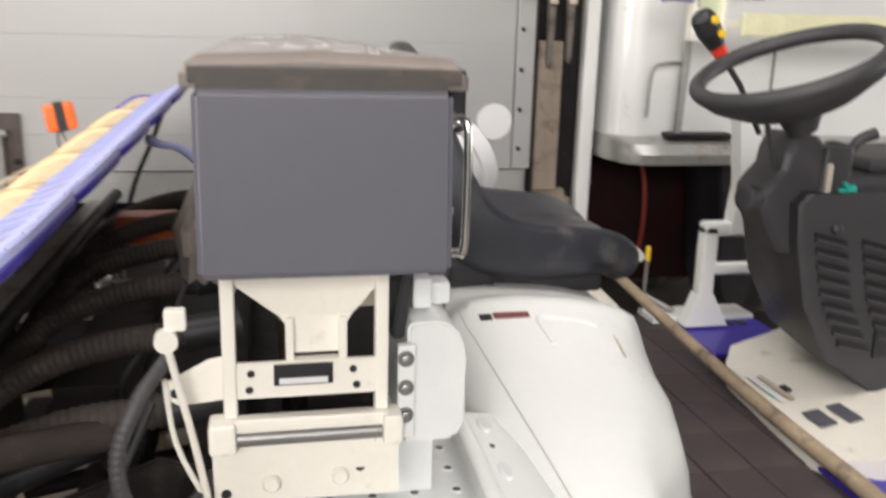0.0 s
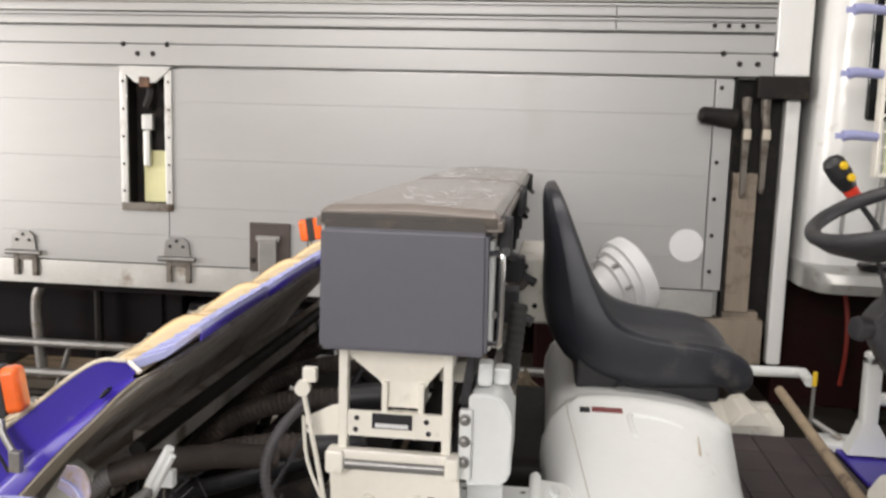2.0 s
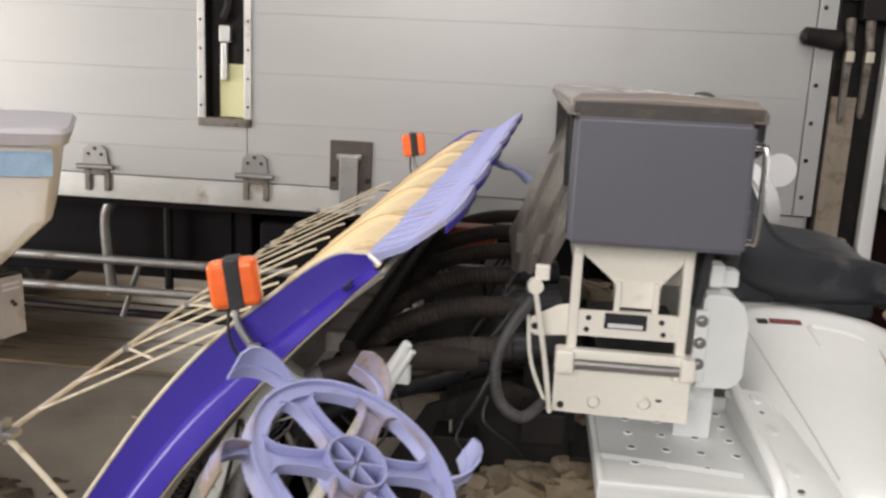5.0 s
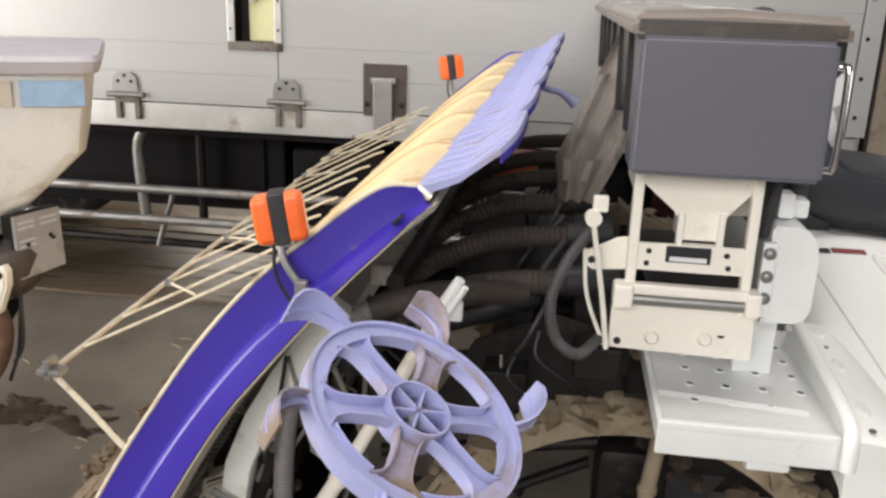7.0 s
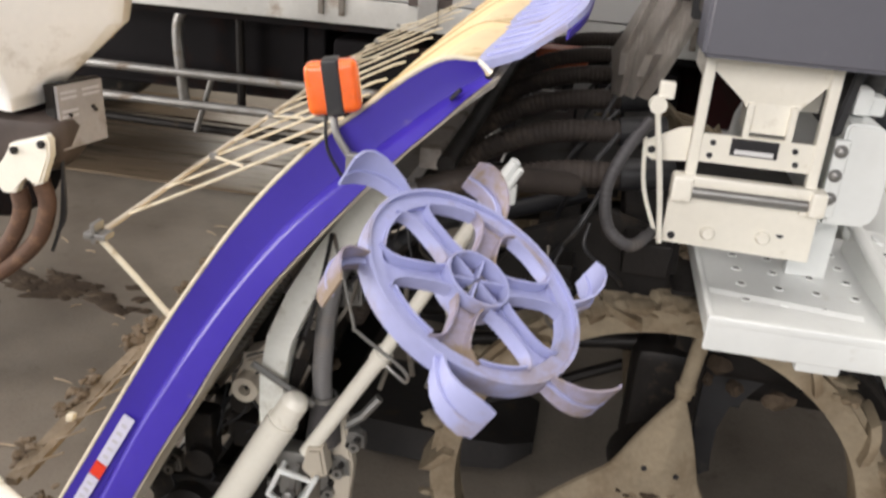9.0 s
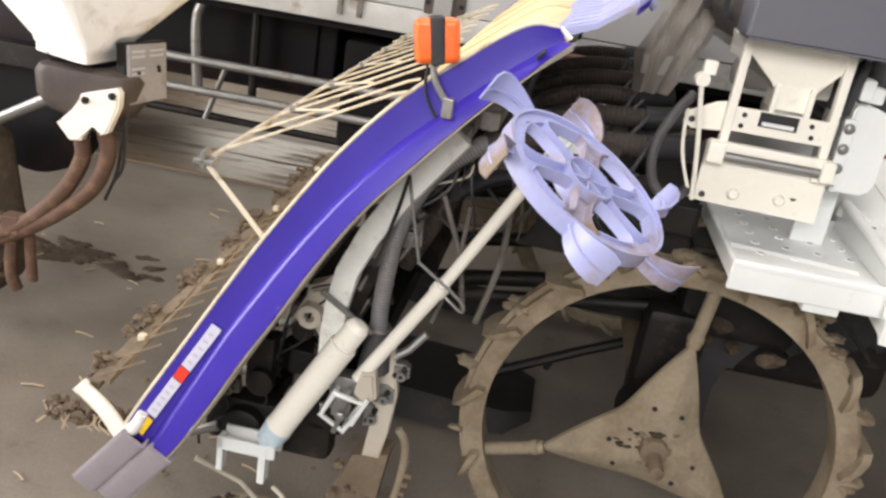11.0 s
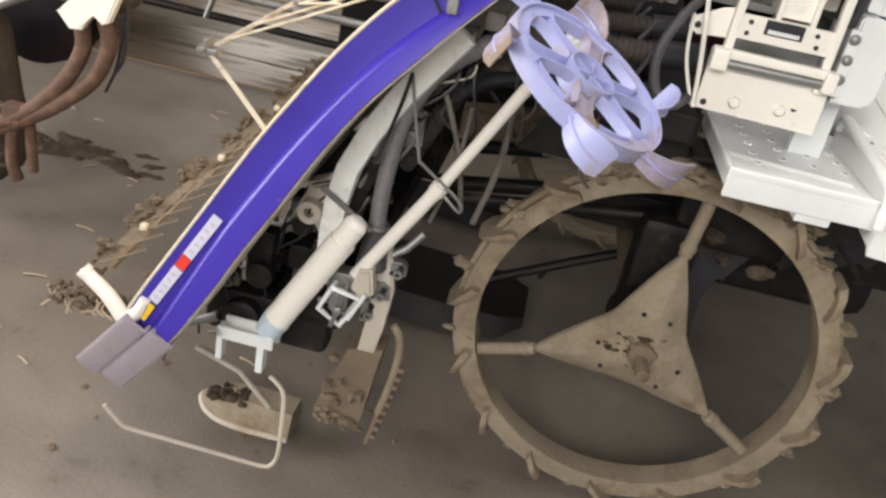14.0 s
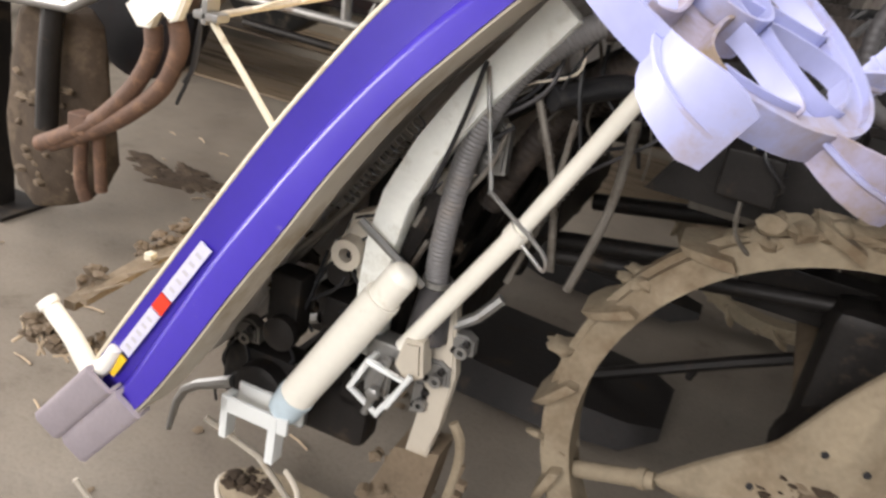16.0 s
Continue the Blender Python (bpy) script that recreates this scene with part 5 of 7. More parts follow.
def seedling_tray():
    ys = [0.858 + 0.297 * k for k in range(7)]
    st = [[Vector((*q, 0)) for q in row] for row in TRAY]
    dense = [smooth_line([row[i] for row in st], 4) for i in range(3)]

    def panel(name, y, material, label, full):
        loops = []
        for o, f, l in zip(*dense):
            mid = o.lerp(f, 0.5)
            pts = [(o, 0.0), (mid, 0.005), (f.lerp(o, 0.16), 0.006), (f.lerp(o, 0.04), -0.010), (f.lerp(l, 0.12), -0.016), (l, -0.022)] if full else [(o, 0.0), (mid, 0.001), (f, 0.0)]
            e = y - ys[0]
            front = [(q.x + 0.03 * e, tray_y(y + d, q.y), q.y + 0.048 * e) for q, d in pts]
            back = [(q.x + 0.03 * e, tray_y(y + d + 0.006, q.y), q.y + 0.048 * e) for q, d in reversed(pts)]
            loops.append(front + back)
        return part(name, loft(loops), material, TP, label)

    part("lower_flange", loft([[(f.x + 0.002, tray_y(ys[0] - 0.022, f.y), f.y), (f.x + 0.004, tray_y(ys[0] + 0.055, f.y), f.y - 0.003), (f.x + 0.007, tray_y(ys[0] + 0.055, f.y), f.y - 0.005), (f.x + 0.0045, tray_y(ys[0] - 0.020, f.y), f.y - 0.002)] for f in dense[2]]), M_HOPGREY, TP, "crusty pale flange under the tray edge")
    near = panel("tray_end_panel", ys[0], M_BLUE, "violet-blue plastic end panel of the seedling tray", True)
    part("edge_trim", tube([(q.x - 0.003, tray_y(ys[0] + 0.003, q.y), q.y + 0.002) for q in dense[0]], 0.0038, 8), M_RODS, near)
    part("top_trim", tube([(-0.272, tray_y(ys[0] + 0.004, 1.34), 1.342), (-0.251, tray_y(ys[0] + 0.004, 1.325), 1.326)], 0.004, 8), M_CREAM, near)
    # sticker strip near the foot of the panel
    for a, b, m, nm in ((0.00, 0.14, M_YELLOW, "yellow_sticker"), (0.17, 0.50, M_SCALE, "scale_sticker"), (0.51, 0.61, M_RED, "red_sticker"), (0.62, 1.0, M_SCALE, "scale_sticker")):
        p0, p1 = Vector((-0.935, 0, 0.452)), Vector((-0.800, 0, 0.700))
        u = (p1 - p0).normalized()
        n = Vector((u.z, 0, -u.x)) * 0.011
        c = [p0.lerp(p1, a) - n, p0.lerp(p1, a) + n, p0.lerp(p1, b) + n, p0.lerp(p1, b) - n]
        part(nm, loft([[(q.x, tray_y(ys[0] + d, q.z), q.z) for q in c] for d in (-0.005, -0.0015)]), m, near, smooth=False)
        if m is M_SCALE:
            for k in range(5):
                f0 = a + (b - a) * (0.12 + 0.17 * k)
                c = [p0.lerp(p1, f0) - n * 0.5, p0.lerp(p1, f0) + n * 0.5, p0.lerp(p1, f0 + 0.02) + n * 0.5, p0.lerp(p1, f0 + 0.02) - n * 0.5]
                part("print_bar", loft([[(q.x, tray_y(ys[0] + d, q.z), q.z) for q in c] for d in (-0.0056, -0.005)]), M_RIM, near, smooth=False)
    part("slot", bx(-0.305, -0.285, 0.826, 0.842, 1.294, 1.300, 0.002, Matrix.Rotation(radians(-48), 4, "Y")), M_INK, near)
    for y in ys[1:6]:
        panel("row_divider", y, M_BEIGE, "cream row divider", False)
    for y in ys[1:6]:
        e = y - ys[0]
        part("divider_seam", tube([(q.x + 0.03 * e, tray_y(y + 0.003, q.y), q.y + 0.048 * e + 0.001) for q in dense[0][:18:2]], 0.0018, 6), M_SEAM, TP)
    panel("tray_far_panel", ys[6], M_BLUE, "violet-blue far end panel", False)
    for k in range(6):
        y0, y1 = ys[k] + 0.007, ys[k + 1] - 0.001
        loops = []
        line = [o.lerp(f, 0.10 + 0.25 * min(1, i / 30)) for i, (o, f) in enumerate(zip(dense[0], dense[1]))]
        e0, e1 = y0 - ys[0], y1 - ys[0]
        for f in line:
            loops.append([(f.x + 0.03 * e0 + 0.012, tray_y(y0, f.y), f.y + 0.048 * e0 - 0.008), (f.x + 0.03 * e0, tray_y(y0 + 0.05, f.y), f.y + 0.048 * e0), (f.x + 0.03 * e1, tray_y(y1 - 0.03, f.y), f.y + 0.048 * e1), (f.x + 0.03 * e1, tray_y(y1, f.y), f.y + 0.048 * e1 - 0.004), (f.x + 0.03 * e1 + 0.008, tray_y(y1, f.y), f.y + 0.048 * e1 - 0.014), (f.x + 0.03 * e0 + 0.016, tray_y(y0, f.y), f.y + 0.048 * e0 - 0.018)])
        bed = part("tray_bed", loft(loops), M_BEIGE, TP, "dusty cream seedling bed")
        for j in range(1, 6):
            yy = y0 + (y1 - y0) * j / 6
            part("slide_rib", tube([(f.x - 0.001 + 0.03 * (yy - ys[0]), tray_y(yy, f.y), f.y + 0.048 * (yy - ys[0])) for f in line[8::3]], 0.0028, 6), M_BEIGE, bed)
        # lavender lip at the top of each row and ribs below it
        ext = []
        for i in range(11):
            g = i / 10
            yy = y0 + (y1 - y0) * g
            e = 1 - 0.16 * abs(2 * g - 1) ** 5
            rise = yy - ys[0]
            ext.append([(x + 0.03 * rise, tray_y(yy, 1.36), z + 0.048 * rise) for x, z in ((-0.278, 1.336), (-0.215, 1.358), (-0.262 + 0.127 * e, 1.320 + 0.098 * e), (-0.259 + 0.127 * e, 1.312 + 0.098 * e), (-0.212, 1.349), (-0.274, 1.322))])
        lip = part("extension_plate", loft(ext), M_LAV, TP, "lavender extension plate at the top of the tray")
        # hanging strip whose blue colours in the plate's shaded underside
        drop = []
        for i in range(11):
            g = i / 10
            yy = y0 + (y1 - y0) * g
            e = 1 - 0.16 * abs(2 * g - 1) ** 5
            rise = yy - ys[0]
            drop.append([(-0.260 + 0.125 * e + dx + 0.03 * rise, tray_y(yy, 1.36), 1.312 + 0.096 * e + dz + 0.048 * rise) for dx, dz in ((0.001, 0.001), (0.004, -0.001), (0.003, -0.012), (0.0, -0.012))])
        part("shaded_edge", loft(drop), M_BLUE, lip, "violet-blue strip standing in for the shaded underside of the plate")
        for j in range(5):
            yy = y0 + (y1 - y0) * (0.1 + 0.2 * j)
            part("plate_rib", tube([(x + 0.03 * (yy - ys[0]), tray_y(yy, 1.36), z + 0.048 * (yy - ys[0])) for x, z in ((-0.265, 1.342), (-0.21, 1.361), (-0.15, 1.408))], 0.0032, 6), M_LAV, lip)
        under, rise0, rise1 = [], y0 - ys[0], y1 - ys[0]
        skin = [q.lerp(p, 0.85) for q, p in zip(dense[2], dense[1])]
        for f in skin:
            under.append([(f.x + 0.004 + 0.03 * rise0, tray_y(y0 - 0.004, f.y), f.y - 0.006 + 0.048 * rise0), (f.x + 0.004 + 0.03 * rise1, tray_y(y1 + 0.004, f.y), f.y - 0.006 + 0.048 * rise1), (f.x + 0.012 + 0.03 * rise1, tray_y(y1 + 0.004, f.y), f.y - 0.012 + 0.048 * rise1), (f.x + 0.012 + 0.03 * rise0, tray_y(y0 - 0.004, f.y), f.y - 0.012 + 0.048 * rise0)])
        us = part("underside", loft(under), M_UNDER, TP, "dusty grey underside of the tray")
        for j in range(3):
            yy = y0 + (y1 - y0) * (0.15 + 0.35 * j)
            up = yy - ys[0]
            part("rib", tube([(f.x + 0.011 + 0.03 * up, tray_y(yy, f.y), f.y - 0.011 + 0.048 * up) for f in skin[1::3]], 0.0025, 6), M_UNDER, us)
        for j in (10, 30):
            f = skin[j]
            part("rivet", lathe([(0.007, 0), (0.005, 0.004)], (f.x + 0.012 + 0.03 * rise0, tray_y(y0 + 0.02, f.y), f.y - 0.012 + 0.048 * rise0), (0.75, 0, -0.65), 10), M_HOPGREY, us)
    for x, z, r in ((-0.36, 1.17, 0.016), (-0.56, 0.93, 0.018), (-0.72, 0.64, 0.02)):
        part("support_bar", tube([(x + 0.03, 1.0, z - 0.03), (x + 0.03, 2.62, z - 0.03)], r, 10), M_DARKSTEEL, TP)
    part("frame_channel", merge(bx(-0.50, -0.44, 1.12, 2.6, 0.99, 1.03, 0.004), bx(-0.40, -0.36, 1.12, 2.6, 1.09, 1.13, 0.004)), M_UNDER, TP)
    # slotted metal end rails under the foot of the panel
    for dx, dz in ((0.0, 0.0), (0.056, -0.020)):
        part("slide_rail", loft([[(x + dx + ox, y, z + dz + oz) for ox, oz, y in ((0, 0, 0.742), (-0.003, 0.002, 0.716), (0.006, -0.003, 0.710), (0.040, -0.022, 0.710), (0.046, -0.026, 0.716), (0.044, -0.025, 0.742), (0.039, -0.022, 0.742), (0.040, -0.022, 0.720), (0.006, -0.003, 0.720), (0.005, -0.003, 0.742))] for x, z in ((-0.955, 0.462), (-1.058, 0.330))]), M_RAIL, TP, "grey-violet slide rail end")


seedling_tray()


def reflector(name, c, s=1.0, lab="orange square reflector with a black band on a wire bracket"):
    x, y, z = c
    r = part(name, bx(x - 0.040 * s, x + 0.040 * s, y - 0.022 * s, y + 0.022 * s, z, z + 0.078 * s, 0.012 * s, Matrix.Rotation(radians(-9), 4, "Y") @ Matrix.Rotation(radians(14), 4, "Z"), 3), M_ORANGE, TP, lab)
    part("band", bx(x - 0.013 * s, x + 0.013 * s, y - 0.0245 * s, y + 0.0245 * s, z - 0.001, z + 0.081 * s, 0.004 * s, Matrix.Rotation(radians(-9), 4, "Y") @ Matrix.Rotation(radians(14), 4, "Z"), 2), M_BLACK, r)
    part("stem", merge(tube([(x, y, z), (x + 0.01, y - 0.01, z - 0.03), (x + 0.045 * s, y - 0.02, z - 0.07)], 0.006, 8, 4), bx(x + 0.03 * s, x + 0.05 * s, y - 0.03, y - 0.015, z - 0.085, z - 0.05, 0.003)), M_STEEL, r)
    part("wire", tube([(x - 0.01, y, z), (x - 0.005, y - 0.01, z - 0.05), (x + 0.02, y - 0.015, z - 0.09)], 0.003, 6, 5), M_BLACK, r)


reflector("reflector", (-0.471, 0.83, 1.252), 0.96)
reflector("reflector", (-0.455, 2.57, 1.33), 1.0, "orange reflector at the far end of the tray")


def seedling_rods():
    rack = part("rod_rack", tube([(-0.868, 0.835, 1.000), (-0.86, 1.6, 1.03), (-0.848, 2.60, 1.065)], 0.005, 10), M_HOPGREY, TP, "cream wire rack that holds the seedling mats")
    part("leg", tube([(-0.868, 0.835, 1.0), (-0.80, 0.83, 0.935), (-0.735, 0.82, 0.875)], 0.005, 8), M_RODS, rack)
    part("wing_nut", merge(bx(-0.885, -0.845, 0.82, 0.85, 0.996, 1.008, 0.003), bx(-0.872, -0.862, 0.82, 0.85, 0.99, 1.025, 0.003)), M_STEEL, rack)
    for k in range(6):
        for d in (0.07, 0.20):
            y = 0.858 + 0.297 * k + d
            z0 = 1.0 + 0.065 * (y - 0.835) / 1.765
            part("rod", tube([(-0.866, y, z0), (-0.72, y, z0 + 0.075), (-0.55, y, z0 + 0.165), (-0.53, y + 0.02, z0 + 0.17)], 0.0027, 8), M_RODS, rack)
        yy = 0.858 + 0.297 * k + 0.28
        part("cross_wire", tube([(-0.80, yy, 1.055 + 0.01 * k), (-0.66, yy - 0.20, 1.115 + 0.01 * k)], 0.0028, 8), M_RODS, rack)
        part("clip", bx(-0.812, -0.796, yy - 0.006, yy + 0.006, 1.05 + 0.01 * k, 1.062 + 0.01 * k, 0.002), M_STEEL, rack)


seedling_rods()


def marker():
    c = Vector((-0.199, 0.448, 1.194))
    ax = Vector((0.482, -0.205, 0.852)).normalized()
    u = ax.cross(Vector((0, 1, 0))).normalized()
    v = ax.cross(u)

    def at(r, a, h=0.0):
        return c + r * (math.cos(a) * u + math.sin(a) * v) + ax * h

    w = part("marker_wheel", ring(0.124, 0.1198, -0.014, 0.009, c, ax, 60), M_LAV, TP, "dusty lavender plastic marker wheel with curved paddles")
    part("web", ring(0.1205, 0.1042, -0.006, 0.0035, c, ax, 60), M_LAV, w)
    part("hub", ring(0.036, 0.0335, -0.02, 0.012, c, ax, 36), M_LAV, w)
    part("hub_disc", lathe([(0.0338, -0.014), (0.0338, -0.009)], c, ax, 28), M_DUSTLAV, w)
    part("hub_bolt", merge(lathe([(0.009, -0.01), (0.009, -0.002), (0.005, 0.002)], c, ax, 12)), M_STEEL, w)
    A0 = radians(-25)
    for k in range(6):
        a = A0 + k * math.pi / 3
        part("hub_rib", loft([[at(r, a) + (-math.sin(a) * u + math.cos(a) * v) * q + ax * h for q, h in ((-0.0016, -0.010), (0.0016, -0.010), (0.0012, 0.008), (-0.0012, 0.008))] for r in (0.004, 0.034)]), M_LAV, w)
        # channel-section spoke: floor with two raised flanges, flaring into the rim
        sp = []
        t = -math.sin(a) * u + math.cos(a) * v
        for r, hw in ((0.0345, 0.0160), (0.038, 0.0145), (0.044, 0.0130), (0.054, 0.0120), (0.076, 0.0120), (0.087, 0.0130), (0.094, 0.0152), (0.0990, 0.0188), (0.1025, 0.0232), (0.1047, 0.0275)):
            m, e = at(r, a), 0.0021 / hw
            sp.append([m + t * q * hw + ax * h for q, h in ((-1, 0.008), (-1 + e, 0.008), (-1 + 1.5 * e, -0.003), (1 - 1.5 * e, -0.003), (1 - e, 0.008), (1, 0.008), (1, -0.008), (-1, -0.008))])
        part("spoke", loft(sp), M_DUSTLAV if k in (2, 5) else M_LAV, w)
        # raised lip of the window between this spoke and the next
        part("lip", loft([[at(r, q, h) for r, h in ((0.1026, -0.008), (0.1047, -0.008), (0.1047, 0.008), (0.1026, 0.008))] for q in [a + 0.245 + (math.pi / 3 - 0.49) * n / 8 for n in range(9)]]), M_LAV, w)
        # scoop-shaped paddle: a sheet that leaves the rim and curls over
        b = a + 0.14
        t = -math.sin(b) * u + math.cos(b) * v
        d = math.cos(b) * u + math.sin(b) * v
        rows, rib = [], []
        line = ((-0.002, -0.024), (0.012, -0.0235), (0.026, -0.020), (0.038, -0.012), (0.046, -0.001), (0.050, 0.011), (0.050, 0.023))
        for q, (ro, ta) in enumerate(line):
            p = at(0.121, b) + d * ro + t * ta
            ahead = Vector(line[min(q + 1, 6)]) - Vector(line[max(q - 1, 0)])
            nrm = (t * ahead.x - d * ahead.y).normalized()
            f = q / 6
            w0, w1 = 0.015 + 0.004 * f, 0.010 + 0.020 * min(1, f * 1.6)
            if q == 6:
                w0, w1 = w0 - 0.004, w1 - 0.005
            rows.append([p - ax * w0, p + ax * w1, p + ax * w1 - nrm * 0.0026, p - ax * w0 - nrm * 0.0026])
            h = 0.006 * (1 - f) + 0.002
            rib.append([p + ax * 0.001 + nrm * h, p + ax * 0.0035 + nrm * h, p + ax * 0.0035 - nrm * h, p + ax * 0.001 - nrm * h])
        pd = part("paddle", loft(rows), M_DUSTLAV if k % 2 else M_LAV, w, "brown-dusted scoop paddle")
        part("paddle_rib", loft(rib), M_LAV, pd)
    # arm: straight cream tube with a telescoping joint; the wheel sits on a stub that sticks out from its upper end
    low, mid, peg = Vector((-0.560, 0.972, 0.530)), Vector((-0.409, 0.935, 0.798)), Vector((-0.204, 0.862, 1.203))
    arm = part("marker_arm", tube([low, mid], 0.0155, 12), M_CREAM, TP, "cream tubular marker arm")
    part("inner_tube", tube([mid, peg.lerp(mid, 0.15)], 0.0125, 12), M_CREAM, arm)
    part("joint", tube([mid.lerp(low, 0.03), mid.lerp(peg, 0.03)], 0.0185, 12), M_CREAM, arm)
    part("peg", merge(tube([peg.lerp(mid, 0.17), peg], (0.014, 0.008), 8), tube([peg.lerp(mid, 0.22) + Vector((0.012, -0.012, 0)), peg.lerp(mid, 0.02) + Vector((0.014, -0.012, 0))], 0.005, 8), bx(peg.x - 0.03, peg.x + 0.005, 0.86, 0.878, 1.135, 1.165, 0.003)), M_PALE, arm, "white end of the arm")
    part("wheel_stub", tube([peg.lerp(mid, 0.2), Vector((-0.225, 0.66, 1.15)), c - ax * 0.04, c - ax * 0.008], 0.010, 10, 4), M_STEEL, arm)
    part("spring_clip", tube([mid + Vector((-0.094, 0.015, 0.213)), mid + Vector((-0.052, 0.0, 0.062)), mid + Vector((-0.04, -0.01, 0.048)), mid + Vector((0.045, -0.02, -0.005)), mid + Vector((0.052, -0.02, -0.03)), mid + Vector((0.03, -0.02, -0.015)), mid + Vector((0.015, -0.018, -0.005))], 0.0035, 8, 4), M_STEEL, arm)


marker()


def planting_unit():
    # curved pale arm and grey hose behind it
    part("curved_arm", loft([[(x + nx * s, y + e, z + nz * s) for s, e in ((-0.026, 0), (0.020, 0), (0.024, 0.006), (0.024, 0.035), (-0.026, 0.035))] for x, y, z, nx, nz in ((-0.415, 0.955, 1.105, 0.82, -0.57), (-0.457, 0.955, 1.045, 0.82, -0.57), (-0.513, 0.955, 0.965, 0.84, -0.54), (-0.565, 0.955, 0.875, 0.88, -0.46), (-0.602, 0.955, 0.785, 0.96, -0.26), (-0.618, 0.96, 0.700, 1, -0.08), (-0.622, 0.965, 0.62, 1, 0.0), (-0.62, 0.97, 0.50, 1, 0))]), M_DIRTYPALE, TP, "dirty pale curved planting arm")
    part("feed_hose", tube([(-0.36, 0.985, 1.098), (-0.387, 0.98, 1.084), (-0.463, 0.98, 1.011), (-0.509, 0.98, 0.907), (-0.523, 0.98, 0.821), (-0.529, 0.98, 0.711), (-0.524, 0.985, 0.63)], 0.0185, 14, 30, (0.007, 0.0016)), M_HOSEGREY, TP, "grey ribbed fertiliser hose")
    part("hose_top", tube([(-0.12, 1.14, 1.09), (-0.22, 1.06, 1.112), (-0.30, 1.01, 1.114), (-0.37, 0.983, 1.094)], 0.0225, 14, 6), M_BROWNHOSE, TP)
    part("hose_boot", tube([(-0.525, 0.985, 0.66), (-0.53, 1.0, 0.56)], (0.024, 0.036), 14), M_HOSE, TP)
    part("hose_strap", merge(tube([(-0.645, 0.93, 0.745), (-0.535, 0.95, 0.665)], 0.007, 6), ring(0.025, 0.021, -0.005, 0.005, (-0.525, 0.983, 0.665), (0, 0, 1), 20)), M_STEEL, TP)
    part("thin_cable", tube([(-0.50, 0.93, 1.02), (-0.515, 0.93, 0.94), (-0.545, 0.93, 0.82)], 0.004, 6, 4), M_BLACK, TP)
    # thick tube and its bracket
    tt, tb = Vector((-0.562, 0.925, 0.682)), Vector((-0.704, 0.915, 0.412))
    d = (tb - tt).normalized()
    tu = part("cylinder", merge(tube([tt.lerp(tb, 0.16), tb], 0.031, 18), tube([tt, tt.lerp(tb, 0.2)], 0.026, 18), lathe([(0.026, 0), (0.020, 0.012), (0.01, 0.016)], tt, -d, 18)), M_CREAM, TP, "thick cream painted cylinder")
    part("blue_collar", tube([tb - d * 0.004, tb + d * 0.04], (0.033, 0.029), 14), mat("pale_blue_plastic", (0.50, 0.60, 0.66), 0.5), tu)
    e = tb + d * 0.05
    part("fork", merge(bx(e.x - 0.10, e.x + 0.03, e.y - 0.03, e.y - 0.022, e.z - 0.02, e.z + 0.012, 0.003), bx(e.x - 0.10, e.x - 0.085, e.y - 0.03, e.y + 0.0, e.z - 0.075, e.z + 0.01, 0.003), bx(e.x - 0.005, e.x + 0.012, e.y - 0.032, e.y + 0.0, e.z - 0.085, e.z + 0.01, 0.003), bx(e.x - 0.10, e.x + 0.03, e.y + 0.02, e.y + 0.03, e.z - 0.03, e.z + 0.01, 0.003)), M_PALE, tu)
    part("coupler", merge(bx(-0.612, -0.545, 0.955, 1.0, 0.49, 0.545, 0.006), bx(-0.60, -0.56, 0.94, 0.96, 0.455, 0.50, 0.004), tube([(-0.625, 0.95, 0.47), (-0.56, 0.95, 0.485)], 0.007, 8), tube([(-0.575, 0.94, 0.45), (-0.575, 0.94, 0.52)], 0.006, 8)), M_STEEL, TP)
    part("link_arm", tube([(-0.54, 1.0, 0.55), (-0.46, 1.02, 0.61), (-0.43, 1.03, 0.65)], 0.010, 8), M_STEEL, TP)
    part("upright", prism([(-0.54, 0.64), (-0.495, 0.64), (-0.470, 0.50), (-0.478, 0.40), (-0.49, 0.33), (-0.53, 0.33), (-0.52, 0.42), (-0.515, 0.50)], 1.0, 1.03, 0.004), M_HOPGREY, TP, "dusty pale upright of the planting unit")
    part("planter_foot", merge(loft([[(-0.612, 1.0, 0.125), (-0.50, 1.0, 0.10), (-0.50, 1.10, 0.10), (-0.612, 1.10, 0.125)], [(-0.605, 1.0, 0.16), (-0.492, 1.0, 0.15), (-0.492, 1.09, 0.15), (-0.605, 1.09, 0.16)], [(-0.552, 1.01, 0.32), (-0.470, 1.01, 0.34), (-0.47, 1.08, 0.34), (-0.552, 1.08, 0.32)]]), lumps((-0.555, 1.0, 0.125), (0.05, 0.015, 0.02), 30, 0.009, 8)), M_MUD, TP, "mud-caked planting case")
    part("serrated_strip", merge(tube([(-0.424, 1.0, 0.348), (-0.470, 1.0, 0.072)], 0.006, 6), *[bx(-0.428 - 0.005 * k, -0.410 - 0.005 * k, 0.995, 1.01, 0.300 - 0.026 * k, 0.312 - 0.026 * k, 0) for k in range(9)]), M_MUD, TP)
    hook = part("hook_wire", tube([(-0.70, 0.905, 0.265), (-0.672, 0.89, 0.258), (-0.656, 0.88, 0.235), (-0.650, 0.87, 0.15), (-0.650, 0.866, 0.08), (-0.662, 0.863, 0.05), (-0.685, 0.86, 0.042), (-0.76, 0.84, 0.062), (-0.90, 0.80, 0.102), (-0.970, 0.784, 0.118), (-0.990, 0.778, 0.13), (-1.025, 0.766, 0.182)], 0.0052, 8, 2), M_HOPGREY, TP, "bent dusty pale wire hook")
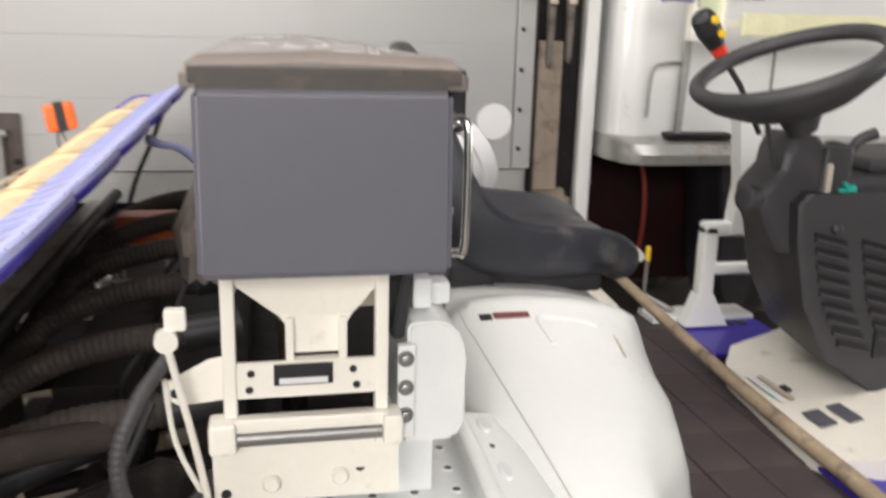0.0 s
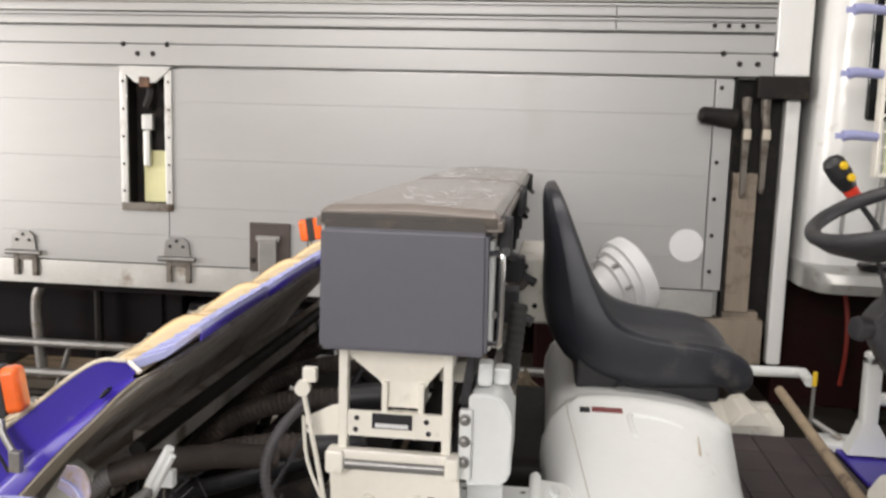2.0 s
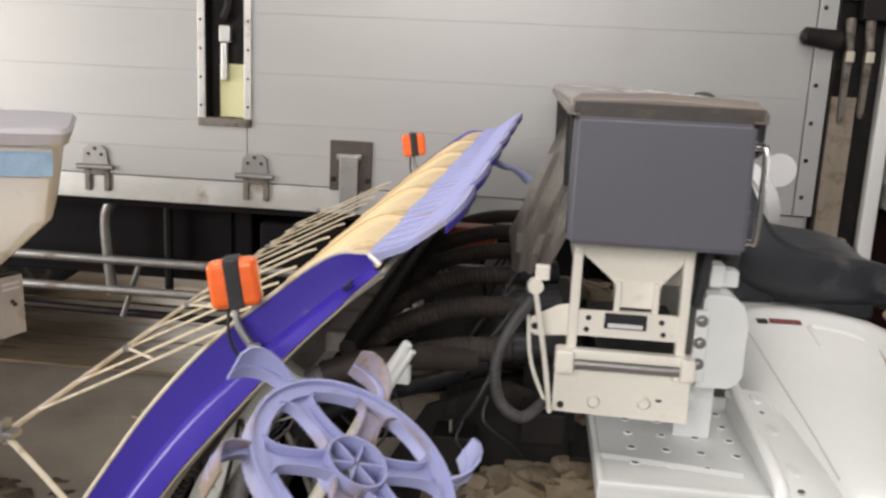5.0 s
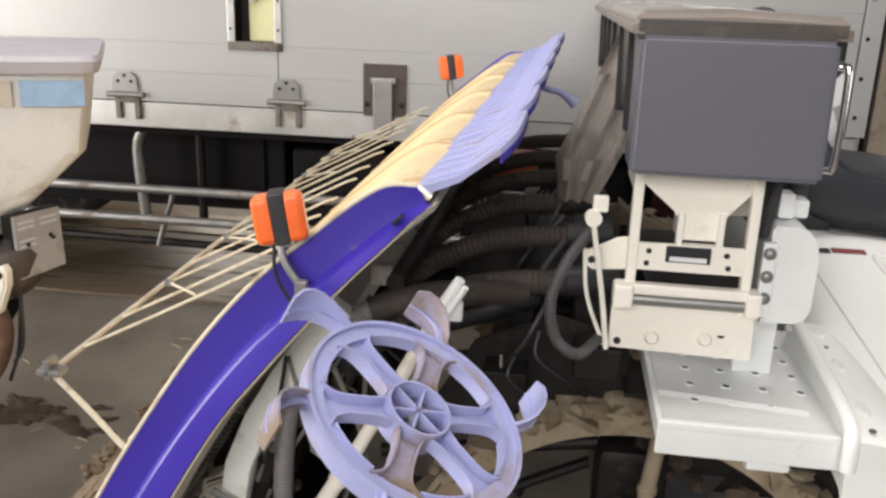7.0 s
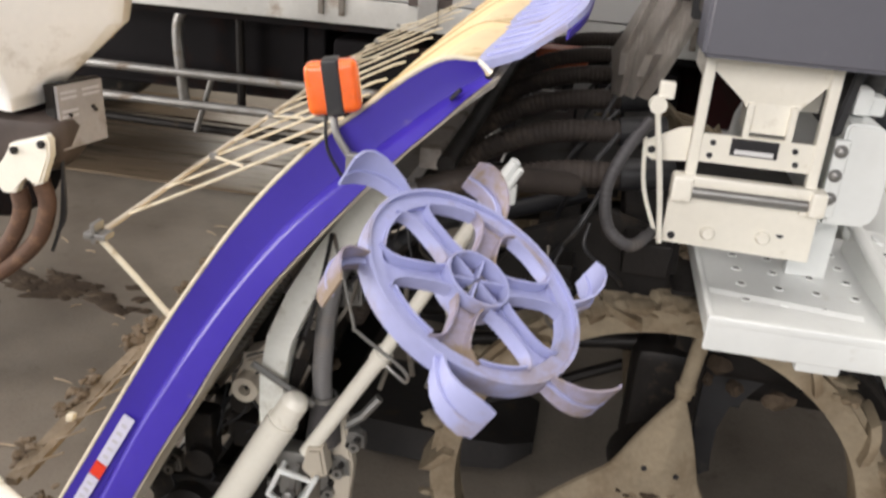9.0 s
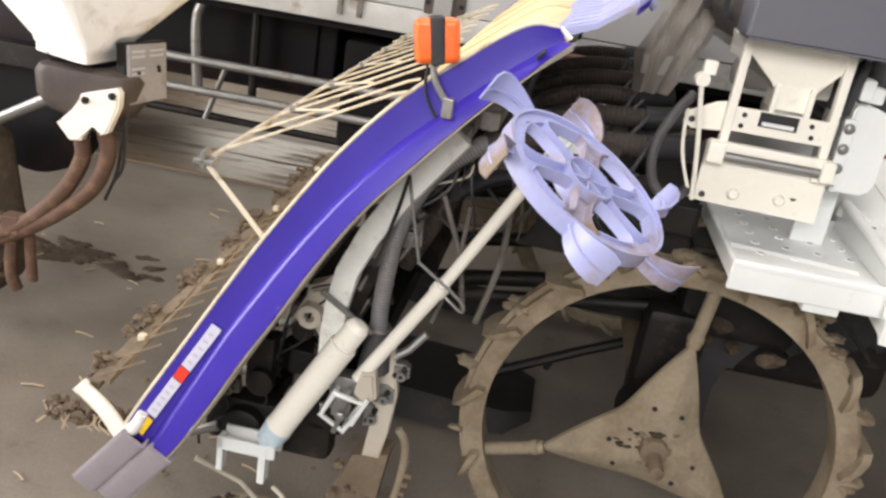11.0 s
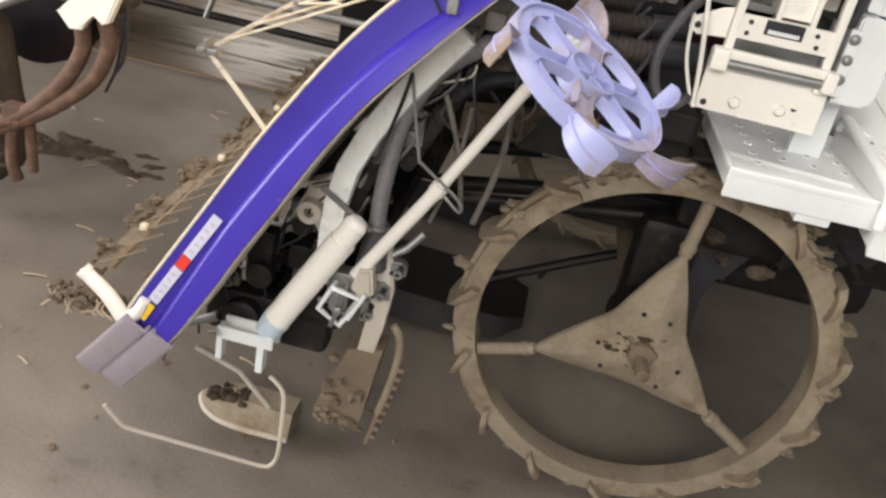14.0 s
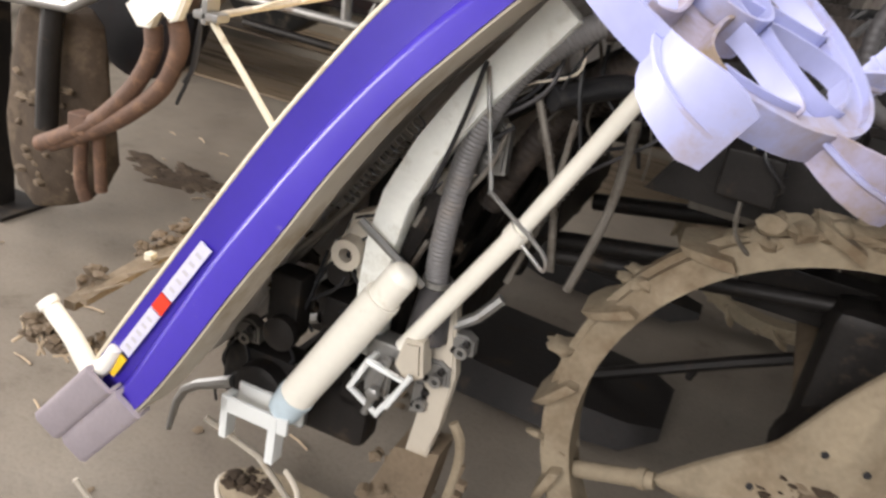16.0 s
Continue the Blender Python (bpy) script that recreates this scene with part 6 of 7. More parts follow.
    part("white_arm", merge(tube([(-1.056, 0.738, 0.530), (-1.048, 0.738, 0.523), (-1.002, 0.736, 0.487), (-0.970, 0.736, 0.446), (-0.950, 0.736, 0.440)], (0.014, 0.017), 10, 3), tube([(-0.962, 0.736, 0.444), (-0.942, 0.74, 0.462), (-0.928, 0.745, 0.494)], (0.016, 0.011), 10, 3), lathe([(0.017, -0.006), (0.017, 0.006)], (-1.054, 0.738, 0.529), (-0.6, 0, 0.5), 12)), M_CREAM, TP, "white painted end lever")
    # rods, chains and mud of the planting mechanism behind the foot of the tray
    for x, z, r in ((-0.94, 0.42, 0.02), (-0.80, 0.34, 0.03)):
        part("cross_shaft", tube([(x, 1.0, z), (x, 2.45, z)], r, 8), M_DARKSTEEL, TP)
    rnd = random.Random(52)
    for x, z, w, hh in ((-1.052, 0.512, 0.024, 0.016), (-1.022, 0.528, 0.010, 0.010)):
        part("guide_bar", loft([[(x + 0.004 * rnd.uniform(-1, 1) + dx * w / 2, y, z + 0.05 * (y - 0.78) + 0.003 * rnd.uniform(-1, 1) + dz * hh / 2) for dx, dz in ((-1, -1), (1, -1), (1, 1), (-1, 1))] for y in [0.775 + 0.07 * k for k in range(25)]]), M_CRUST, TP, "mud-crusted guide bar along the foot of the tray")
    for k in range(24):
        y = 0.80 + 0.07 * k
        rise = 0.05 * (y - 0.78)
        part("guide_finger", tube([(-1.056, y, 0.515 + rise), (-1.02, y + 0.004, 0.535 + rise), (-0.955, y, 0.575 + rise)], 0.0024, 6), M_CRUST, TP)
        if k % 6 == 2:
            part("bar_clip", bx(-1.040, -1.024, y - 0.009, y + 0.009, 0.53 + rise, 0.545 + rise, 0.003), M_RODS, TP)
    for k, (y, n) in enumerate(((0.86, 26), (1.0, 40), (1.08, 22), (1.26, 34), (1.33, 46), (1.52, 20), (1.66, 40), (1.74, 36), (1.95, 26), (2.1, 40), (2.2, 24), (2.36, 30))):
        part("mud", lumps((-1.072 - 0.010 * rnd.random(), y, 0.512 + 0.05 * (y - 0.78)), (0.017, 0.036, 0.020), n, 0.0088, 40 + k), M_CLOD, TP)
    part("mud", lumps((-1.115, 0.80, 0.425), (0.048, 0.020, 0.018), 90, 0.0078, 71), M_CLOD, TP, "clods and straw hanging below the end lever")
    part("mud", lumps((-1.03, 0.84, 0.40), (0.05, 0.03, 0.016), 50, 0.008, 72), M_CLOD, TP)
    for k in range(10):
        x = -1.17 + 0.018 * k
        part("stalk", tube([(x, 0.79 + 0.01 * rnd.random(), 0.44 - 0.02 * rnd.random()), (x + rnd.uniform(-0.02, 0.02), 0.785, 0.415), (x + rnd.uniform(-0.03, 0.03), 0.78, 0.385 + 0.02 * rnd.random())], 0.0028, 5, 3), M_STICK, TP)
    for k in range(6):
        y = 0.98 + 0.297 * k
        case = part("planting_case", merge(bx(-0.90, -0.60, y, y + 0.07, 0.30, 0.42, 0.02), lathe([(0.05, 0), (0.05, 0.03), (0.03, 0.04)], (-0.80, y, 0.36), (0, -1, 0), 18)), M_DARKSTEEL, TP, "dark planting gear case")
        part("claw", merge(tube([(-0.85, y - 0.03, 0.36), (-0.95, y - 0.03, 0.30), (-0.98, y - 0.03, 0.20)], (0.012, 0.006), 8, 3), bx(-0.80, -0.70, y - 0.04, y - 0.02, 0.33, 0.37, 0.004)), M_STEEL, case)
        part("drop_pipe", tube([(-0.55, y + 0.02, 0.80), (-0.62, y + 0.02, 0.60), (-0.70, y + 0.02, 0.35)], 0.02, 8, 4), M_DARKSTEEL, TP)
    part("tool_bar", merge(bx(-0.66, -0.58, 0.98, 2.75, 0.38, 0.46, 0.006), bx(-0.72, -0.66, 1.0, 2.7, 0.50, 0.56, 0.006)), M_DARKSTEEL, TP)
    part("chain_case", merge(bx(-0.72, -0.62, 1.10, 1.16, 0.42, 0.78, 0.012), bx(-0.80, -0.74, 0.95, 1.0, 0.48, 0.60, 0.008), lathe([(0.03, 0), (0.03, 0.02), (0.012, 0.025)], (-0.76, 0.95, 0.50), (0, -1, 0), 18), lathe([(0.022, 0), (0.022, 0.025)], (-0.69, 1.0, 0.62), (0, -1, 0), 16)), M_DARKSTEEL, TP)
    for k, (y0, w) in enumerate(((1.62, 0.55), (2.50, 0.2))):
        fl = []
        for x, hw, z0, z1 in ((-0.80, 0.15, 0.10, 0.125), (-0.77, 0.32, 0.06, 0.125), (-0.66, 0.4, 0.035, 0.115), (-0.40, 0.4, 0.025, 0.10), (-0.22, 0.36, 0.03, 0.09), (-0.14, 0.25, 0.06, 0.08)):
            yc = y0 + w / 2
            fl.append([(x, yc - w * hw, z0), (x, yc + w * hw, z0), (x, yc + w * hw * 0.8, z1), (x, yc - w * hw * 0.8, z1)])
        # shade beneath the machine is put into the float's dark colour
        part("float", loft(fl), M_DARKSTEEL, TP, "planting float close above the floor, darkened as if in shade")


def planter_clutter():
    # castings, links, springs and rods that fill the space under the tray
    for x, y, z, w, h, m in ((-0.50, 1.02, 0.88, 0.06, 0.10, M_STEEL), (-0.56, 1.03, 0.80, 0.05, 0.06, M_HOPGREY), (-0.66, 1.0, 0.70, 0.07, 0.05, M_DIRTYSTEEL), (-0.70, 1.02, 0.62, 0.06, 0.08, M_STEEL), (-0.77, 0.98, 0.55, 0.06, 0.06, M_DIRTYSTEEL), (-0.84, 0.96, 0.46, 0.05, 0.05, M_DIRTYSTEEL), (-0.50, 0.99, 0.50, 0.05, 0.05, M_STEEL), (-0.47, 1.0, 0.56, 0.04, 0.04, M_STEEL), (-0.52, 1.0, 0.44, 0.035, 0.07, M_STEEL)):
        b = part("casting", prism([(x - w / 2, z - h / 2), (x + w / 2, z - h * 0.35), (x + w * 0.45, z + h * 0.3), (x + w * 0.1, z + h / 2), (x - w / 2, z + h * 0.4)], y, y + 0.03, 0.005), m, TP, "grimy cast bracket of the planting drive")
        part("bolt", bolt((x - w * 0.28, y, z - h * 0.2), (0, -1, 0), 0.005), M_DARKSTEEL, b)
        part("bolt", bolt((x + w * 0.2, y, z + h * 0.22), (0, -1, 0), 0.007), M_DARKSTEEL, b)
        part("boss", ring(0.011, 0.005, 0, 0.014, (x + w * 0.1, y, z - h * 0.1), (0, -1, 0), 16), m, b)
    for x0, z0, x1, z1, r in ((-0.50, 0.98, -0.58, 0.74, 0.006), (-0.47, 0.93, -0.52, 0.80, 0.004), (-0.62, 0.86, -0.80, 0.60, 0.007), (-0.66, 0.80, -0.90, 0.45, 0.005), (-0.56, 0.72, -0.68, 0.50, 0.008), (-0.44, 0.98, -0.36, 0.74, 0.006), (-0.38, 0.96, -0.42, 0.70, 0.005), (-0.30, 0.98, -0.33, 0.72, 0.007), (-0.72, 0.72, -0.86, 0.52, 0.004)):
        part("rod", tube([(x0, 1.0, z0), ((x0 + x1) / 2 + 0.012, 0.995, (z0 + z1) / 2), (x1, 0.985, z1)], r, 8, 3), M_DIRTYSTEEL, TP)
    for x0, z0, x1, z1 in ((-0.60, 0.90, -0.70, 0.74), (-0.34, 0.93, -0.40, 0.80)):
        a, b = Vector((x0, 0.995, z0)), Vector((x1, 0.99, z1))
        d = (b - a).normalized()
        u = d.orthogonal().normalized()
        v = d.cross(u)
        part("spring", tube([a.lerp(b, i / 120) + 0.009 * (math.cos(i * 0.75) * u + math.sin(i * 0.75) * v) for i in range(121)], 0.0017, 5), M_STEEL, TP, "small coil spring")
    rnd = random.Random(31)
    for k in range(10):
        x, z = -0.46 - 0.045 * k, 0.93 - 0.055 * k
        part("wire", tube([(x, 0.99, z), (x + rnd.uniform(-0.05, 0.03), 0.975, z - 0.05), (x + rnd.uniform(-0.08, 0.02), 0.985, z - 0.12), (x - 0.05, 1.0, z - 0.17)], 0.003, 5, 4), M_BLACK, TP)
    part("mud", lumps((-0.68, 1.02, 0.62), (0.16, 0.03, 0.15), 26, 0.014, 61), M_WET, TP)
    part("mud", lumps((-0.54, 1.0, 0.20), (0.05, 0.03, 0.10), 22, 0.013, 62), M_MUD, TP)


def near_float():
    rows = []
    for x, hw, z0, z1 in ((-0.905, 0.010, 0.062, 0.072), (-0.885, 0.035, 0.045, 0.085), (-0.84, 0.055, 0.035, 0.098), (-0.77, 0.06, 0.03, 0.105), (-0.66, 0.06, 0.03, 0.10)):
        rows.append([(x, 1.03 - hw, z0 + 0.012), (x, 1.03 - hw * 0.7, z0), (x, 1.03 + hw * 0.7, z0), (x, 1.03 + hw, z0 + 0.012), (x, 1.03 + hw * 0.6, z1), (x, 1.03 - hw * 0.6, z1)])
    f = part("float_tip", loft(rows), M_MUDWHEEL, TP, "dust-covered pointed tip of a planting float")
    part("float_rim", tube([(-0.66, 0.97, 0.04), (-0.77, 0.968, 0.04), (-0.84, 0.974, 0.045), (-0.885, 0.993, 0.055), (-0.907, 1.03, 0.064), (-0.885, 1.065, 0.058)], 0.007, 8, 4), M_HOPGREY, f, "pale dusty rim")
    part("mud", lumps((-0.83, 1.02, 0.098), (0.045, 0.035, 0.004), 40, 0.011, 81, 0.6), M_WET, f, "dark soil on the float")
    part("float_stay", tube([(-0.90, 0.95, 0.26), (-0.80, 0.98, 0.20), (-0.72, 1.0, 0.10)], 0.006, 8), M_HOPGREY, f)


def arm_clamp():
    # open cage of pale flat bar that takes the foot of the marker arm
    pts = {"tl": Vector((-0.593, 0.93, 0.518)), "bl": Vector((-0.618, 0.93, 0.460)), "br": Vector((-0.566, 0.93, 0.429)), "tr": Vector((-0.526, 0.93, 0.505))}
    loop = [pts[k] for k in ("tl", "bl", "br", "tr", "tl")]
    cl = part("arm_clamp", tube(loop, 0.0068, 8), M_PALE, TP, "pale scuffed clamp at the foot of the marker arm")
    part("rear_loop", tube([q + Vector((0, 0.05, 0)) for q in loop], 0.0068, 8), M_PALE, cl)
    for q in pts.values():
        part("cross_pin", tube([q, q + Vector((0, 0.05, 0))], 0.006, 8), M_PALE, cl)
    part("clamp_bolt", merge(tube([(-0.585, 0.925, 0.425), (-0.572, 0.935, 0.475), (-0.563, 0.94, 0.53)], 0.006, 8), bolt((-0.573, 0.925, 0.472), (0, -1, 0), 0.012, 0.012)), M_STEEL, cl)
    part("clamp_block", prism([(-0.545, 0.57), (-0.515, 0.575), (-0.505, 0.515), (-0.53, 0.495), (-0.556, 0.52)], 0.94, 0.985, 0.006), M_HOPGREY, cl)
    part("clamp_pin", tube([(-0.548, 0.92, 0.455), (-0.535, 0.925, 0.485), (-0.52, 0.93, 0.52)], 0.005, 8), M_PALE, cl)
    # bulky casting behind the cylinder
    cs = part("drive_casting", merge(prism([(-0.69, 0.72), (-0.60, 0.76), (-0.575, 0.70), (-0.60, 0.62), (-0.655, 0.60), (-0.70, 0.66)], 0.985, 1.05, 0.012), ring(0.026, 0.012, -0.01, 0.03, (-0.673, 0.985, 0.667), (0, -1, 0), 22)), M_HOPGREY, TP, "dusty pale drive casting of the planting unit")
    for x, z in ((-0.64, 0.725), (-0.605, 0.70), (-0.62, 0.645)):
        part("bolt", bolt((x, 0.985, z), (0, -1, 0), 0.007), M_DARKSTEEL, cs)
    part("drain_pipe", tube([(-0.455, 1.0, 0.42), (-0.437, 1.0, 0.39), (-0.432, 1.0, 0.33), (-0.442, 1.0, 0.24), (-0.455, 1.0, 0.17)], 0.009, 8, 4), M_MUDWHEEL, TP, "dusty bent pipe beside the planting case")
    # thin pale and dark leads strung along the edge of the tray
    rnd = random.Random(77)
    for k in range(14):
        f = k / 13
        x, z = -0.36 - 0.40 * f, 1.10 - 0.50 * f
        dx, dz = rnd.uniform(-0.10, -0.05), rnd.uniform(-0.16, -0.10)
        part("lead", tube([(x, 1.005, z), (x + dx * 0.4 + rnd.uniform(-0.02, 0.03), 1.0, z + dz * 0.4), (x + dx * 0.8, 1.0, z + dz * 0.7), (x + dx, 1.01, z + dz)], rnd.choice((0.0022, 0.003, 0.004)), 6, 4), (M_BLACK, M_HOPGREY, M_BLACK, M_STEEL)[k % 4], TP)


planting_unit()
arm_clamp()
planter_clutter()
near_float()


def hoses():
    for k in range(6):
        y = 1.16 + 0.295 * k
        z = 1.110 + 0.004 * k
        h = part("fertiliser_hose", tube([(0.05, y + 0.02, z + 0.01), (-0.06, y, z), (-0.16, y - 0.01, z - 0.008), (-0.26, y - 0.02, z - 0.035), (-0.35, y - 0.03, z - 0.085), (-0.43, y - 0.02, z - 0.17), (-0.52, y - 0.01, z - 0.36)], 0.0245, 12, 30, (0.012, 0.0020)), M_BROWNHOSE, TP, "dusty brown fertiliser hose")
        part("sleeve", tube([(0.05, y + 0.02, z + 0.01), (-0.045, y + 0.002, z + 0.001)], 0.029, 12), M_BLACK, h)
    part("hose_loop", tube([(-0.015, 0.99, 1.255), (-0.048, 0.945, 1.215), (-0.068, 0.93, 1.157), (-0.057, 0.925, 1.098), (-0.022, 0.925, 1.072), (0.008, 0.972, 1.076), (0.03, 1.012, 1.09)], 0.0098, 12, 22, (0.009, 0.0010)), M_HOSE, TP, "dark grey hose loop")
    part("black_hose", tube([(-0.10, 1.3, 1.02), (-0.25, 1.2, 1.0), (-0.35, 1.1, 1.0), (-0.42, 1.0, 0.98)], 0.018, 10, 6), M_BLACK, TP)
    for k in range(7):
        y = 1.1 + 0.2 * k
        part("cable", tube([(-0.05, y, 1.15), (-0.10 - 0.02 * (k % 3), y - 0.06, 1.05), (-0.14, y - 0.02, 0.96), (-0.05, y + 0.06, 0.92)], 0.005, 6, 6), M_BLACK, TP)
    # tangle of thin leads under the upper end of the tray
    rnd = random.Random(14)
    for k in range(16):
        x, y, z = rnd.uniform(-0.42, -0.08), rnd.uniform(1.0, 1.16), rnd.uniform(0.98, 1.09)
        dx, dz = rnd.uniform(-0.12, 0.10), rnd.uniform(-0.20, -0.08)
        part("lead", tube([(x, y, z), (x + dx * 0.3 + rnd.uniform(-0.03, 0.03), y - 0.02, z + dz * 0.35), (x + dx * 0.7 + rnd.uniform(-0.03, 0.03), y - 0.01, z + dz * 0.75), (x + dx, y + 0.02, z + dz)], rnd.choice((0.002, 0.003, 0.0035)), 5, 5), (M_BLACK, M_BLACK, M_DIRTYSTEEL, M_HOSE)[k % 4], TP)
    # crumpled film hanging beside the hopper
    rnd = random.Random(9)
    rows = []
    for i in range(9):
        f = i / 8
        row = []
        for j in range(9):
            g = j / 8
            left = 0.045 - 0.125 * min(1, f / 0.75) + 0.05 * max(0, f - 0.75)
            x = 0.13 - 0.12 * f * f + (left - 0.13 + 0.12 * f * f) * g + 0.002 * rnd.uniform(-1, 1)
            yy = 1.60 + 0.10 * g + 0.022 * math.sin(17 * g + 4 * f) + 0.003 * rnd.uniform(-1, 1)
            z = 1.56 - 0.40 * f - 0.02 * g
            row.append((x, yy, z))
        rows.append(row)
    bm = bmesh.new()
    for d in (0, 0.0015):
        vs = [[bm.verts.new((x + d, y, z)) for x, y, z in r] for r in rows]
        for a, b in zip(vs, vs[1:]):
            for q in range(8):
                bm.faces.new((a[q], a[q + 1], b[q + 1], b[q]) if d else (b[q], b[q + 1], a[q + 1], a[q]))
    tagged(part("plastic_film", bm, M_FILM), "dirty crumpled plastic film hanging beside the hopper", "plastic film")
    part("orange_case", bx(-0.305, -0.140, 2.40, 2.50, 1.037, 1.118, 0.012), M_CASE, TP, "orange-red plastic case behind the hoses")
    gp = part("grey_panel", merge(bx(-0.36, 0.03, 2.60, 2.62, 0.885, 0.945, 0.006), bx(-0.36, 0.03, 2.60, 2.62, 0.800, 0.868, 0.006)), M_PANEL, TP, "grey panel with pale stripes behind the hoses")
    for x in (-0.345, -0.325, -0.20, -0.185, -0.165, -0.145, -0.03, -0.01):
        for z in (0.89, 0.806):
            part("stripe", bx(x, x + 0.008, 2.595, 2.60, z, z + 0.05, 0.001), M_LABEL, gp)
    for z in (0.9405, 0.862):
        part("stripe", bx(-0.355, 0.025, 2.595, 2.60, z, z + 0.004, 0.001), M_LABEL, gp)


def tie():
    tagged(part("ribbon", merge(tube([(-0.138, 1.86, 1.398), (-0.11, 1.87, 1.384), (-0.085, 1.88, 1.380)], (0.010, 0.007), 8, 4), tube([(-0.085, 1.88, 1.380), (-0.06, 1.90, 1.362), (-0.04, 1.905, 1.346)], (0.007, 0.014), 8, 4)), M_LAV), "twisted lavender tie knotted to the tray edge", "ribbon")
    part("dark_cord", tube([(-0.15, 2.25, 1.405), (-0.18, 2.23, 1.33), (-0.21, 2.20, 1.26), (-0.228, 2.18, 1.20)], 0.006, 6, 4), M_BLACK, TP)


hoses()
tie()


def deck():
    d = part("deck", bx(0.85, 2.2, 1.20, 2.47, 0.70, 0.745, 0.006), M_DARKSTEEL, TP, "dark deck below the mats")
    for i in range(4):
        for j in range(8):
            x0, y0 = 0.86 + 0.115 * i, 1.14 + 0.165 * j
            part("mat_tile", bx(x0, x0 + 0.112, y0, y0 + 0.162, 0.745, 0.757, 0.003), M_MAT, TP)
    part("blue_mat", bx(1.33, 1.62, 2.08, 2.36, 0.747, 0.762, 0.005), M_BLUE, TP, "violet-blue foot mat")
    part("blue_mat", bx(1.21, 1.45, 1.20, 1.46, 0.758, 0.772, 0.005), M_BLUE, TP, "violet-blue foot mat")
    for k in range(4):
        part("mat_mark", bx(1.40 + 0.045 * k, 1.43 + 0.045 * k, 2.30, 2.34, 0.762, 0.764, 0), M_INK, TP)
    part("far_step", loft([[(x, y, z) for x, y, z in ((x0, 2.47, 0.74), (x0, 2.70, 0.76), (x0, 2.70, 0.80), (x0, 2.47, 0.785))] for x0 in (0.80, 1.20)]), M_CREAM, TP, "cream far side step")
    part("frame_foot", bx(1.27, 1.62, 2.36, 2.47, 0.745, 0.775, 0.006), M_WHITE, TP)
    part("step_ramp", prism([(1.02, 0.785), (1.06, 0.83), (1.10, 0.84), (1.16, 0.79)], 2.44, 2.66, 0.004), M_CREAM, TP)
    c = part("pedal_panel", loft([[(x, y, z) for x, y, z in ((1.205, 1.45, 0.775 + dz), (1.245, 1.86, 0.775 + dz), (1.275, 1.93, 0.78 + dz), (1.34, 2.02, 0.79 + dz), (1.475, 2.07, 0.80 + dz), (1.75, 2.07, 0.90 + dz), (1.75, 1.34, 0.90 + dz), (1.30, 1.36, 0.80 + dz), (1.225, 1.40, 0.78 + dz))] for dz in (-0.03, 0.02)]), M_CREAM, TP, "cream moulded panel with worn stickers")
    for x, y, w, l, m in ((1.262, 1.66, 0.014, 0.15, M_LABEL), (1.262, 1.69, 0.010, 0.05, M_TEAL), (1.262, 1.75, 0.010, 0.05, M_REDLABEL), (1.285, 1.66, 0.012, 0.14, M_HOPGREY), (1.30, 1.70, 0.016, 0.03, M_INK), (1.272, 1.525, 0.040, 0.07, M_BOX), (1.335, 1.515, 0.035, 0.085, M_BOX)):
        z = np.interp(x + w / 2, [1.22, 1.30, 1.40, 1.75], [0.797, 0.812, 0.826, 0.922])
        part("sticker", bx(x, x + w, y, y + l, z + 0.003, z + 0.006, 0, Matrix.Rotation(radians(-9), 4, "Y")), m, c)
    # far side handrail, white bent frame
    part("hand_frame", merge(bx(1.375, 1.425, 2.28, 2.33, 0.86, 1.09, 0.012), bx(1.375, 1.60, 2.28, 2.33, 1.05, 1.095, 0.012), bx(1.40, 1.60, 2.285, 2.325, 0.93, 0.965, 0.01), loft([[(x, 2.275, z), (x + w, 2.275, z), (x + w, 2.33, z), (x, 2.33, z)] for x, w, z in ((1.455, 0.085, 1.06), (1.468, 0.074, 1.18), (1.471, 0.068, 1.20), (1.440, 0.068, 1.46))]), loft([[(1.375, 2.28, 0.87), (1.425, 2.28, 0.87), (1.425, 2.33, 0.87), (1.375, 2.33, 0.87)], [(1.34, 2.28, 0.77), (1.48, 2.28, 0.77), (1.48, 2.33, 0.77), (1.34, 2.33, 0.77)]])), M_WHITE, TP, "white welded hand frame")
    part("rail", tube([(0.95, 2.62, 0.93), (1.26, 2.62, 0.935), (1.285, 2.60, 0.94), (1.285, 2.52, 0.93)], 0.018, 12), M_PALE, TP)
    part("marker_rod", merge(tube([(1.275, 2.45, 0.76), (1.275, 2.44, 0.98)], 0.006, 8)), M_STEEL, TP)
    part("rod_tip", tube([(1.275, 2.44, 0.94), (1.275, 2.44, 0.985)], 0.008, 8), M_YELLOW, TP, "yellow rod tip")
    part("lever_rod", tube([(1.28, 2.46, 0.82), (1.36, 2.40, 0.78)], 0.010, 8), M_STEEL, TP)


deck()


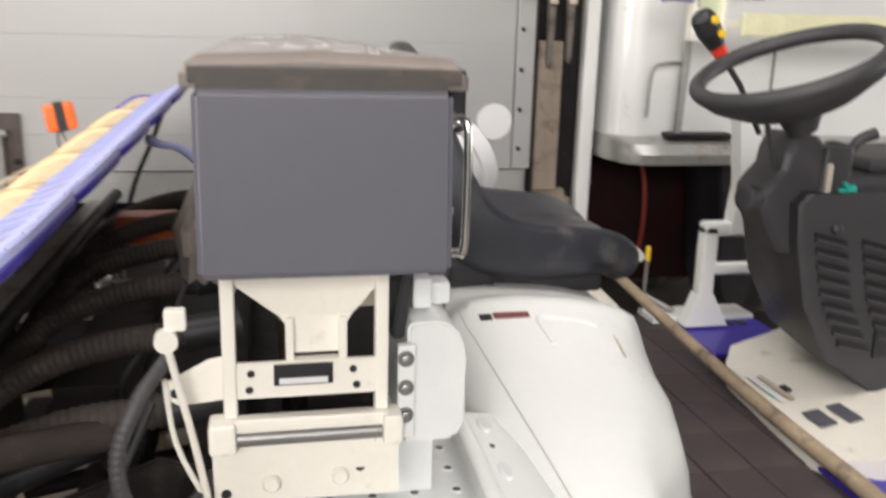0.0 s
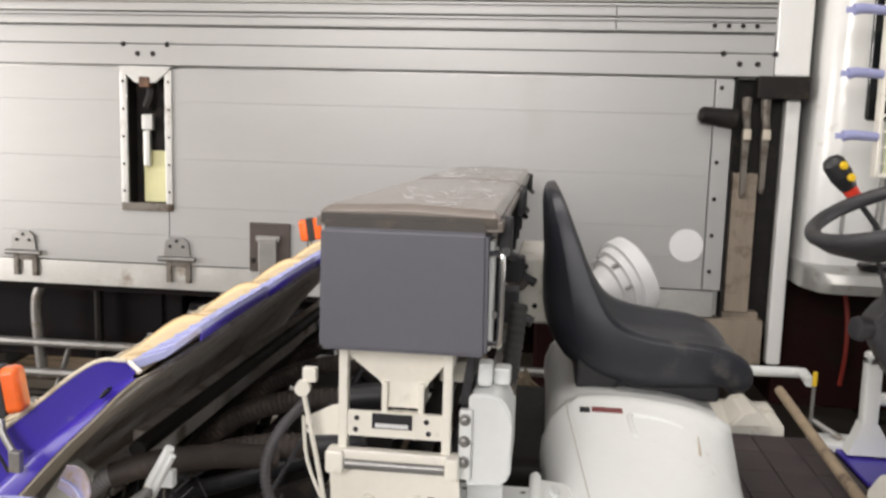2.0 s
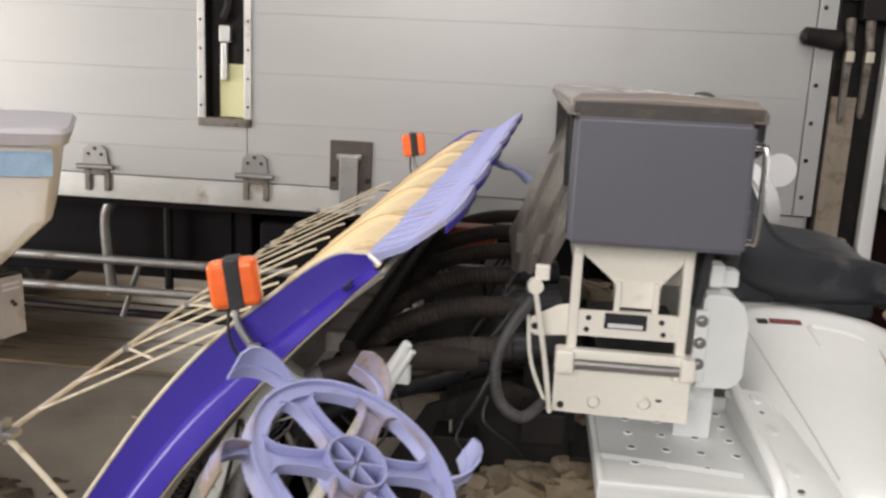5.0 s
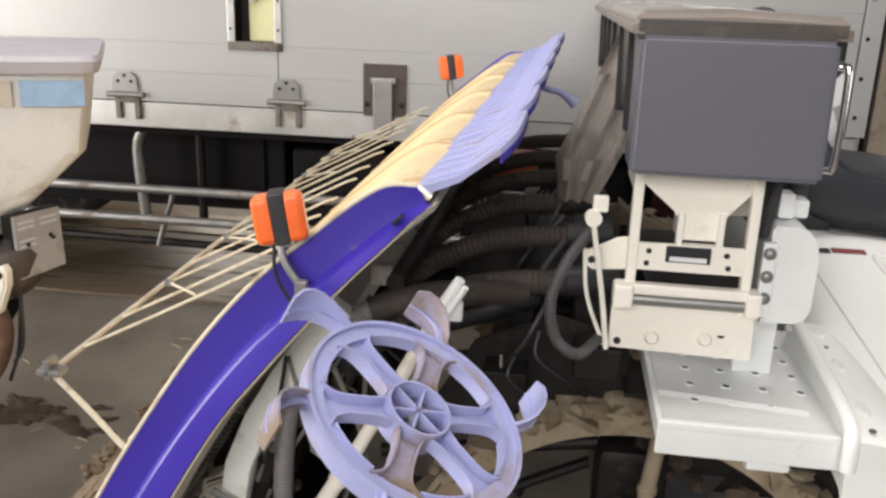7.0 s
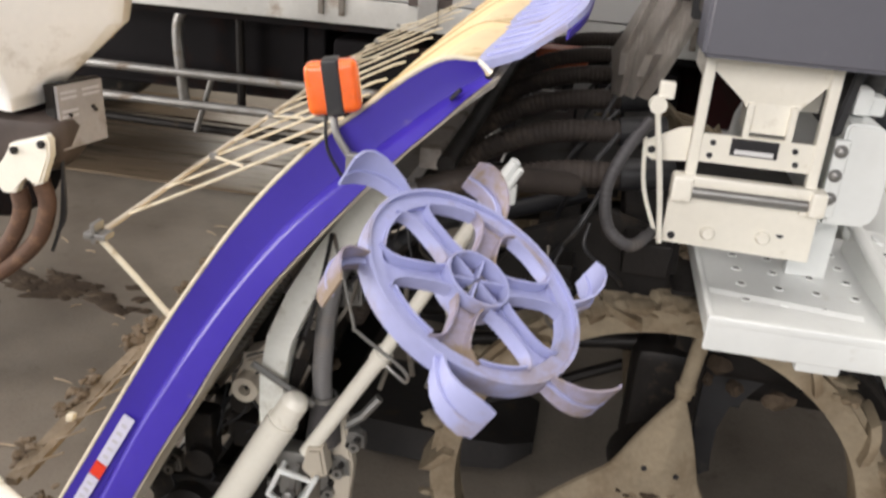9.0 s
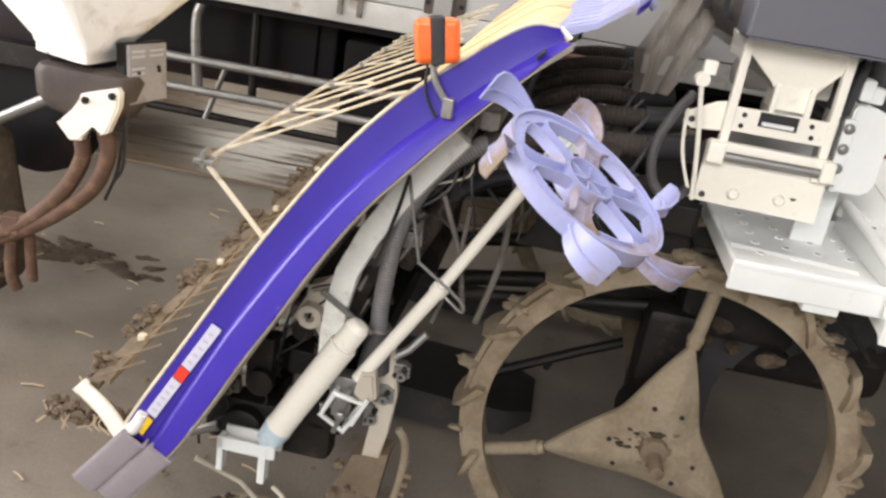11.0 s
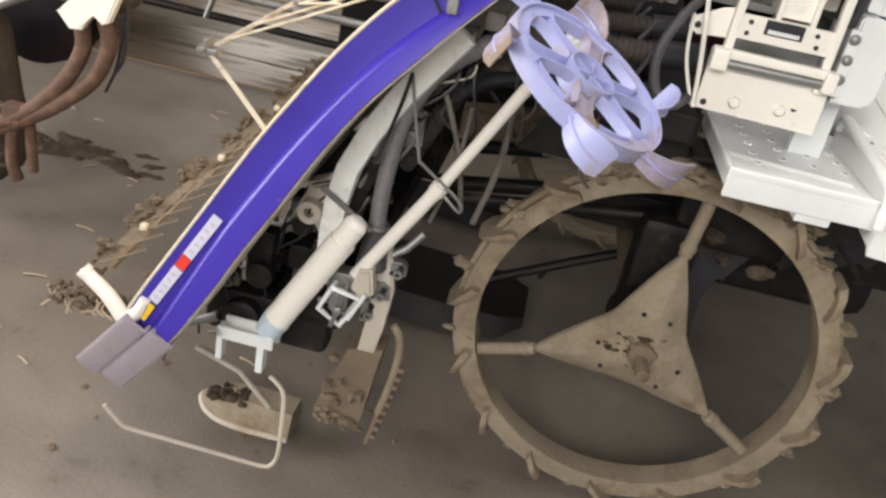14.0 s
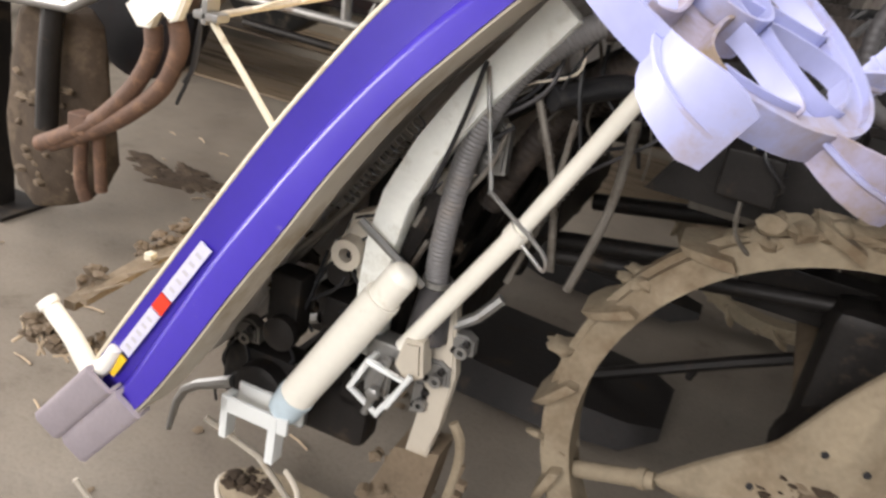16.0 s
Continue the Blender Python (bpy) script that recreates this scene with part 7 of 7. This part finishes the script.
def steering():
    c = Vector((1.184, 1.668, 1.575))
    ax = Vector((-0.374, -0.074, 0.924)).normalized()
    u = ax.orthogonal().normalized()
    v = ax.cross(u)
    rows = []
    for k in range(48):
        a = k * math.pi / 24
        d = math.cos(a) * u + math.sin(a) * v
        rows.append([c + d * (0.193 + 0.0175 * math.cos(b)) + ax * 0.0175 * math.sin(b) for b in [i * math.pi / 5 for i in range(10)]])
    bm = bmesh.new()
    vs = [[bm.verts.new(p) for p in r] for r in rows]
    for i in range(48):
        a, b = vs[i], vs[(i + 1) % 48]
        for q in range(10):
            bm.faces.new((a[q], a[(q + 1) % 10], b[(q + 1) % 10], b[q]))
    w = part("steering_wheel", bm, M_GRIP, TP, "black rubber-rimmed steering wheel")
    part("hub", merge(lathe([(0.03, -0.15), (0.048, -0.11), (0.05, -0.085), (0.035, -0.075)], c, ax, 20)), M_GRIP, w)
    # deep dished cover on the driver-off side between rim and hub
    side0 = (Vector((-0.5, -0.85, 0)) - ax * Vector((-0.5, -0.85, 0)).dot(ax)).normalized()
    side1 = ax.cross(side0)
    arc = [radians(a) for a in range(-95, 96, 10)]
    part("dish", loft([[c + (math.cos(a) * side0 + math.sin(a) * side1) * r + ax * h for a in arc] + [c + (math.cos(a) * side0 + math.sin(a) * side1) * (r - 0.004) + ax * (h + 0.005) for a in reversed(arc)] for r, h in ((0.205, 0.002), (0.203, -0.014), (0.182, -0.040), (0.125, -0.078), (0.055, -0.105))]), M_GRIP, w)
    base = c - ax * 0.10
    part("steering_column", merge(tube([base, Vector((1.248, 1.70, 1.40)), Vector((1.275, 1.72, 1.30))], 0.024, 14), tube([Vector((1.145, 1.67, 1.46)), Vector((1.19, 1.69, 1.355))], 0.0055, 8)), M_GRIP, TP)
    prof = ((1.535, 0.78), (1.435, 0.86), (1.332, 0.92), (1.255, 1.06), (1.222, 1.20), (1.212, 1.285), (1.235, 1.31))
    con = part("console", loft([[(x0, 1.62, z), (x0 + 0.02, 1.612, z), (2.1, 1.612, z), (2.1, 2.02, z), (x0 + 0.16, 2.02, z), (x0 + 0.05, 1.93, z), (x0 + 0.005, 1.70, z)] for x0, z in prof]), M_GRIP, TP, "dark grey louvred control console")
    for k in range(9):
        z = 0.95 + 0.031 * k
        xx = np.interp(z, [q[1] for q in prof], [q[0] for q in prof])
        part("louvre", bx(xx + 0.03, xx + 0.115, 1.602, 1.614, z, z + 0.009, 0.002, Matrix.Rotation(radians(14), 4, "Y")), M_GRIP, con)
        part("louvre_slot", bx(xx + 0.03, xx + 0.115, 1.609, 1.6135, z + 0.010, z + 0.020, 0, Matrix.Rotation(radians(14), 4, "Y")), M_INK, con)
        part("louvre", bx(xx + 0.15, xx + 0.25, 1.602, 1.614, z - 0.02, z - 0.011, 0.002, Matrix.Rotation(radians(14), 4, "Y")), M_GRIP, con)
        part("louvre_slot", bx(xx + 0.15, xx + 0.25, 1.609, 1.6135, z - 0.010, z, 0, Matrix.Rotation(radians(14), 4, "Y")), M_INK, con)
    dash = part("dash", merge(
        loft([[(x0, 1.668, z), (x0 + 0.015, 1.655, z), (x1 - 0.015, 1.655, z), (x1, 1.668, z), (x1, 1.80, z), (x0 + 0.02, 1.80, z)] for x0, x1, z in ((1.205, 1.36, 1.17), (1.170, 1.36, 1.228), (1.150, 1.355, 1.27), (1.150, 1.345, 1.305), (1.168, 1.33, 1.33), (1.190, 1.31, 1.354), (1.196, 1.295, 1.391), (1.206, 1.285, 1.412), (1.222, 1.270, 1.428))]),
        bx(1.275, 1.352, 1.645, 1.70, 1.285, 1.405, 0.016, Matrix.Rotation(radians(5), 4, "Y")),
        bx(1.31, 1.372, 1.665, 1.72, 1.36, 1.412, 0.018, Matrix.Rotation(radians(14), 4, "Y")),
        bx(1.36, 2.0, 1.68, 2.0, 1.29, 1.335, 0.015), bx(1.45, 2.0, 1.72, 2.0, 1.335, 1.37, 0.012)), M_GRIP, TP)
    part("key_knob", lathe([(0.024, 0), (0.030, 0.02), (0.028, 0.035), (0.018, 0.042)], (1.142, 1.672, 1.292), (-0.92, -0.25, 0.1), 18), M_GRIP, dash)
    part("display", merge(bx(1.338, 1.362, 1.634, 1.648, 1.300, 1.325, 0.006), bx(1.318, 1.342, 1.634, 1.648, 1.296, 1.318, 0.006), bx(1.328, 1.336, 1.634, 1.648, 1.322, 1.332, 0.003)), M_TEAL, dash, "small teal buttons")
    part("rocker", bx(1.282, 1.297, 1.634, 1.648, 1.292, 1.372, 0.004), M_HOPGREY, dash)
    part("dash_lever", tube([(1.37, 1.70, 1.36), (1.385, 1.69, 1.412), (1.425, 1.685, 1.432)], (0.009, 0.014), 10, 4), M_GRIP, dash)
    part("panel_latch", lathe([(0.014, 0), (0.012, 0.008), (0.006, 0.012)], (1.305, 1.612, 1.235), (0, -1, 0.1), 16), M_GRIP, dash)
    part("panel_socket", bx(1.44, 1.50, 1.604, 1.614, 0.93, 1.0, 0.004), M_INK, dash)
    foot, neck, top = Vector((1.178, 1.935, 1.582)), Vector((1.158, 1.936, 1.609)), Vector((1.112, 1.930, 1.672))
    kn = part("shift_lever", tube([(1.30, 1.94, 1.40), (1.23, 1.935, 1.518), foot], 0.0075, 8), M_BLACK, TP)
    part("red_collar", tube([foot, neck], (0.017, 0.020), 14), M_RED, kn)
    part("knob", merge(tube([neck, neck.lerp(top, 0.5)], (0.021, 0.030), 16), tube([neck.lerp(top, 0.5), top], (0.030, 0.029), 16), lathe([(0.029, 0), (0.022, 0.013), (0.01, 0.018)], top, top - neck, 16)), M_BLACK, kn, "black grip with yellow buttons")
    for f in (0.38, 0.86):
        p = neck.lerp(top, f)
        part("button", lathe([(0.0105, 0), (0.0105, 0.006), (0.007, 0.009)], p + Vector((0.010, -0.027, 0.004)), (0.25, -1, 0.2), 14), M_YELLOW, kn)


steering()


def seedling_carrier():
    # cream ladder-like carrier with lavender clips, on the far front side
    y = 2.75
    r = part("carrier_post", merge(bx(1.512, 1.526, y, y + 0.05, 1.62, 2.8, 0.003), bx(1.622, 1.637, y, y + 0.05, 1.62, 2.8, 0.003), bx(1.512, 1.637, y, y + 0.05, 1.615, 1.63, 0.003), *[bx(1.524, 1.544, y, y + 0.02, 1.66 + 0.055 * k, 1.668 + 0.055 * k, 0.001) for k in range(20)]), M_CREAM, TP, "cream ladder-like seedling carrier")
    part("web", bx(1.544, 1.624, y + 0.02, y + 0.03, 1.62, 2.8, 0.001), mat("pale_green_plastic", (0.62, 0.66, 0.46), 0.5), r)
    for k in range(8):
        part("stud", lathe([(0.008, 0), (0.008, 0.006)], (1.582, y + 0.02, 1.68 + 0.15 * k), (0, -1, 0), 10), M_STEEL, r)
    for k in range(5):
        z = 1.755 + 0.214 * k
        part("clip", merge(tube([(1.512, y + 0.01, z), (1.42, y + 0.0, z + 0.005), (1.395, y, z)], (0.016, 0.020), 10), bx(1.37, 1.40, y - 0.005, y + 0.005, z - 0.01, z + 0.01, 0.002)), M_LAV, r)
    part("carrier_arm", merge(bx(1.637, 2.4, y, y + 0.03, 1.915, 2.02, 0.003), bx(1.60, 2.4, y, y + 0.04, 2.20, 2.30, 0.003), *[bx(1.66 + 0.06 * k, 1.69 + 0.06 * k, y - 0.004, y, 1.94, 1.985, 0.001) for k in range(10)]), M_CREAM, TP)
    part("carrier_plate", bx(1.688, 2.4, y - 0.02, y, 1.635, 1.712, 0.006), mat("pale_yellow_plastic", (0.72, 0.70, 0.46), 0.5), TP, "pale yellow carrier plate")
    part("carrier_stay", bx(1.637, 2.4, y + 0.03, y + 0.05, 1.66, 1.69, 0.003), M_CREAM, TP)


seedling_carrier()


# ---- second machine ----
def seeder():
    s = root("seed_drill", (-1.8, 1.7, 0.0), "worn seeder with white plastic hopper and rusty coulter pipes", "seeder")

    def sq(x0, x1, y0, y1, z, r=0.03):
        pts = []
        for cx, cy, a0 in ((x1 - r, y1 - r, 0), (x0 + r, y1 - r, 90), (x0 + r, y0 + r, 180), (x1 - r, y0 + r, 270)):
            for i in range(4):
                a = radians(a0 + 30 * i)
                pts.append((cx + r * math.cos(a), cy + r * math.sin(a), z))
        return pts

    def kite(f, z, shrink=0.0):
        """Four-cornered section that stands with one corner forward; f from the throat (0) to the rim (1)."""
        throat = ((-1.447, 1.42), (-1.43, 1.60), (-1.55, 1.80), (-1.646, 1.50))
        rim = ((-1.56, 1.40), (-1.19, 1.585), (-1.50, 2.16), (-2.25, 1.90))
        pts = []
        for (a, b), (c, d) in zip(throat, rim):
            pts.append(Vector((a + (c - a) * f, b + (d - b) * f, z)))
        mid = sum(pts, Vector()) / 4
        pts = [p + (p - mid).normalized() * shrink for p in pts]
        out = []
        for i, p in enumerate(pts):
            q, r = pts[i - 1], pts[(i + 1) % 4]
            e = 0.12
            out += [p.lerp(q, e), p.lerp(q, e * 0.45).lerp(p.lerp(r, e * 0.45), 0.25), p.lerp(r, e * 0.45).lerp(p.lerp(q, e * 0.45), 0.25), p.lerp(r, e)]
        return out

    hop = part("hopper", loft([kite(0.0, 1.0), kite(0.0, 1.022), kite(0.02, 1.025), kite(0.03, 1.035), kite(0.86, 1.205), kite(1.0, 1.405)]), M_TANKWHITE, s, "white plastic hopper with a faded blue print")
    part("hopper_rim", loft([kite(1.0, 1.402, 0.03), kite(1.0, 1.43, 0.04), kite(1.0, 1.442, 0.03)]), M_RIM, hop)
    for f0, f1, m, z0, z1 in ((0.62, 0.96, M_LBLUE, 1.325, 1.385), (0.44, 0.58, M_HOPGREY, 1.325, 1.385)):
        a, b = Vector((-1.56, 1.40, 0)), Vector((-1.19, 1.585, 0))
        n = Vector((0.45, -0.89, 0)) * 0.004
        a2, b2 = a + n, b + n
        p0, p1 = a2.lerp(b2, f0) + n, a2.lerp(b2, f1) + n
        part("print_bar", loft([[(p0.x, p0.y, z0), (p1.x, p1.y, z0), (p1.x, p1.y, z1), (p0.x, p0.y, z1)], [(p0.x + n.x, p0.y + n.y, z0), (p1.x + n.x, p1.y + n.y, z0), (p1.x + n.x, p1.y + n.y, z1), (p0.x + n.x, p0.y + n.y, z1)]]), m, hop, smooth=False)
    part("gear_case", loft([sq(-1.582, -1.374, 1.463, 1.58, 0.984, 0.05), sq(-1.615, -1.348, 1.444, 1.60, 0.975, 0.05), sq(-1.625, -1.341, 1.440, 1.60, 0.956, 0.05), sq(-1.620, -1.346, 1.440, 1.60, 0.895, 0.05), sq(-1.596, -1.365, 1.449, 1.58, 0.862, 0.05), sq(-1.545, -1.403, 1.478, 1.56, 0.838, 0.05)]), M_WEATHER, s, "dark brown metering gear case")
    part("gear_neck", loft([sq(-1.60, -1.44, 1.48, 1.59, 0.975, 0.04), sq(-1.61, -1.44, 1.47, 1.66, 1.005, 0.04)]), M_SHADEBLACK, s)
    part("cover", prism([(-1.459, 0.925), (-1.361, 0.956), (-1.352, 0.944), (-1.354, 0.906), (-1.384, 0.833), (-1.407, 0.824), (-1.421, 0.855), (-1.435, 0.844), (-1.459, 0.800), (-1.493, 0.797), (-1.528, 0.838), (-1.505, 0.849), (-1.474, 0.880)], 1.412, 1.446, 0.006), M_CREAM, s, "cream moulded outlet cover")
    for x, z in ((-1.442, 0.913), (-1.368, 0.936)):
        part("bolt", bolt((x, 1.413, z), (0, -1, 0), 0.010, 0.010), M_DARKSTEEL, s)
    for pts in (((-1.478, 1.454, 0.800), (-1.478, 1.454, 0.734), (-1.531, 1.454, 0.637), (-1.633, 1.454, 0.530), (-1.743, 1.459, 0.460), (-1.847, 1.478, 0.403)), ((-1.414, 1.454, 0.828), (-1.403, 1.454, 0.762), (-1.444, 1.454, 0.663), (-1.544, 1.454, 0.569), (-1.658, 1.459, 0.493), (-1.809, 1.478, 0.413))):
        part("coulter_pipe", tube(pts, 0.022, 12, 6), M_RUST, s, "rusty curved coulter pipe")
    part("wire_clip", tube([(-1.365, 1.478, 0.895), (-1.365, 1.468, 0.743), (-1.389, 1.459, 0.687)], 0.005, 6, 4), M_BLACK, s)
    part("pipe_clamp", bx(-1.715, -1.658, 1.435, 1.487, 0.479, 0.535, 0.008), M_RUST, s)
    part("boot", tube([(-1.915, 1.60, 0.80), (-1.93, 1.59, 0.60), (-1.935, 1.585, 0.40)], 0.030, 12, 4), M_DARKSTEEL, s, "dark muddy drop tube")
    part("opener", loft([[(x + w * math.cos(q) * (1 + 0.16 * noise.noise(Vector((math.cos(q) * 2, math.sin(q) * 2, z * 9)))), 1.70 + 0.075 * math.sin(q) * (1 + 0.3 * noise.noise(Vector((q * 2, z * 7, 3)))), z) for q in [i * math.pi / 14 for i in range(28)]] for x, w, z in ((-2.02, 0.05, 0.13), (-2.02, 0.125, 0.155), (-2.01, 0.165, 0.22), (-2.0, 0.185, 0.30), (-2.0, 0.192, 0.38), (-2.0, 0.180, 0.46), (-2.0, 0.175, 0.53), (-2.0, 0.150, 0.60), (-2.0, 0.135, 0.68), (-2.0, 0.09, 0.71))]), M_WET, s, "mud-caked seed opener")
    part("mud", lumps((-1.98, 1.64, 0.36), (0.12, 0.02, 0.16), 46, 0.016, 77), M_CLOD, s)
    part("opener_foot", merge(tube([(-1.70, 1.47, 0.50), (-1.72, 1.49, 0.34), (-1.71, 1.50, 0.28)], 0.018, 10, 3), tube([(-1.655, 1.48, 0.49), (-1.66, 1.50, 0.32)], 0.016, 10)), M_RUST, s)
    part("axle", tube([(-2.4, 1.60, 0.70), (-1.80, 1.53, 0.765), (-1.60, 1.50, 0.875)], 0.017, 10), M_STEEL, s)
    w = part("press_wheel", lathe([(0.12, 0), (0.24, 0.0), (0.29, 0.03), (0.29, 0.09), (0.24, 0.12), (0.12, 0.12)], (-1.93, 1.86, 0.80), (0.25, 1, 0), 36), M_SHADEBLACK, s, "black rubber press wheel")
    tl, tr, br, bl = Vector((-1.367, 1.488, 1.058)), Vector((-1.329, 1.618, 1.058)), Vector((-1.314, 1.602, 0.910)), Vector((-1.350, 1.468, 0.906))
    out = (tr - tl).cross(bl - tl).normalized()
    out = out if out.x > 0 else -out

    def sheet(corners, depth, lift=0.0):
        return loft([[c + out * h for c in corners] for h in (lift - depth, lift)])

    pl = part("maker_plate", sheet((tl, tr, br, bl), 0.010), M_PLATE, s, "grey scuffed plate with illegible lines", smooth=False)
    mid = (tl + tr + br + bl) / 4
    part("plate_edge", sheet([c + (c - mid) * 0.06 for c in (tl, tr, br, bl)], 0.03, -0.011), M_DARKSTEEL, pl, smooth=False)
    for k in range(4):
        for a, b in ((0.06, 0.40), (0.54, 0.92)):
            if k > 1 and a > 0.5:
                continue
            f = 0.10 + 0.085 * k + (0.12 if k > 1 else 0)
            c = [tl.lerp(bl, f + df).lerp(tr.lerp(br, f + df), e) for df, e in ((0, a), (0, b), (0.04, b), (0.04, a))]
            part("print_bar", sheet(c, 0.001, 0.0015), M_RIM, pl, smooth=False)
    for e in (0.22, 0.78):
        part("bolt", bolt(tl.lerp(bl, 0.48).lerp(tr.lerp(br, 0.48), e), out, 0.005), M_DARKSTEEL, pl)
    part("plate_arm", merge(bx(-1.46, -1.375, 1.54, 1.58, 0.93, 0.97, 0.006), bx(-1.45, -1.37, 1.55, 1.58, 1.03, 1.05, 0.006)), M_DARKSTEEL, s)
    for x, z in ((-1.375, 0.982), (-1.315, 1.002)):
        part("bolt", bolt((x, 1.555, z), (0, -1, 0), 0.005), M_DARKSTEEL, pl)
    part("frame_beam", bx(-2.6, -1.6, 1.75, 1.82, 0.88, 0.95, 0.006), M_DARKSTEEL, s)
    part("stand", merge(bx(-2.35, -2.28, 1.72, 1.79, 0.0, 0.9, 0.006), bx(-2.42, -2.2, 1.66, 1.86, 0.0, 0.015, 0.003)), M_DARKSTEEL, s)
    part("trailing_wire", tube([(-1.375, 1.49, 0.84), (-1.395, 1.49, 0.71), (-1.43, 1.49, 0.62)], 0.005, 6, 4), M_BLACK, s)


seeder()


# ---- loose things ----
def loose():
    st = part("wooden_stick", tube([(1.20, 2.56, 0.885), (1.212, 2.30, 0.850), (1.224, 1.95, 0.812), (1.222, 1.70, 0.800), (1.214, 1.50, 0.798), (1.210, 1.28, 0.796), (1.205, 1.12, 0.786)], (0.016, 0.019), 10, 3), M_STICK, None)
    tagged(st, "bare weathered wooden stick lying across the deck", "stick")
    rnd = random.Random(21)
    mud = part("floor_mud", smears((-2.0, 2.38, 0.0), (0.32, 0.11), 46, 0.034, 90), M_WET, None)
    tagged(mud, "flat clods of dark mud on the concrete", "mud", kind="stuff")
    mud = part("floor_soil", lumps((-0.9, 1.5, 0.002), (0.5, 0.8, 0.001), 50, 0.009, 91, 0.4), M_MUD, None)
    tagged(mud, "crumbs of dried soil below the planter", "soil", kind="stuff")
    straw = part("straw", merge(*[tube([(x, y, 0.006), (x + dx * 0.5, y + dy * 0.5, 0.009), (x + dx, y + dy, 0.005)], 0.003, 5) for x, y, dx, dy in [(rnd.uniform(-2.6, -0.6), rnd.uniform(0.9, 3.2), rnd.uniform(-0.07, 0.07), rnd.uniform(-0.04, 0.04)) for _ in range(36)]]), M_STICK, None)
    tagged(straw, "scattered bits of pale straw on the floor", "straw", kind="stuff")


loose()
